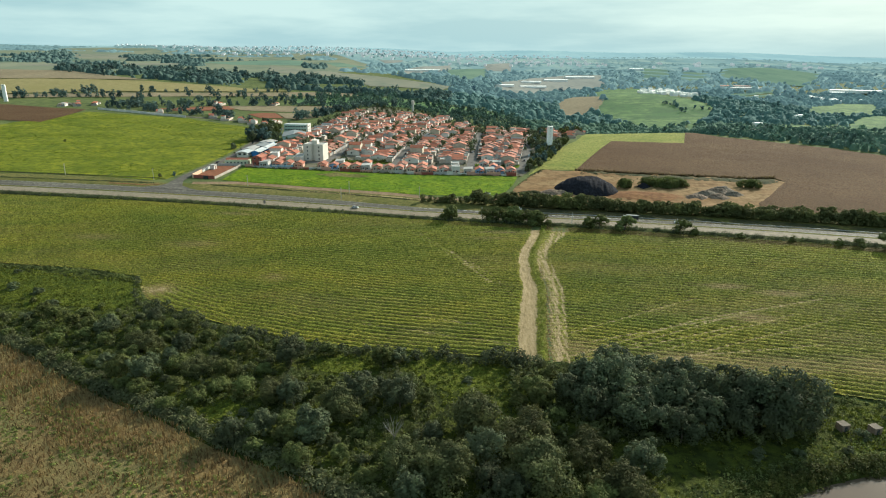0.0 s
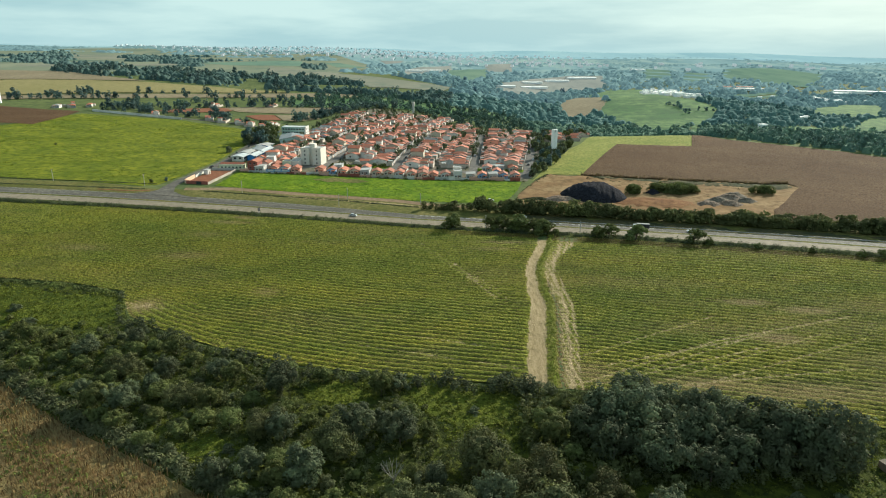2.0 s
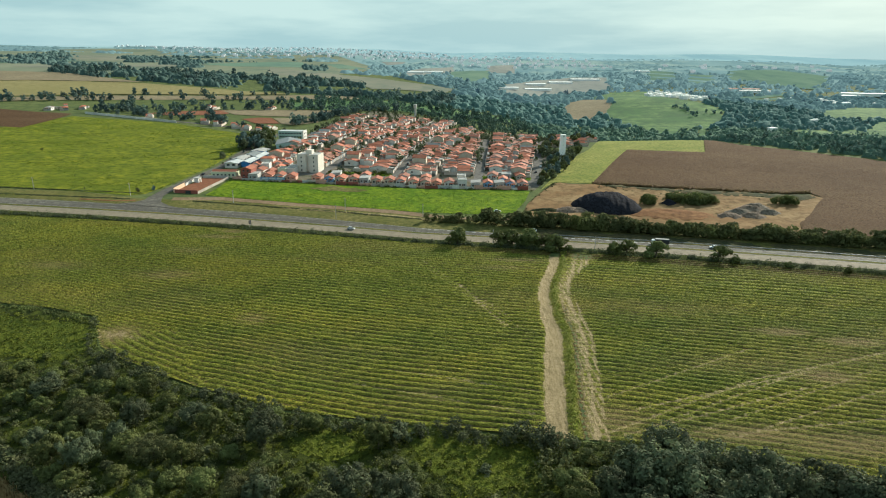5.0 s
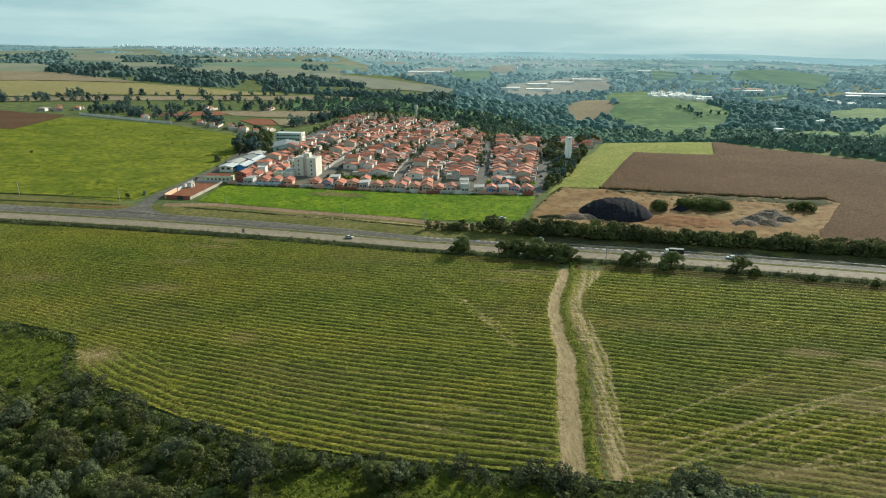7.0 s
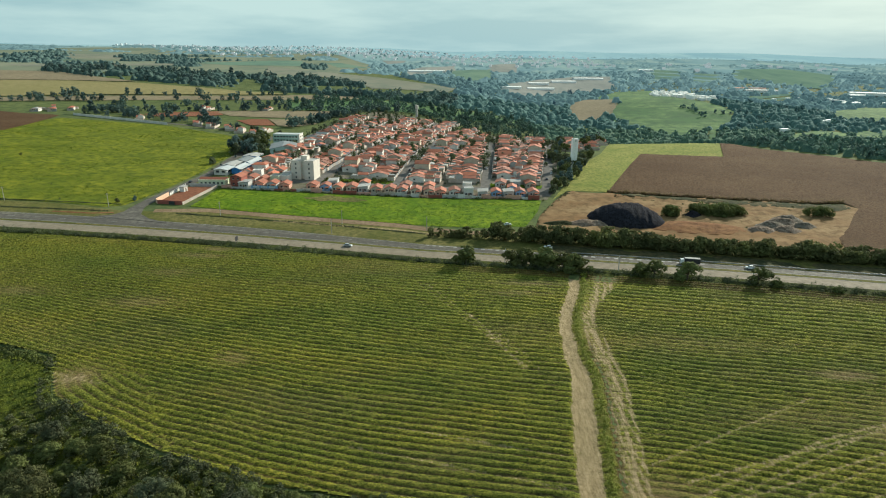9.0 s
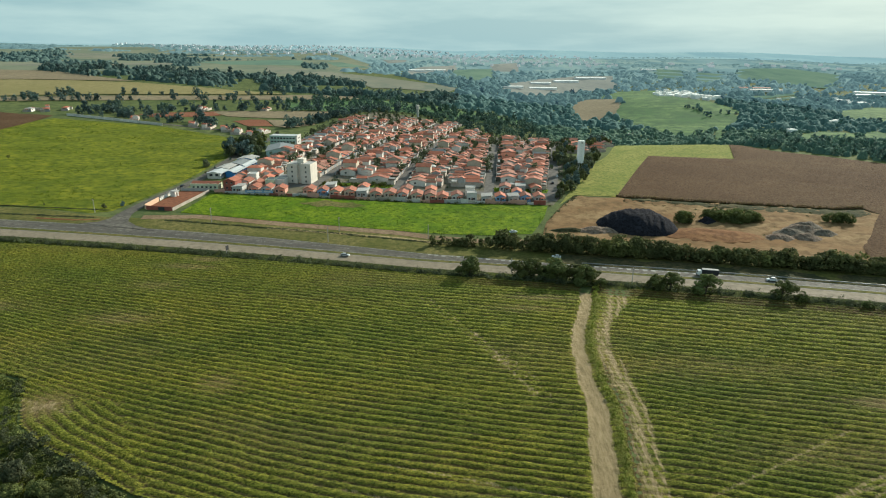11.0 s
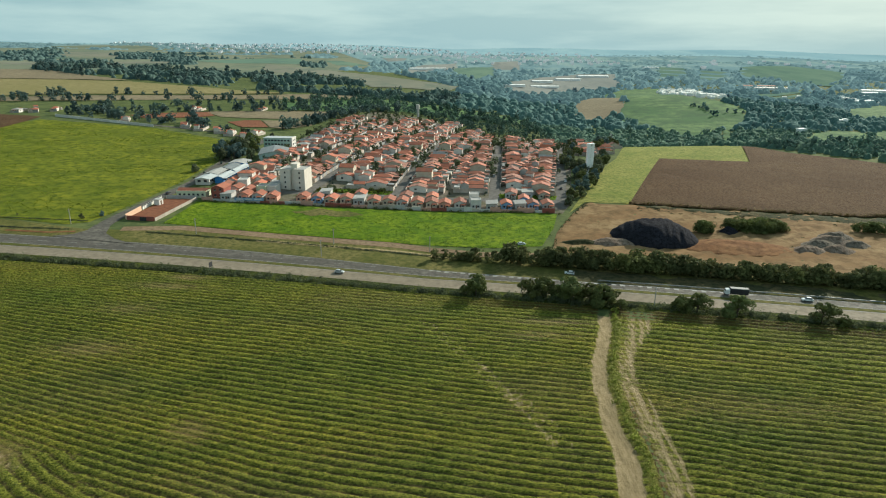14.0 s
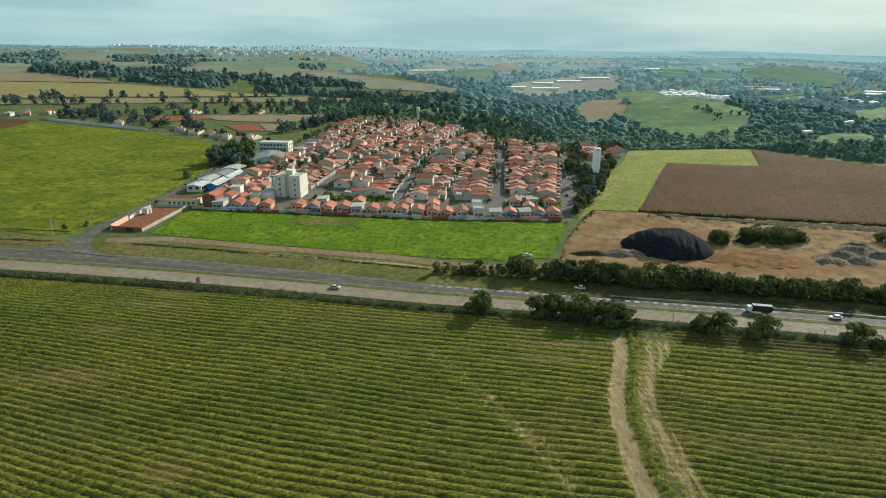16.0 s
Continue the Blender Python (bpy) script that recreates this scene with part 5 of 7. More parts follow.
belt([(-395, 735), (-330, 708), (-288, 690)], 9, "wall-side trees", 0.8, 1.3, 5.0, 0.8)
belt([(-270, 690), (-225, 668), (-190, 640), (-165, 622)], 9, "farmyard trees", 0.4, 0.8, 7.0, 0.9)
belt([(-250, 700), (-200, 670), (-170, 650)], 10, "farmyard trees", 0.4, 0.8, 7.0, 0.8)
belt([(-172, 690), (-152, 740), (-140, 800), (-120, 880), (-66, 915)], 4.2, "town edge trees", 0.6, 1.1, 4.0)
belt([(-168, 462), (-167, 480)], 8, "school trees", 0.5, 0.7, 1.0)
belt([(-160, 508), (-157, 530), (-156, 555)], 5, "school trees", 1.0, 1.45, 3.0)
belt([(-166, 505), (-163, 530), (-162, 555), (-152, 575)], 5.5, "school trees", 0.9, 1.3, 3.5)
belt([(-150, 520), (-142, 512)], 6, "school trees", 0.6, 0.9, 2.0)
belt([(50, 420), (55, 432), (60, 446), (67, 462), (74, 474), (82, 500), (92, 530), (100, 560)], 4.2, "town edge trees", 0.55, 0.85, 1.6)
belt([(60, 470), (68, 490), (70, 510), (64, 530)], 4, "town edge trees", 0.5, 0.9, 3.0)
belt([(66, 485), (72, 505), (64, 530)], 5, "town edge trees", 0.5, 0.9, 3.0)
belt([(62, 520), (78, 560), (86, 610), (100, 700)], 7, "town edge trees", 0.5, 0.9, 3.0)
belt([(105, 600), (135, 690), (150, 730), (85, 735)], 9, "town edge trees", 0.6, 1.1, 4.0)
for group, copies in BELT.items():
    joined("tree_belt", copies, f"{group} with dense dark round crowns", "trees")
woodland("tree_belt", FAR_BELT, M_LEAF_HILL, "lines of dark round trees along far field edges", 0.65, 1.25)
for x, y, s in ((-176, 366, 0.28), (-170, 372, 0.3), (-206, 368, 0.4), (-230, 400, 0.3), (-300, 480, 0.25), (-250, 560, 0.25), (-9, 344, 0.45), (-15, 345, 0.4), (2, 346, 0.35)):
    put(FAR_TREE[int(rng.integers(3))], x, y, s, group="lone shrubs", label="small dark shrub in rough grass")
for x, y, z in ((-141, 497, 0.9), (-132, 498, 1.0), (-157, 508, 1.25), (-160, 497, 0.75), (-160, 452, 0.7), (-160, 467, 0.62), (-151, 433.5, 0.4), (-146, 431.5, 0.38), (-137, 428, 0.42), (-130, 436, 0.55), (-128, 443, 0.65), (-124, 440, 0.45), (-157, 425, 0.4), (-134, 466, 0.5), (-133, 480, 0.6)):
    put(FAR_TREE[int(rng.integers(3))], x, y, z, group="school trees", label="dark round tree beside the school")
PIT = [(129 + 14 * r * math.cos(a), 380 + 4.5 * r * math.sin(a)) for r, a in zip(np.sqrt(rng.uniform(0, 1, 70)), rng.uniform(0, 6.28, 70))]
PIT += [(104 + 5 * r * math.cos(a), 375 + 1.5 * r * math.sin(a)) for r, a in zip(rng.uniform(0, 1, 14), rng.uniform(0, 6.28, 14))]
PIT += [(181 + 6 * r * math.cos(a), 380 + 2.5 * r * math.sin(a)) for r, a in zip(rng.uniform(0, 1, 14), rng.uniform(0, 6.28, 14))]
brush("bank_weeds", [(float(x), float(np.interp(x, [84, 140, 193, 207], [421, 411, 402.5, 404])) - abs(float(rng.normal(0, 4.5)))) for x in rng.uniform(84, 207, 420)], 1.2, 0.8, 12, 0.55, M_LEAF_DARK, "dull weeds on the bank below the crop", "weeds")
brush("pit_scrub", [(float(x), float(np.interp(x, [30, 40, 50, 60], [345, 380, 404, 424])) + rng.normal(0, 1.2)) for x in rng.uniform(30, 60, 160)] + scatter([(118, 358), (150, 376), (170, 378), (168, 366), (140, 352)], 3.4) + scatter([(90, 372), (100, 378), (112, 374), (104, 366)], 3.0), 0.9, 0.45, 12, 0.5, M_LEAF_GREY, "sparse dry scrub on the pit floor", "scrub")
hedgerow("pit_thicket", PIT, M_LEAF, 3.4, 5.0, 420, 0.62, "dense green thicket in the borrow pit")


# ---- town ----
M_ROOF = plain("terracotta_tiles", (0.37, 0.105, 0.050), (0.22, 0.075, 0.044), 0.5, 0.85, vary=0.36, bump=0.4)
M_ROOF_OLD = plain("weathered_tiles", (0.30, 0.115, 0.07), (0.19, 0.09, 0.065), 0.6, 0.9, vary=0.25, bump=0.4)
M_ROOF_GREY = plain("fibre_cement_roof", (0.34, 0.33, 0.31), (0.22, 0.215, 0.205), 0.5, 0.85, vary=0.2)
M_METAL = plain("pale_metal_roof", (0.44, 0.46, 0.46), (0.34, 0.36, 0.36), 0.3, 0.75, 0.0)
M_WHITEROOF = plain("white_metal_roof", (0.80, 0.80, 0.78), (0.70, 0.70, 0.68), 0.05, 0.8)
M_METAL_GREY = plain("grey_metal_roof", (0.20, 0.21, 0.21), (0.15, 0.16, 0.16), 0.3, 0.55, 0.2)
WALLS = [(plain("white_plaster", (0.64, 0.61, 0.56), (0.48, 0.45, 0.41), 0.5, 0.9, vary=0.12), "white"), (plain("cream_plaster", (0.52, 0.45, 0.35), (0.41, 0.35, 0.27), 0.5, 0.9, vary=0.12), "cream"),
         (plain("grey_plaster", (0.42, 0.41, 0.39), (0.33, 0.32, 0.30), 0.5, 0.9, vary=0.15), "grey"), (plain("salmon_plaster", (0.58, 0.32, 0.24), (0.46, 0.26, 0.20), 0.5, 0.9), "salmon"),
         (plain("blue_plaster", (0.22, 0.36, 0.55), (0.17, 0.29, 0.45), 0.5, 0.9), "blue"), (plain("lilac_plaster", (0.50, 0.48, 0.60), (0.42, 0.40, 0.50), 0.5, 0.9), "lilac"),
         (plain("brick_red_wall", (0.30, 0.085, 0.06), (0.23, 0.07, 0.05), 0.6, 0.9), "brick red")]
WHITE, CREAM, GREY, SALMON, BLUE, LILAC, BRICK = [w[0] for w in WALLS]
M_MINT = plain("mint_plaster", (0.42, 0.54, 0.48), (0.34, 0.45, 0.40), 0.5, 0.9)
M_PALEGREEN = plain("pale_green_plaster", (0.58, 0.60, 0.42), (0.48, 0.50, 0.36), 0.5, 0.9)
M_SCHOOL = plain("school_blue", (0.05, 0.22, 0.52), (0.04, 0.18, 0.42), 0.5, 0.8)
M_GLASS = plain("dark_window_glass", (0.035, 0.04, 0.045), (0.05, 0.055, 0.06), 1.0, 0.15)
M_DOOR = plain("brown_door", (0.15, 0.085, 0.05), (0.11, 0.06, 0.04), 1.0, 0.7)
M_GATE = plain("metal_gate", (0.30, 0.31, 0.32), (0.22, 0.22, 0.23), 1.0, 0.5)
M_YARDWALL = plain("yard_wall", (0.48, 0.42, 0.36), (0.33, 0.27, 0.22), 0.35, 0.9, vary=0.25)


def gable(bm, x0, x1, y0, y1, z, rise, over=0.5, along="x", thick=0.18):
    """A two-pitched roof of real thickness; along: the ridge's direction."""
    m = Matrix.Identity(4)
    if along == "y":
        cx, cy = (x0 + x1) / 2, (y0 + y1) / 2
        m = Matrix.Translation((cx, cy, 0)) @ Matrix.Rotation(math.pi / 2, 4, "Z")
        hx, hy = (y1 - y0) / 2, (x1 - x0) / 2
        x0, x1, y0, y1 = -hx, hx, -hy, hy
    ym, s = (y0 + y1) / 2, rise / ((y1 - y0) / 2)
    prof = [(y0 - over, z - over * s), (ym, z + rise), (y1 + over, z - over * s), (y1 + over, z - over * s + thick), (ym, z + rise + thick), (y0 - over, z - over * s + thick)]
    rings = [[bm.verts.new(m @ Vector((x, y, zz))) for y, zz in prof] for x in (x0 - over * 0.7, x1 + over * 0.7)]
    for k in range(6):
        j = (k + 1) % 6
        bm.faces.new((rings[0][k], rings[0][j], rings[1][j], rings[1][k]))
    for r in rings:
        bm.faces.new((r[0], r[1], r[4], r[5]))
        bm.faces.new((r[1], r[2], r[3], r[4]))
    return bm


def gable_walls(bm, x0, x1, y0, y1, h, rise, along="x"):
    """Four walls with pointed ends under a two-pitched roof."""
    c = [(x0, y0), (x1, y0), (x1, y1), (x0, y1)]
    lo, hi = [bm.verts.new((x, y, -0.5)) for x, y in c], [bm.verts.new((x, y, h)) for x, y in c]
    ends = ((1, 2), (3, 0)) if along == "x" else ((0, 1), (2, 3))
    for k in range(4):
        j = (k + 1) % 4
        loop = [lo[k], lo[j], hi[j]]
        if (k, j) in ends:
            loop.append(bm.verts.new(((c[k][0] + c[j][0]) / 2, (c[k][1] + c[j][1]) / 2, h + rise - 0.02)))
        bm.faces.new(loop + [hi[k]])
    return bm


def hip(bm, x0, x1, y0, y1, z, rise, over=0.5, thick=0.18):
    x0, x1, y0, y1 = x0 - over, x1 + over, y0 - over, y1 + over
    q = min(x1 - x0, y1 - y0) / 2
    a, b = ((x0 + q, (y0 + y1) / 2), (x1 - q, (y0 + y1) / 2)) if x1 - x0 > y1 - y0 else (((x0 + x1) / 2, y0 + q), ((x0 + x1) / 2, y1 - q))
    lo = [bm.verts.new((x, y, z - 0.15)) for x, y in ((x0, y0), (x1, y0), (x1, y1), (x0, y1))]
    hi = [bm.verts.new((x, y, z - 0.15 + thick)) for x, y in ((x0, y0), (x1, y0), (x1, y1), (x0, y1))]
    ra, rb = bm.verts.new((*a, z + rise)), bm.verts.new((*b, z + rise))
    bm.faces.new(lo[::-1])
    for k in range(4):
        bm.faces.new((lo[k], lo[(k + 1) % 4], hi[(k + 1) % 4], hi[k]))
    if x1 - x0 > y1 - y0:
        for f in ((hi[0], hi[1], rb, ra), (hi[1], hi[2], rb), (hi[2], hi[3], ra, rb), (hi[3], hi[0], ra)):
            bm.faces.new(f)
    else:
        for f in ((hi[0], hi[1], ra), (hi[1], hi[2], rb, ra), (hi[2], hi[3], rb), (hi[3], hi[0], ra, rb)):
            bm.faces.new(f)
    return bm


def slab(x0, y0, z0, x1, y1, z1):
    return box(bmesh.new(), x0, y0, z0, x1, y1, z1)


def loft(prof, half, taper):
    """A body from a side outline, narrowed towards its top."""
    bm = bmesh.new()
    zs = [p[1] for p in prof]
    lo, hi = min(zs), max(zs)
    rings = [[bm.verts.new((x, s * (half - taper * (z - lo) / (hi - lo)), z)) for x, z in prof] for s in (-1, 1)]
    n = len(prof)
    for k in range(n):
        bm.faces.new((rings[0][k], rings[0][(k + 1) % n], rings[1][(k + 1) % n], rings[1][k]))
    bm.faces.new(rings[0][::-1])
    bm.faces.new(rings[1])
    bmesh.ops.recalc_face_normals(bm, faces=bm.faces)
    return bm


def make_house(style, wall, colour, w, d, floors, roof):
    """A town house on its narrow plot: front at y = 0; main house, rear wing, carport and back shed under roofs of their own."""
    g = random.Random(style * 31 + int(w * 10))
    h = 2.6 * floors + 0.15
    tone = "weathered " if roof is M_ROOF_OLD else "grey fibre-cement " if roof is M_ROOF_GREY else ""
    root = tagged(new("house"), f"{colour} plastered {'two-storey ' if floors > 1 else ''}house with a {tone or 'terracotta '}{'roof' if roof is M_ROOF_GREY else 'tile roof'}", "house")
    mw, md = w * g.uniform(0.66, 0.94), d * g.uniform(0.55, 0.72)
    flip = g.choice((-1, 1))
    y0 = g.uniform(2.6, 4.5)
    y1 = y0 + md
    x0, x1 = sorted((flip * w / 2, flip * (w / 2 - mw)))
    rise = g.uniform(0.9, 1.4)
    if style % 4 == 3:
        part("wall", slab(x0, y0, -0.5, x1, y1, h), wall, root)
        part("roof", hip(bmesh.new(), x0, x1, y0, y1, h, rise, 0.5, 0.14), roof, root)
    else:
        along = "xy"[style % 2]
        part("wall", gable_walls(bmesh.new(), x0, x1, y0, y1, h, rise, along), wall, root)
        part("roof", gable(bmesh.new(), x0, x1, y0, y1, h, rise, 0.45, along, 0.14), roof, root)
    # carport between the house and the street wall
    cx = g.uniform(0.35, 0.6) * w
    a0, a1 = sorted((flip * (w / 2 - 0.1), flip * (w / 2 - cx)))
    part("carport_roof", gable(bmesh.new(), a0, a1, 0.5, y0 - 0.55, 2.25, 0.35, 0.1, "xy"[style // 2 % 2], 0.1), (roof, M_ROOF, M_ROOF_GREY, M_ROOF_OLD)[style % 4], root)
    # rear wing
    rw, rd = w * g.uniform(0.42, 0.66), g.uniform(4.0, 6.0)
    b0, b1 = sorted((flip * (w / 2 - 0.05), flip * (w / 2 - 0.05 - rw)))
    rh = 2.4 if style % 5 else 4.6
    part("annex", gable_walls(bmesh.new(), b0, b1, y1 + 0.9, y1 + 0.9 + rd, rh, 0.8, "yx"[style % 2]), (wall, WALLS[0][0], WALLS[2][0])[style % 3], root)
    part("annex_roof", gable(bmesh.new(), b0, b1, y1 + 0.9, y1 + 0.9 + rd, rh, 0.8, 0.28, "yx"[style % 2], 0.12), (M_ROOF_OLD, M_ROOF, roof, M_ROOF)[style % 4], root)
    # shed against the back wall
    back = max(20.6, y1 + rd + 4.2)
    sw = w * g.uniform(0.3, 0.8)
    c0, c1 = sorted((-flip * (w / 2 - 0.05), -flip * (w / 2 - 0.05 - sw)))
    part("shed", slab(c0, back - 3.4, -0.5, c1, back - 0.3, 2.2), WALLS[(0, 2, 1)[style % 3]][0], root)
    part("shed_roof", slab(c0 - 0.2, back - 3.6, 2.2, c1 + 0.2, back - 0.25, 2.34), (M_ROOF_OLD, M_ROOF, M_ROOF_GREY)[style % 3], root)
    part("door", slab((x0 + x1) / 2 - 0.5, y0 - 0.06, 0, (x0 + x1) / 2 + 0.4, y0 - 0.005, 2.1), M_DOOR, root)
    for f in range(floors):
        for x in (x0 + 1.2, x1 - 1.2):
            z = 0.95 + 2.6 * f
            part("window", slab(x - 0.6, y0 - 0.05, z, x + 0.6, y0 - 0.004, z + 1.1), M_GLASS, root)
    part("window", slab(x1 + 0.004, y0 + md * 0.3, 1.0, x1 + 0.05, y0 + md * 0.3 + 1.2, 2.0), M_GLASS, root)
    part("window", slab(x0 - 0.05, y0 + md * 0.5, 1.0, x0 - 0.004, y0 + md * 0.5 + 1.2, 2.0), M_GLASS, root)
    part("window", slab((x0 + x1) / 2 - 0.6, y1 + 0.004, 1.0, (x0 + x1) / 2 + 0.6, y1 + 0.05, 2.0), M_GLASS, root)
    bm = bmesh.new()
    X0, X1 = -w / 2 - 0.3, w / 2 + 0.3
    box(bm, X0, 0, -0.5, X0 + 0.15, back, 2.0)
    box(bm, X0 + 0.15, 0, -0.5, -0.2, 0.15, 1.8)
    box(bm, X0 + 0.15, back - 0.15, -0.5, X1, back, 2.0)
    part("yard_wall", bm, M_YARDWALL, root)
    part("gate", slab(-0.2, 0.03, 0.05, X1 - 0.1, 0.12, 1.9), M_GATE, root)
    return root


HOUSES = []
STYLES = ((0, 0, 7.4, 14.6, 1, 0), (1, 1, 7.8, 15.3, 1, 0), (2, 0, 7.7, 15.2, 1, 0), (3, 0, 6.3, 13.6, 1, 0), (4, 3, 8.1, 14.3, 1, 1), (5, 2, 8.0, 12.4, 1, 0), (6, 1, 7.1, 12.9, 1, 0), (7, 0, 7.3, 14.0, 2, 0), (8, 1, 6.2, 12.8, 1, 1), (9, 2, 6.8, 15.2, 1, 0), (10, 5, 7.7, 12.6, 1, 0), (11, 0, 7.8, 12.5, 1, 2), (12, 4, 7.4, 12.4, 1, 0), (13, 0, 6.2, 15.0, 1, 2), (14, 1, 6.6, 12.8, 2, 0), (15, 0, 8.2, 15.1, 1, 0), (16, 0, 6.8, 15.4, 1, 1), (17, 1, 7.3, 14.4, 2, 0), (18, 2, 6.6, 15.3, 1, 0), (19, 0, 7.6, 15.4, 1, 0))
for style, w, width, depth, floors, rf in STYLES:
    HOUSES.append((make_house(style, WALLS[w][0], WALLS[w][1], width, depth, floors, (M_ROOF, M_ROOF_OLD, M_ROOF_GREY)[rf]), width))
WEIGHTS = np.array([9, 8, 8, 7, 4, 6, 8, 3, 6, 5, 1.5, 4, 1.2, 3, 3, 9, 6, 3, 6, 8])
WEIGHTS = WEIGHTS / WEIGHTS.sum()


FAR_HOUSES = []


def put_house(x, y, turn, k=None, group="town houses"):
    k = int(rng.choice(len(HOUSES), p=WEIGHTS)) if k is None else k
    ob = HOUSES[k][0]
    sc = float(rng.uniform(0.94, 1.06))
    m = pose(x, y, gz(x, y) + 0.1, 0, 0, turn + float(rng.normal(0, 1.5))) @ Matrix.Diagonal((1, sc, float(rng.uniform(0.92, 1.15)), 1))
    if (y > 690 and group == "town houses" or group == "farm houses") and ob.name in USED:
        FAR_HOUSES.append((ob, m))
        return ob
    if ob.name in USED:
        ob = copy_thing(ob, m)
    else:
        USED.add(ob.name)
        ob.matrix_basis = m
    return tagged(ob, group=group)


TOWN = [(-139, 408), (44, 404), (52, 425), (57, 455), (74, 560), (86, 640), (100, 830), (-10, 835), (-40, 890), (-110, 885), (-133, 800), (-138, 690), (-141, 560)]
patch("town_ground", TOWN, 10, 0.13, M_YARD, "pale packed earth and paving between the houses", "ground")
STREETS = [(-140, 0.02, 436, 800), (-90, 0.14, 428, 860), (-42, 0.095, 424, 835), (11, 0.075, 424, 820), (47, 0.16, 412, 800)]
MID_STREET = (-112, 0.085, 540, 830)


def street_x(s, y):
    return s[0] + s[1] * (y - 430)


for s in STREETS + [MID_STREET]:
    ribbon("street", [(street_x(s, y), y) for y in range(s[2], s[3] + 1, 12)], 2.9, -2.9, 0.24, M_STREET, "grey paved town street between houses", "street")
ribbon("street", [(-139, 428), (-90, 429), (-42, 428), (11, 427), (47, 424)], 3.2, -3.2, 0.21, M_STREET, "grey paved street behind the front row", "street")
for yc in (562, 700):
    ribbon("street", [(-137, yc), (-60, yc), (20, yc), (64 + 0.1 * (yc - 560), yc)], 3.0, -3.0, 0.21, M_STREET, "grey paved cross street", "street")


def house_row(s, side, y0, y1, skip=()):
    """Houses along one side of a street; side 1: to the east of it."""
    y = y0
    while y < y1:
        k = int(rng.choice(len(HOUSES), p=WEIGHTS))
        w = HOUSES[k][1] + 0.65
        yc = y + w / 2
        x = street_x(s, yc) + side * (3.1 + float(rng.uniform(0, 0.6)))
        if not any(a < yc < b for a, b in skip) and not any(abs(yc - c) < 7 for c in (562, 700)):
            put_house(x, yc, -90 * side - math.degrees(math.atan(s[1])), k)
        y += w


S0, S1, S2, S3, S4 = STREETS
house_row(S0, 1, 446, 800)
house_row(S1, -1, 452, 540)
house_row(MID_STREET, -1, 548, 800)
house_row(MID_STREET, 1, 548, 830)
house_row(S1, -1, 560, 868)
house_row(S1, 1, 458, 868)
house_row(S2, -1, 440, 832)
house_row(S2, 1, 440, 825)
house_row(S3, -1, 440, 820)
house_row(S3, 1, 452, 815)
house_row(S4, -1, 436, 812)


def make_cottage(wall, colour, w, d, kind):
    """A small house whose gable end and back yard face the field; kind: 0 gable, 1 flat-roofed box, 2 lean-to."""
    what = ("house with a small terracotta gable roof", "flat-roofed house", "house with a sloping grey roof")[kind]
    root = tagged(new("house"), f"small {colour} {what}", "house")
    h = (2.7, 4.4, 3.2)[kind]
    if kind == 0:
        part("wall", gable_walls(bmesh.new(), -w / 2, w / 2, 0, d, h, 1.25, "y"), wall, root)
        part("roof", gable(bmesh.new(), -w / 2, w / 2, 0, d, h, 1.25, 0.45, "y"), M_ROOF, root)
        part("porch_roof", gable(bmesh.new(), 0.3, w / 2 - 0.1, -2.2, -0.5, 2.2, 0.35, 0.15, "x"), M_ROOF, root)
        for sx in (0.5, w / 2 - 0.3):
            part("post", slab(sx - 0.08, -2.1, -0.5, sx + 0.08, -1.94, 2.2), wall, root)
    elif kind == 1:
        part("wall", slab(-w / 2, 0, -0.6, w / 2, d, h), wall, root)
        part("roof", slab(-w / 2 + 0.15, 0.15, h + 0.004, w / 2 - 0.15, d - 0.15, h + 0.12), M_ROOF_GREY, root)
        bm = bmesh.new()
        for q in ((-w / 2, 0, w / 2, 0.15), (-w / 2, d - 0.15, w / 2, d), (-w / 2, 0.15, -w / 2 + 0.15, d - 0.15), (w / 2 - 0.15, 0.15, w / 2, d - 0.15)):
            box(bm, q[0], q[1], h, q[2], q[3], h + 0.4)
        part("parapet", bm, wall, root)
    else:
        part("wall", slab(-w / 2, 0, -0.6, w / 2, d, h), wall, root)
        part("roof", loft([(-w / 2 - 0.3, h + 0.02), (w / 2 + 0.3, h + 0.5), (w / 2 + 0.3, h + 0.62), (-w / 2 - 0.3, h + 0.14)], d / 2 + 0.3, 0.0), M_ROOF_GREY, root).matrix_basis = pose(0, d / 2, 0)
    for sx in (-w * 0.27, w * 0.22):
        win = part("window", slab(sx - 0.5, -0.05, 1.0, sx + 0.5, -0.004, 2.0), M_GLASS, root)
        part("sill", slab(sx - 0.6, -0.14, 0.86, sx + 0.6, -0.054, 0.97), GREY, win)
    part("door", slab(-0.25, -0.055, 0, 0.5, -0.004, 2.1), M_DOOR, root)
    return root


COTTAGES = [make_cottage(*c) for c in ((CREAM, "cream", 5.8, 8.5, 0), (SALMON, "salmon", 5.6, 8, 0), (WHITE, "white", 6.0, 9, 0), (GREY, "bare grey", 5.4, 8, 0), (WHITE, "white", 5.2, 7, 1), (M_PALEGREEN, "pale green", 5.0, 7.5, 1), (GREY, "grey", 5.6, 8, 2), (BLUE, "light blue", 5.2, 8, 0))]


def put_cottage(k, m):
    ob = COTTAGES[k]
    if ob.name in USED:
        ob = copy_thing(ob, m)
    else:
        USED.add(ob.name)
        ob.matrix_basis = m
    tagged(ob, group="front row houses")


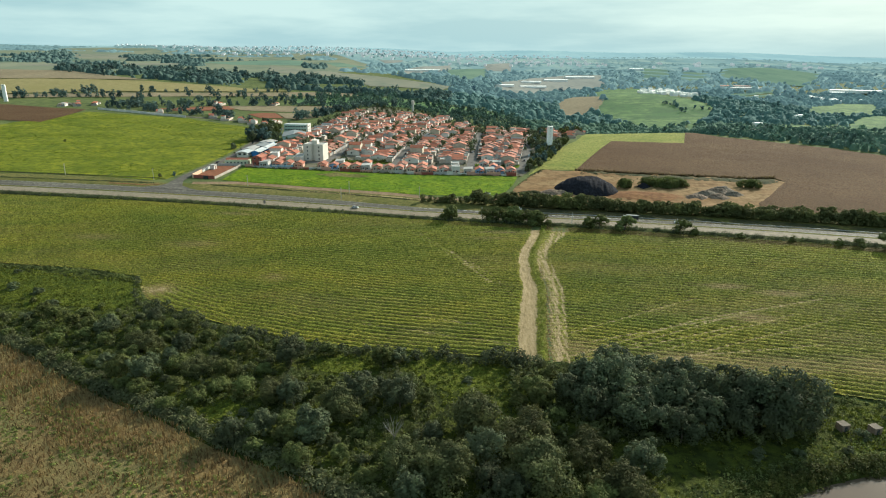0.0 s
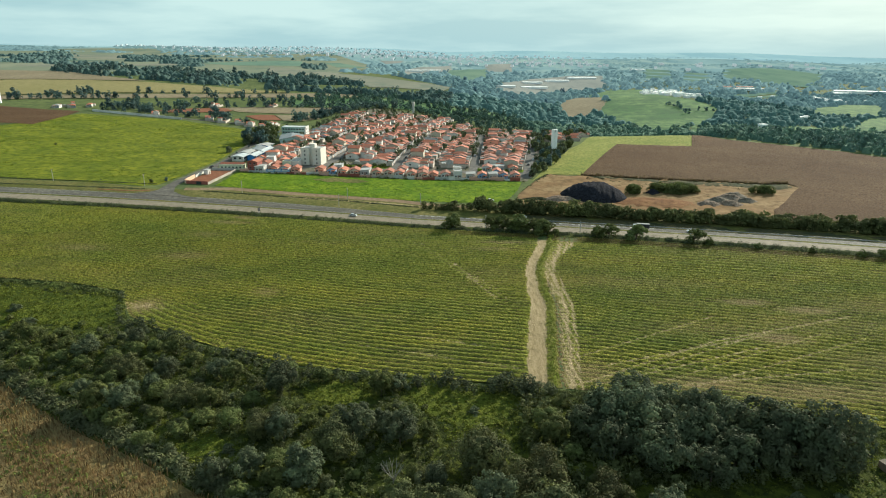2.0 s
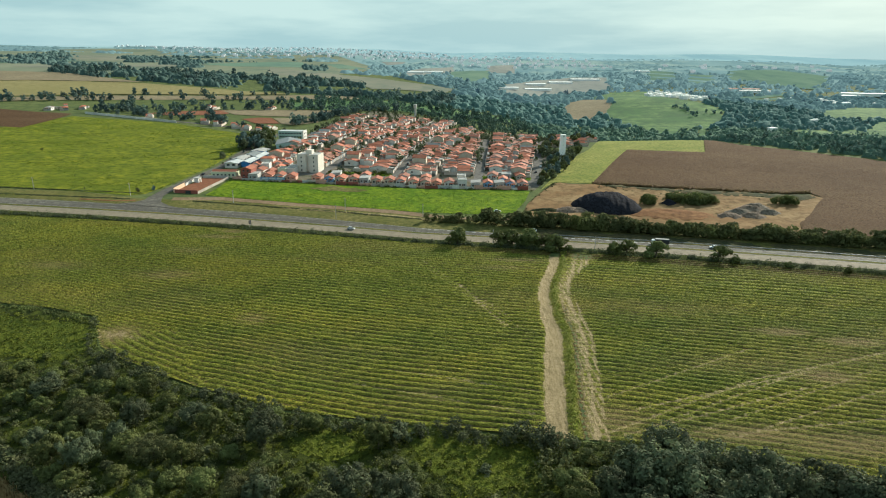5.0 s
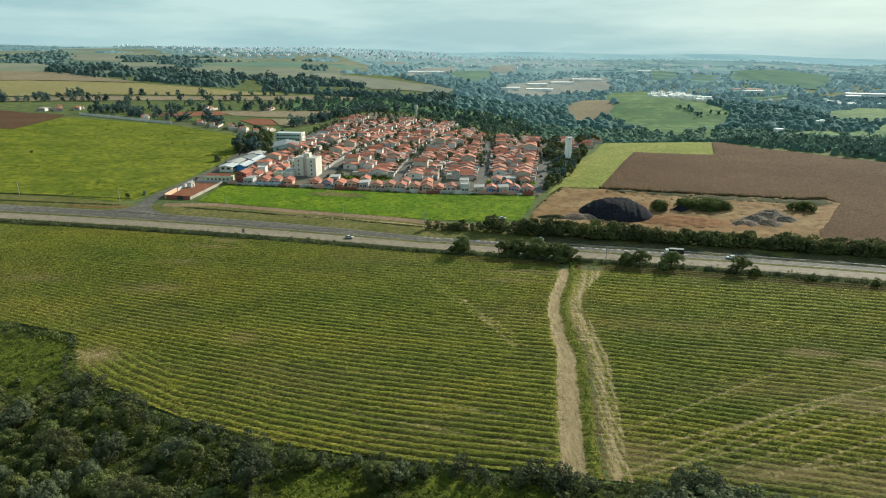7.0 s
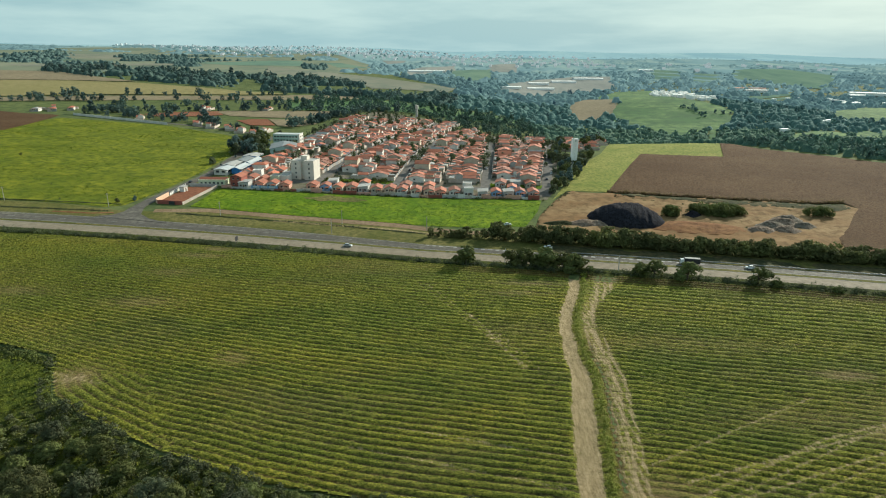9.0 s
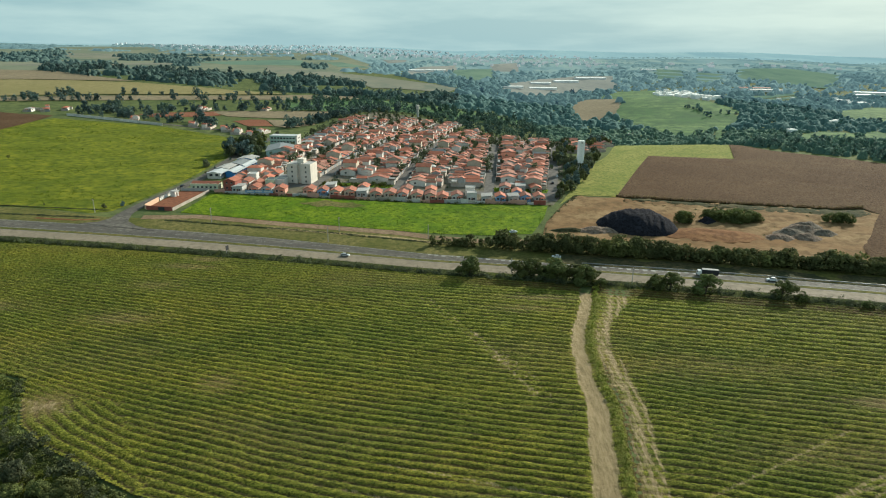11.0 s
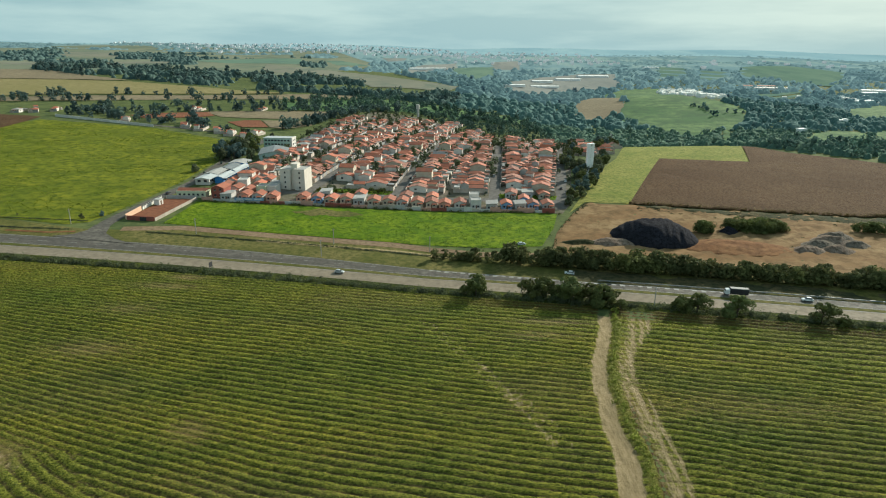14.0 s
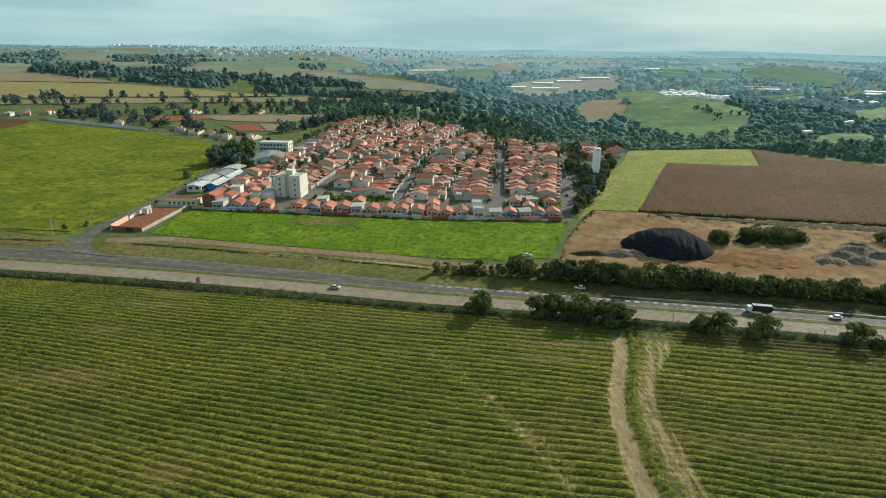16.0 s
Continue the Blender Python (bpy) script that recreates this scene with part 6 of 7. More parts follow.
xr = -126.0
while xr < 41:
    k = int(rng.choice(8, p=(0.26, 0.17, 0.2, 0.1, 0.09, 0.05, 0.1, 0.03)))
    wd = 6.6 + float(rng.uniform(0, 1.4))
    if not -100 < xr < -93:
        yf = 408.2 + float(rng.uniform(0, 2.5)) - 1.5 * (k in (4, 5, 6))
        put_cottage(k, pose(xr, yf, gz(xr, yf + 4) + 0.05, 0, 0, float(rng.normal(0, 2))))
    xr += wd
for x, y, k in ((-119, 420, 1), (-127, 422.5, 2), (-112, 421, 5), (-134, 428, 0), (-126, 434, 4), (-117, 433, 1), (-134, 440, 2), (-108, 434, 6), (-126, 445, 0), (-116, 446, 3), (-107, 422, 4), (20, 430.5, 2), (29, 431, 6), (38, 430, 0), (-78, 420, 6), (-60, 421, 3), (-36, 420.5, 2), (-22, 421, 0), (0, 420, 4), (26, 419.5, 7)):
    put_cottage(k, pose(x, y, gz(x, y + 4) + 0.05, 0, 0, float(rng.normal(0, 4))))
for x, y, t in ((96, 570, 80), (100, 590, 95), (112, 585, 85), (118, 610, 90), (103, 622, 90), (128, 628, 100), (112, 645, 90), (98, 660, 80), (125, 655, 95), (137, 672, 90), (110, 680, 90), (125, 692, 90), (140, 700, 95), (98, 700, 90), (150, 712, 90)):
    put_house(x, y, t, group="outlying houses")
for x, y, t in ((-440, 742, 30), (-428, 756, 20), (-455, 735, 10), (-262, 690, 200), (-240, 676, 190), (-222, 662, 200), (-205, 648, 190), (-190, 636, 200), (-330, 712, 200), (-298, 822, 180), (-235, 850, 180), (-180, 650, 170)):
    put_house(x, y, t, (0, 2, 3, 11, 15)[int(rng.integers(5))], group="farm houses")


joined("far_houses", FAR_HOUSES, "crowded far town houses with terracotta roofs", "houses")
# plant life in yards and streets
YARD_TREES = []
for x, y in scatter(TOWN, 9.5):
    if y > 470:
        YARD_TREES.append((x, y))
    elif y > 428:
        put(FAR_TREE[int(rng.integers(3))], x, y, float(rng.uniform(0.35, 0.62)), group="town trees", label="dark leafy tree between town houses")
woodland("yard_trees", YARD_TREES, M_LEAF_DARK, "dark leafy trees scattered among the town yards", 0.35, 0.75)
for y, s in ((440, 0.6), (452, 0.75), (470, 0.8), (492, 0.5), (520, 0.6), (545, 0.55), (600, 0.7), (640, 0.7), (655, 0.6)):
    put(FAR_TREE[int(rng.integers(3))], street_x(S3, y) - 4.5, y, s, group="street trees", label="dark leafy tree beside a town street")
for x in np.arange(-84, -46, 3.2):
    put(SHRUBS[int(rng.integers(3))], float(x), 434 + float(rng.normal(0, 1.2)), float(rng.uniform(0.8, 1.4)), group="vacant lot shrubs")
patch("vacant_lot", [(-86, 431.5), (-46, 431), (-44, 439), (-84, 440)], 4, 0.25, M_LIME, "grassy vacant lot behind the front row", "lot")
patch("vacant_lot", [(14, 430.5), (44, 429), (46, 437), (14.5, 439)], 4, 0.25, M_LIME, "grassy vacant lot behind the front row", "lot")
for y, s in ((437, 0.5), (455, 0.55), (515, 0.6), (522, 0.5)):
    put(FAR_TREE[int(rng.integers(3))], street_x(S1, y) + 4.5, y, s, group="street trees", label="dark leafy tree beside a town street")

brush("lot_scrub", scatter([(-86, 431.5), (-46, 431), (-44, 439), (-84, 440)], 2.2) + scatter([(14, 432), (44, 430), (46, 438), (14.5, 440)], 3.0) + [(float(x), 404.0 + float(rng.normal(0, 0.5))) for x in rng.uniform(-138, 42, 120)], 1.2, 1.2, 16, 0.55, M_LEAF, "overgrown shrubs and weeds by the town wall", "scrub")
# wall along the town's front
front = tagged(new("boundary_wall"), "long town boundary wall in patches of white, grey and brick", "wall")
xw = -138.0
while xw < 40:
    L = float(rng.uniform(3.5, 9))
    y0 = float(np.interp(xw, (-138, -66, -12, 42), (406.5, 404.5, 405.5, 404.5)))
    y1 = float(np.interp(xw + L, (-138, -66, -12, 42), (406.5, 404.5, 405.5, 404.5)))
    a = math.degrees(math.atan2(y1 - y0, L))
    hgt = float(rng.choice((1.3, 1.5, 1.7, 2.1, 2.5)))
    ob = part("wall_panel", slab(0, -0.1, -0.8, L - 0.02, 0.1, hgt), (M_YARDWALL, GREY, M_YARDWALL, BRICK, WHITE, SALMON, SALMON)[int(rng.integers(7))], front)
    ob.matrix_basis = pose(xw, y0, min(gz(xw, y0), gz(xw + L, y1)), 0, 0, a)
    xw += L
banner = part("painted_panel", slab(0, -0.16, 0.9, 15, -0.115, 2.3), BLUE, front, "pale blue painted advert with unreadable bars")
banner.matrix_basis = pose(-121, 405.9, gz(-121, 406), 0, 0, -1.5)
for k in range(3):
    b = part("lettering_bar", slab(1 + 4.6 * k, -0.20, 1.3, 4.6 + 4.6 * k, -0.165, 1.9), WHITE, front)
    b.matrix_basis = banner.matrix_basis

# ---- larger buildings ----
def windows(parent, x0, x1, y, z0, floors, cols, w=1.2, h=1.2, step=2.9, axis="y", frame_mat=None):
    """Rows of recess-framed windows on a wall face; axis: the face's normal."""
    for f in range(floors):
        for c in range(cols):
            u = x0 + (x1 - x0) * (c + 0.5) / cols
            z = z0 + f * step
            s = (u - w / 2, y - 0.06, z, u + w / 2, y + 0.06, z + h) if axis == "y" else (y - 0.06, u - w / 2, z, y + 0.06, u + w / 2, z + h)
            win = part("window", slab(*s), M_GLASS, parent)
            t = (u - w / 2 - 0.12, y - 0.14, z - 0.16, u + w / 2 + 0.12, y + 0.10, z - 0.01) if axis == "y" else (y - 0.14, u - w / 2 - 0.12, z - 0.16, y + 0.14, u + w / 2 + 0.12, z - 0.01)
            part("sill", slab(*t), frame_mat or GREY, win)


apt = tagged(new("apartment_building"), "cream four-storey apartment block with two wings and a taller stair tower", "building")
M_APT = plain("apartment_plaster", (0.66, 0.60, 0.52), (0.56, 0.50, 0.43), 0.3, 0.9)
for sx in (-1, 1):
    x0, x1 = (-8.4, -1.4) if sx < 0 else (1.4, 8.4)
    part("wing", slab(x0, 0, -0.8, x1, 13, 12.0), M_APT, apt)
    part("wing_roof", slab(x0 + 0.15, 0.15, 12.004, x1 - 0.15, 12.85, 12.25), M_ROOF_GREY, apt, "grey flat roof")
    bm = bmesh.new()
    for q in ((x0, 0, x1, 0.15), (x0, 12.85, x1, 13), (x0, 0.15, x0 + 0.15, 12.85), (x1 - 0.15, 0.15, x1, 12.85)):
        box(bm, q[0], q[1], 12.0, q[2], q[3], 12.5)
    part("parapet", bm, M_APT, apt)
    windows(apt, x0 + 1.2, x1 - 1.2, 0, 1.1, 4, 1 if sx < 0 else 1, 1.0, 1.1)
    if sx < 0:
        windows(apt, 1, 12, x0, 1.1, 4, 3, 1.2, 1.1, axis="x")
part("stair_tower", slab(-2.2, 4, -0.8, 2.2, 9.5, 15.0), M_APT, apt)
part("link", slab(-1.4, 2.2, -0.8, 1.4, 4, 11.5), M_APT, apt)
apt.matrix_basis = pose(-98.5, 434, gz(-98, 438), 0, 0, -8) @ Matrix.Diagonal((0.84, 0.84, 0.92, 1))

school = tagged(new("school"), "long blue school building with pale metal roofs", "building")
for k, (xa, xb, ya, yb, hh) in enumerate(((-6.5, 1.4, 0, 12, 2.9), (-6.5, 0.4, 13, 28, 3.3), (2.4, 7.4, 5, 22, 2.9), (-5, 2.0, 29.5, 46, 3.2), (3.4, 7.8, 24, 45, 3.0), (-6, 4, 47.5, 60, 3.4))):
    part("wall", gable_walls(bmesh.new(), xa, xb, ya, yb, hh, 0.8, "y"), M_SCHOOL if k in (2, 4, 5) else GREY if k else WHITE, school)
    part("roof", gable(bmesh.new(), xa, xb, ya, yb, hh, 0.8, 0.7, "y"), (M_METAL, M_ROOF_GREY, M_METAL, M_METAL_GREY, M_METAL, M_ROOF_GREY)[k], school)
    windows(school, ya + 1, yb - 1, xb, 1.2, 1, 4, 1.8, 1.3, axis="x")
windows(school, -6, 1, 0, 1.3, 1, 2, 1.8, 1.3)
for k in range(7):
    part("column", rod(bmesh.new(), (9.4, 4 + 7 * k, -0.3), (9.4, 4 + 7 * k, 3.1), 0.16, 0.16), M_SCHOOL, school)
part("canopy", slab(7.9, 2, 3.1, 10, 48, 3.28), M_METAL, school)
school.matrix_basis = pose(-147.5, 439, gz(-146, 460), 0, 0, -2)

hall = tagged(new("sports_hall"), "large hall with a grey pitched metal roof", "building")
part("wall", gable_walls(bmesh.new(), -11, 11, 0, 36, 6.0, 2.4, "y"), M_MINT, hall)
part("roof", gable(bmesh.new(), -11, 11, 0, 36, 6.0, 2.4, 0.9, "y", 0.25), M_METAL_GREY, hall)
windows(hall, 2, 34, 11, 1.2, 1, 8, 2.6, 3.2, axis="x")
hall.matrix_basis = pose(-131, 512, gz(-133, 520), 0, 0, 12) @ Matrix.Diagonal((0.8, 0.8, 0.75, 1))

block = tagged(new("office_building"), "pale green three-storey building with window bands and white end wall", "building")
part("wall", slab(0, 0, -1, 24, 11, 10.2), M_MINT, block)
part("end_wall", slab(24, -0.3, -1, 25.2, 11.3, 11.0), WHITE, block, "white end wall")
part("roof", slab(-0.2, -0.2, 10.2, 24, 11.2, 10.6), M_METAL, block)
windows(block, 0.6, 23.4, 0, 1.3, 3, 8, 2.0, 1.3, 3.2, frame_mat=WHITE)
windows(block, 1, 10, 25.2, 1.3, 3, 2, 1.6, 1.3, 3.2, axis="x", frame_mat=WHITE)
block.matrix_basis = pose(-151, 560, gz(-140, 562), 0, 0, -4) @ Matrix.Diagonal((0.85, 0.85, 0.85, 1))

low = tagged(new("house"), "long pale green single-storey house with tiled roof", "house")
part("wall", slab(0, 0, -0.6, 15, 7, 3.0), M_PALEGREEN, low)
part("parapet", slab(0, -0.2, 3.0, 15, 0.1, 3.5), M_PALEGREEN, low)
part("roof", gable(bmesh.new(), 0.2, 14.8, 0.6, 7, 3.0, 1.2, 0.3, "x"), M_ROOF, low)
windows(low, 0.5, 14.5, 0, 1.1, 1, 6, 1.1, 1.0)
low.matrix_basis = pose(-152.5, 411, gz(-146, 412), 0, 0, 1)
red = tagged(new("house"), "brick red two-storey house with a terracotta roof", "house")
part("wall", gable_walls(bmesh.new(), 0, 6.5, 0, 9, 5.4, 1.3, "y"), BRICK, red)
part("roof", gable(bmesh.new(), 0, 6.5, 0, 9, 5.4, 1.3, 0.5, "y"), M_ROOF, red)
windows(red, 0.5, 6, 0, 1.2, 2, 2, 1.0, 1.0)
red.matrix_basis = pose(-134.5, 411.5, gz(-131, 414), 0, 0, -4)

M_TOWER = plain("fresh_white_paint", (0.86, 0.85, 0.82), (0.80, 0.79, 0.76), 0.4, 0.8)
tower = tagged(new("water_tower"), "tall white slab-shaped water tower with recessed front", "tower")
part("core", slab(-2.2, -1.75, -1, 2.2, 1.75, 18.6), WHITE, tower, "recessed white shaft")
for sx in (-1, 1):
    part("pier", slab(sx * 2.2 - 0.5, -2.1, -1, sx * 2.2 + 0.5, 2.1, 19.4), WHITE, tower)
part("cap", slab(-1.7, -2.0, 17.2, 1.7, 2.0, 19.3), WHITE, tower)
part("emblem", slab(-0.8, -2.08, 17.7, 0.8, -2.005, 18.9), GREY, tower, "grey painted emblem")
bm = bmesh.new()
for sx in (-0.2, 0.2):
    box(bm, sx - 0.03, -1.75, 0.5, sx + 0.03, -1.69, 17)
for k in range(34):
    box(bm, -0.17, -1.74, 0.8 + 0.48 * k, 0.17, -1.70, 0.84 + 0.48 * k)
part("ladder", bm, M_GATE, tower)
for ch in tower.children:
    if ch.name.split(".")[0] in ("core", "pier", "cap"):
        ch.data.materials[0] = M_TOWER
tower.matrix_basis = pose(74, 492, gz(74, 492), 0, 0, 8) @ Matrix.Diagonal((0.72, 0.72, 1.02, 1))

copy_thing(tower, pose(-546, 775, gz(-546, 775), 0, 0, 20))
tank = tagged(new("water_tank"), "slim pale concrete water tank tower behind the town", "tower")
part("shaft", rod(bmesh.new(), (0, 0, -1), (0, 0, 10), 1.5, 1.4, 16), GREY, tank, smooth=False)
part("bowl", rod(bmesh.new(), (0, 0, 10), (0, 0, 15), 2.2, 2.2, 16), WHITE, tank)
tank.matrix_basis = pose(-57, 893, gz(-57, 893))

# walled red-earth lot at the corner of the side road
lot_z = 0.28
patch("lot_ground", [(-157.5, 368.5), (-144, 368), (-141, 408), (-156, 406)], 4, 0.30, M_RED, "bare red earth inside a walled lot", "bare ground")
lot = tagged(new("lot_wall"), "brick and peach plaster wall round an empty lot", "wall")
M_PEACH = plain("peach_plaster", (0.66, 0.42, 0.28), (0.55, 0.35, 0.24), 0.5, 0.9)


def wall_run(parent, a, b, h, mat, t=0.2, name="wall_panel", label=""):
    L = math.hypot(b[0] - a[0], b[1] - a[1])
    ob = part(name, slab(0, -t / 2, -0.6, L, t / 2, h), mat, parent, label)
    ob.matrix_basis = pose(a[0], a[1], gz((a[0] + b[0]) / 2, (a[1] + b[1]) / 2) + 0.1, 0, math.degrees(-math.atan2(gz(*b) - gz(*a), L)), math.degrees(math.atan2(b[1] - a[1], b[0] - a[0])))


wall_run(lot, (-156.5, 367.8), (-144, 367.4), 2.1, BRICK)
wall_run(lot, (-157.8, 369), (-156.6, 367.9), 2.1, M_PEACH)
wall_run(lot, (-157.8, 384), (-157.8, 369.2), 2.2, M_PEACH)
for k in range(9):
    y = 385 + 2.3 * k
    wall_run(lot, (-157.8, y + 1.7), (-157.8, y + 0.2), 1.3, WHITE)
    wall_run(lot, (-157.8, y + 2.1), (-157.8, y + 1.75), 1.9, WHITE, 0.3, "post")
wall_run(lot, (-156, 407), (-141, 408.5), 2.0, GREY)
wall_run(lot, (-141, 408), (-143.8, 367.5), 1.6, M_YARDWALL)
wall_run(lot, (-150.5, 367.3), (-147.6, 367.2), 1.6, M_GLASS, 0.25, "sign_panel", "dark sign panel")
booth = tagged(new("booth"), "small white gatehouse inside the walled lot", "hut")
part("wall", slab(-1.6, -1.4, -0.3, 1.6, 1.4, 2.6), WHITE, booth)
part("roof", slab(-1.9, -1.7, 2.6, 1.9, 1.7, 2.8), M_ROOF_GREY, booth)
part("door", slab(-0.5, -1.46, 0, 0.5, -1.405, 2.0), M_DOOR, booth)
booth.matrix_basis = pose(-154.5, 395, gz(-154.5, 395) + 0.3, 0, 0, 80)
farm_wall = tagged(new("boundary_wall"), "long white wall beside the side road", "wall")
for k in range(12):
    a, b = (-403 + 10 * k, 718 - 4.17 * k), (-393.2 + 10 * k, 713.9 - 4.17 * k)
    wall_run(farm_wall, a, b, 2.4, WHITE, 0.25)

# creek-side huts
M_HUT = plain("old_brick", (0.24, 0.16, 0.12), (0.17, 0.12, 0.09), 1.0, 0.9)
for x, y in ((91.8, 130), (99.0, 129.3)):
    hut = tagged(new("hut"), "tiny weathered brick pump hut in the grass by the creek", "hut", group="pump huts")
    part("wall", slab(-1.1, -1, -0.4, 1.1, 1, 1.7), M_HUT, hut)
    part("roof", slab(-1.15, -1.1, 1.7, 1.15, 1.1, 1.82), M_BARK, hut, "dull brown roof")
    part("door", slab(-0.4, -1.05, 0, 0.4, -1.005, 1.4), M_GLASS, hut)
    hut.matrix_basis = pose(x, y, gz(x, y) + 0.2, 0, 0, 15)


# ---- borrow pit heaps ----
def heap(x, y, rx, ry, h, material, label, name="spoil_mound", seed=1, turn=0.0, sharp=1.0, dome=1.0):
    n, k = 80, 60
    verts = []
    for i in range(n):
        for j in range(k):
            u, v = 2 * i / (n - 1) - 1, 2 * j / (k - 1) - 1
            r = math.hypot(u, v)
            w = max(0.0, 1 - r ** dome) ** sharp
            q = Vector((u * 2.2, v * 2.2, seed * 3.7))
            z = h * (min(1.0, 1.45 * w) if dome == 1 else w) * (0.9 + 0.3 / dome * noise.noise(q)) + h * 0.06 * noise.noise(Vector((u * 11 + v * 2, v * 2.5, seed))) * min(1, 4 * w) + h * 0.03 * noise.noise(Vector((u * 30, v * 20, seed))) - 0.5 * (w <= 0)
            verts.append((u * rx, v * ry, z))
    ob = sheet(name, verts, grid_quads(n, k), material)
    ob.matrix_basis = pose(x, y, gz(x, y) + 0.35, 0, 0, turn)
    return tagged(ob, label, "heap")


heap(78, 367, 19, 16, 9.0, M_COAL, "large black heap of coal-like waste", seed=1, turn=-20, sharp=0.8, dome=2.1)
heap(108, 355, 24, 12, 1.3, M_PITRED, "low spread of reddish bare soil", "soil_spread", seed=15, turn=-6, sharp=0.7)
heap(58, 358, 11, 5, 2.4, M_RUBBLE, "low reddish earth mound beside the black heap", seed=2)
heap(44, 357.5, 10, 2.6, 1.6, M_BANK, "low dark ridge of weedy earth", seed=21)
for k, (x, y, a, b, h) in enumerate(((138, 352, 8, 5, 2.2), (146, 358, 9, 6, 2.8), (154, 364, 9, 7, 3.2), (160, 371, 8, 6, 2.6), (150, 352, 8, 5, 2.4), (162, 360, 7, 5, 2.2))):
    heap(x, y, a, b, h, (M_RUBBLE, M_GREYRUBBLE)[k % 2], "grey-brown heap of rubble", seed=5 + k)
heap(115, 376.5, 5, 3.5, 2.6, M_COAL, "small dark heap of waste", seed=11)


# ---- vehicles ----
M_CAR_WHITE = plain("white_car_paint", (0.75, 0.76, 0.76), (0.70, 0.71, 0.71), 1, 0.25)
M_CAR_DARK = plain("dark_car_paint", (0.03, 0.03, 0.035), (0.04, 0.04, 0.045), 1, 0.25)
M_CAR_SILVER = plain("silver_car_paint", (0.45, 0.46, 0.47), (0.40, 0.41, 0.42), 1, 0.3, 0.4)
M_RUBBER = plain("tyre_rubber", (0.02, 0.02, 0.02), (0.03, 0.03, 0.03), 4, 0.9)
M_TARP = plain("grey_tarpaulin", (0.17, 0.175, 0.17), (0.12, 0.125, 0.12), 0.8, 0.7)
M_DARKMETAL = plain("dark_cargo_metal", (0.02, 0.02, 0.023), (0.03, 0.03, 0.033), 1, 0.9)


def wheel(parent, x, y, r, w):
    t = part("wheel", rod(bmesh.new(), (x, y - w / 2, r), (x, y + w / 2, r), r, r, 16), M_RUBBER, parent)
    part("rim", rod(bmesh.new(), (x, y - w / 2 - 0.02, r), (x, y + w / 2 + 0.02, r), r * 0.55, r * 0.55, 12), M_GATE, t)


def make_car(x, y, turn, paint, colour, where):
    root = tagged(new("car"), f"{colour} hatchback car {where}", "car")
    part("body", loft([(-2.05, 0.3), (2.05, 0.3), (2.1, 0.62), (1.95, 0.82), (0.95, 0.95), (-1.9, 0.98), (-2.1, 0.7)], 0.86, 0.06), paint, root)
    part("glasshouse", loft([(-1.75, 0.985), (1.0, 0.955), (0.35, 1.38), (-1.2, 1.40)], 0.78, 0.14), M_GLASS, root)
    part("roof", loft([(-1.25, 1.405), (0.38, 1.385), (0.25, 1.46), (-1.1, 1.47)], 0.66, 0.05), paint, root)
    for sx in (-1.25, 1.3):
        for sy in (-0.78, 0.78):
            wheel(root, sx, sy, 0.31, 0.2)
    for sy in (-0.6, 0.6):
        part("headlight", slab(2.0, sy - 0.16, 0.62, 2.09, sy + 0.16, 0.76), M_CAR_WHITE, root)
        part("tail_light", slab(-2.09, sy - 0.14, 0.72, -2.0, sy + 0.14, 0.86), BRICK, root)
    root.matrix_basis = pose(x, y, gz(x, y) + 0.15, 0, 0, turn) @ Matrix.Scale(0.86, 4)
    return root


def on_road(x, off):
    return x, float(road_y(x)) + off, math.degrees(math.atan2(float(road_y(x + 1) - road_y(x)), 1))


for x, off, paint, colour, back in ((-52, -7.2, M_CAR_SILVER, "silver", 0),):
    px, py, a = on_road(x, off)
    make_car(px, py, a + 180 * back, paint, colour, "on the pale carriageway of the highway")
for x, off, paint, colour in ((33, 9.8, M_CAR_WHITE, "white"), (109, 0.6, M_CAR_WHITE, "white")):
    px, py, a = on_road(x, off)
    make_car(px, py, a + 180, paint, colour, "by the dark carriageway of the highway")
make_car(-159.2, 416, 94, M_CAR_DARK, "dark", "on the side road to the town")
make_car(18.5, 354.5, 20, M_CAR_WHITE, "white", "parked on the dirt road behind trees")
for k, (x, y, t) in enumerate(((-136, 476, 90), (-134.5, 500, 92), (-36.5, 470, 85), (-34, 505, 264), (14, 480, 85), (50.5, 452, 82), (56, 470, 80), (-82, 470, 82), (-122, 532, 10))):
    make_car(x, y, t, (M_CAR_WHITE, M_CAR_SILVER, M_CAR_DARK)[k % 3], ("white", "silver", "dark")[k % 3], "parked in a town street")

truck = tagged(new("truck"), "white-cabbed truck with dark cargo body and grey tarpaulin top", "truck")
part("cab", loft([(3.1, 0.7), (5.0, 0.7), (5.05, 1.7), (4.75, 2.75), (3.1, 2.85)], 1.2, 0.08), M_CAR_WHITE, truck)
part("windscreen", slab(4.8, -1.0, 1.75, 5.02, 1.0, 2.5), M_GLASS, truck)
part("cargo_body", slab(-4.6, -1.25, 1.05, 2.9, 1.25, 3.25), M_DARKMETAL, truck)
part("tarpaulin", loft([(-4.65, 3.26), (2.95, 3.26), (2.9, 3.5), (-4.6, 3.5)], 1.28, 0.15), M_TARP, truck)
part("chassis", slab(-4.5, -0.5, 0.6, 4.6, 0.5, 1.04), M_DARKMETAL, truck)
part("bumper", slab(5.06, -1.15, 0.5, 5.2, 1.15, 0.85), M_DARKMETAL, truck)
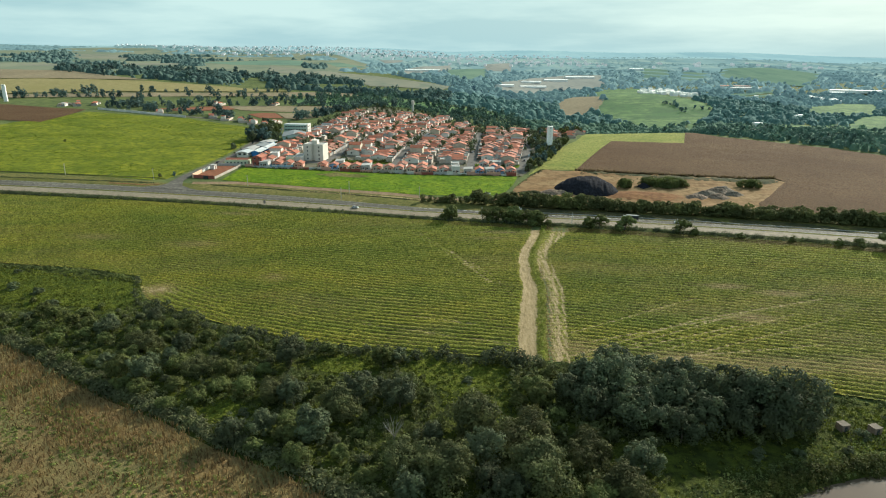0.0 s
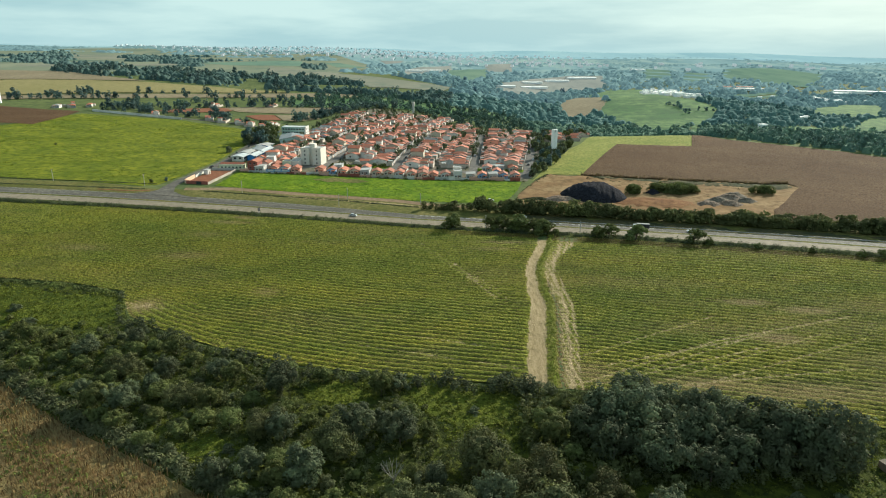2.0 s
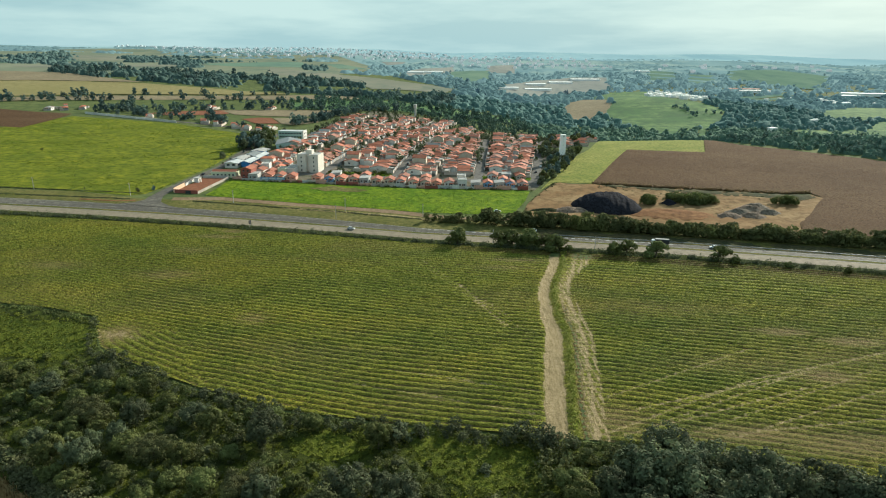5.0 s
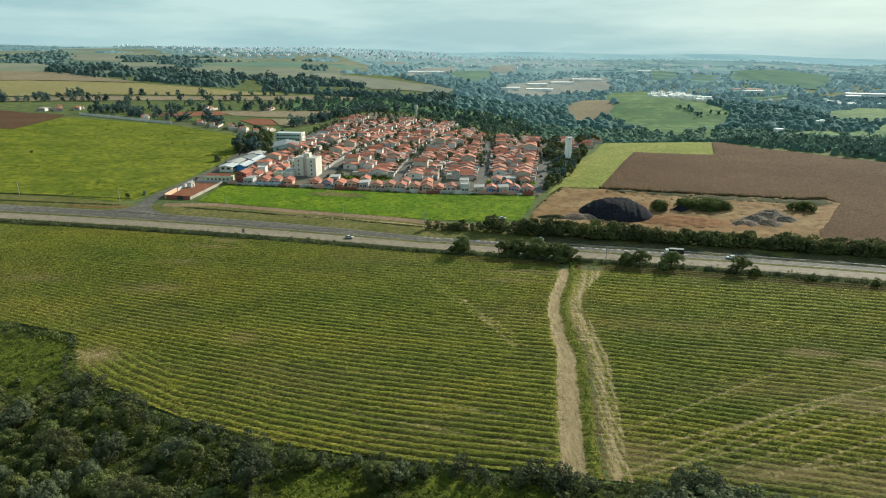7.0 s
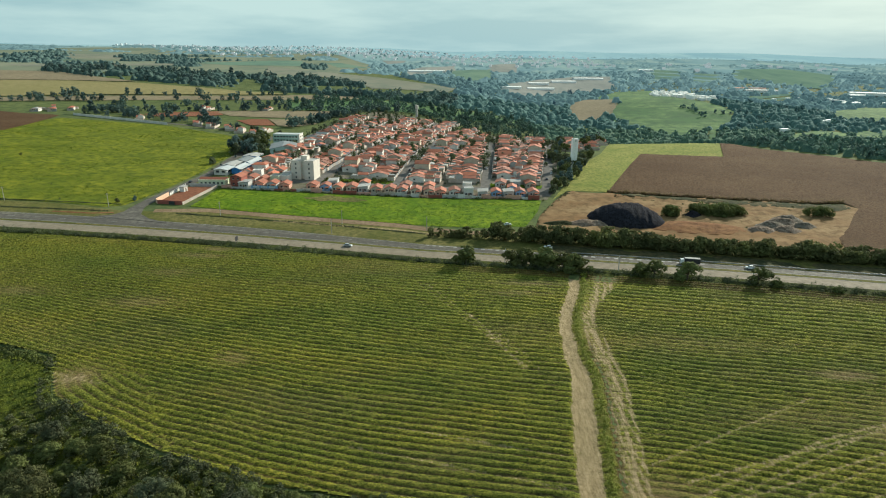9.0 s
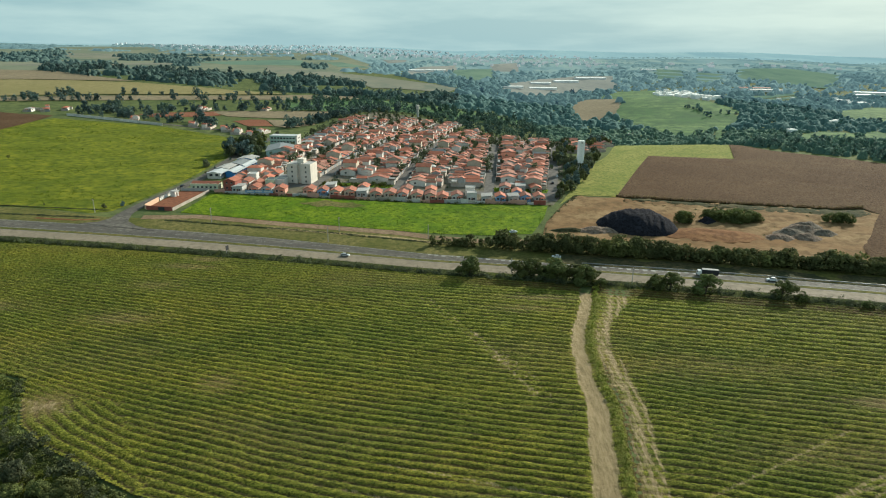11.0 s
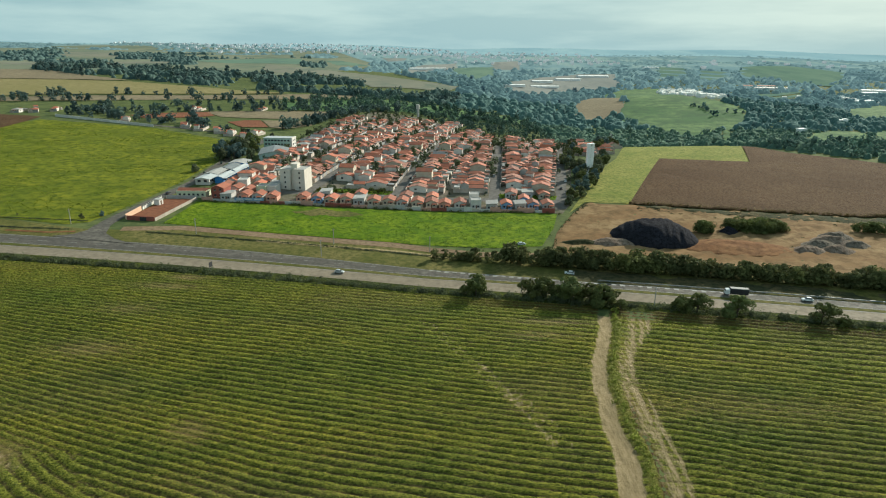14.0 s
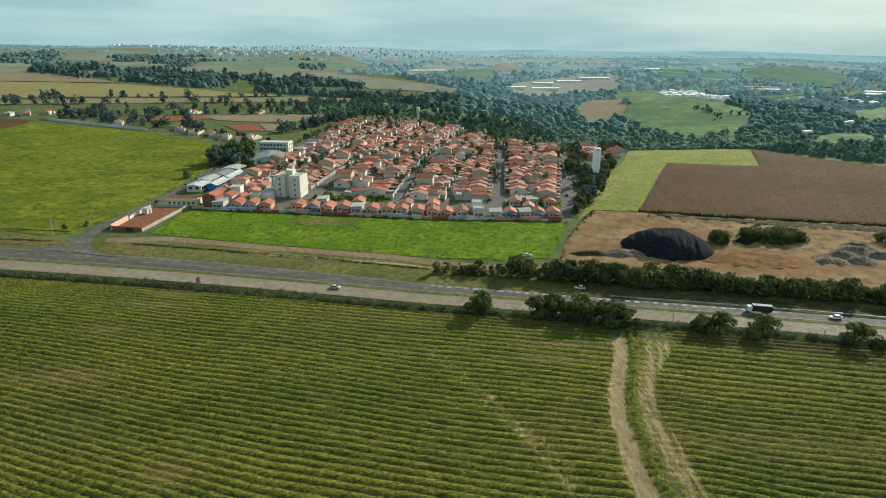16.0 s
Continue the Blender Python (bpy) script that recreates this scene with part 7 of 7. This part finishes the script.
for k in range(6):
    part("rib", slab(-4.4 + 1.4 * k, -1.31, 1.1, -4.3 + 1.4 * k, -1.255, 3.2), M_GATE, truck)
for sx in (4.0, -1.9, -3.2):
    for sy in (-1.02, 1.02):
        wheel(truck, sx, sy, 0.5, 0.32)
px, py, a = on_road(87, 0.5)
truck.matrix_basis = pose(px, py, gz(px, py) + 0.12, 0, 0, a + 180) @ Matrix.Scale(0.78, 4)

# ---- poles, signs and rail ----
M_POLE = plain("concrete_pole", (0.42, 0.40, 0.37), (0.33, 0.31, 0.29), 2, 0.9)


def utility_pole(x, y, h=9.0, turn=0.0):
    root = tagged(new("utility_pole"), "slim concrete utility pole with a crossarm", "pole", group="utility poles")
    part("post", rod(bmesh.new(), (0, 0, -0.8), (0, 0, h), 0.17, 0.11), M_POLE, root)
    part("crossarm", slab(-1.0, -0.06, h - 0.6, 1.0, 0.06, h - 0.46), M_BARK, root)
    for sx in (-0.85, 0, 0.85):
        part("insulator", rod(bmesh.new(), (sx, 0, h - 0.455), (sx, 0, h - 0.22), 0.05, 0.04, 6), M_GATE, root)
    root.matrix_basis = pose(x, y, gz(x, y), 0, 0, turn)


for x, y in ((-176, 358), (-119, 351.5), (-60, 347), (-62, 331.5), (13, 299.5), (56, 291.5), (-20, 343.5), (103, 282), (-230, 362)):
    utility_pole(x, y, 6.8 if y > 330 else 6.5, 80)
sign = tagged(new("road_sign"), "large dark-backed road sign on two posts", "sign")
for sx in (-0.7, 0.7):
    part("post", rod(bmesh.new(), (sx, 0, -0.6), (sx, 0, 4.2), 0.08, 0.08), M_GATE, sign)
part("panel", slab(-1.2, -0.16, 2.0, 1.2, -0.09, 4.4), M_DARKMETAL, sign)
sign.matrix_basis = pose(-98, 311.5, gz(-98, 311.5), 0, 0, 75) @ Matrix.Scale(0.78, 4)
rail = tagged(new("guard_rail"), "grey steel guard rail beside the dark carriageway", "guard rail")
for x in range(42, 230, 4):
    (xa, ya, a), (xb, yb, _) = on_road(x, lane_edge(x) + 1.0), on_road(x + 4, lane_edge(x + 4) + 1.0)
    ob = part("beam", slab(0, -0.05, 0.5, math.hypot(xb - xa, yb - ya) - 0.01, 0.05, 0.82), M_GATE, rail)
    ob.matrix_basis = pose(xa, ya, gz(xa, ya), 0, 0, a)
    ob = part("post", slab(-0.06, 0.055, -0.3, 0.06, 0.17, 0.8), M_GATE, rail)
    ob.matrix_basis = pose(xa, ya, gz(xa, ya), 0, 0, a)

# ---- far buildings ----
def shed(x, y, w, d, h, turn, roof, label):
    root = tagged(new("warehouse"), label, "building", group="distant warehouses")
    part("wall", gable_walls(bmesh.new(), -w / 2, w / 2, -d / 2, d / 2, h, 1.0, "x"), M_TOWER, root)
    part("roof", gable(bmesh.new(), -w / 2, w / 2, -d / 2, d / 2, h, 1.0, 1.0, "x", 0.5), roof, root)
    root.matrix_basis = pose(x, y, gz(x, y) + 2.5, 0, 0, turn)


for x, y, w, d, t in ((130, 1685, 76, 30, 6), (215, 1755, 100, 32, 4), (225, 1885, 80, 30, 5), (310, 1975, 100, 36, 5), (400, 2070, 130, 40, 4), (-120, 1960, 70, 36, 8), (-70, 2040, 80, 36, 8), (655, 2350, 70, 36, 0), (1010, 1710, 60, 26, -8), (895, 1530, 26, 14, 5)):
    shed(x, y, w * 0.7, d * 0.8, 4, t, M_WHITEROOF, "pale warehouse with a bright metal roof among trees")
shed(1075, 1745, 120, 30, 6, -20, M_WHITEROOF, "long pale warehouse with a bright metal roof")
shed(790, 1830, 80, 20, 6, -8, M_ROOF, "long white warehouse with a red roof")
shed(800, 1790, 84, 18, 5, -8, M_METAL_GREY, "long white warehouse with a pale roof")


def far_town(name, places, lo, hi, material, label):
    bm = bmesh.new()
    for x, y in places:
        if y > 2050 and open_land(x, y, 0.02):
            continue
        w, d, h = rng.uniform(lo, hi), rng.uniform(lo, hi), rng.uniform(0.35, 0.6) * hi
        m = pose(x, y, gz(x, y) + 3 * (y > 2050), 0, 0, rng.uniform(-20, 20))
        box(bm, -w / 2, -d / 2, -3, w / 2, d / 2, h, m)
    return tagged(part(name, bm, material), label, "buildings", kind="stuff")


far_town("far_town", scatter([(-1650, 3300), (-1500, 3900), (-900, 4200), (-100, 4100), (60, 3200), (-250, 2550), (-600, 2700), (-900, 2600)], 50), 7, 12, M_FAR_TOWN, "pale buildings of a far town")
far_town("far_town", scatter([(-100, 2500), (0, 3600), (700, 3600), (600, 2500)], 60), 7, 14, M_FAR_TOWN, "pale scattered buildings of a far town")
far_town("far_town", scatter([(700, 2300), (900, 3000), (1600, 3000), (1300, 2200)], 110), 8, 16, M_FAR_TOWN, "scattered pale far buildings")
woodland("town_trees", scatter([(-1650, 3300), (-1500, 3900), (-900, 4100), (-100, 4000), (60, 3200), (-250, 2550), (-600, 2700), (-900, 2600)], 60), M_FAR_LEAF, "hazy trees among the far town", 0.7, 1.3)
far_town("far_hamlet", scatter(HAMLET, 17), 7, 13, M_TOWER, "cluster of white houses on a hillside")
far_town("far_hamlet", scatter([(868, 1505), (880, 1610), (960, 1650), (1000, 1510)], 26), 7, 12, M_TOWER, "cluster of white houses among trees")
far_town("far_hamlet", [(584, 1098), (596, 1104), (470, 990), (780, 1500), (758, 1622), (795, 1632), (832, 1645), (885, 1601), (889, 1560), (893, 1626), (905, 1540), (893, 1500)], 7, 12, M_TOWER, "lone white farm buildings among trees")
# horizon blocks paled for haze, with a faint glow added
M_FAR_PALE = distant("hazed_pale_buildings", (0.40, 0.44, 0.43), (0.46, 0.49, 0.48), (0.36, 0.40, 0.40), 0.02, 0.03, 0.25)
for k in range(6):
    x, y = -2080 + 32 * k, 4060 - 6 * k
    flat = tagged(new("tower_block"), "pale far tower block on the horizon", "building", group="far tower blocks")
    part("wall", slab(-6, -6, -5, 6, 6, 10 + 4 * (k % 3)), M_FAR_PALE, flat)
    part("roof", slab(-2.5, -2.5, 10 + 4 * (k % 3), 2.5, 2.5, 12 + 4 * (k % 3)), M_FAR_PALE, flat)
    flat.matrix_basis = pose(x, y, gz(x, y) + 3)
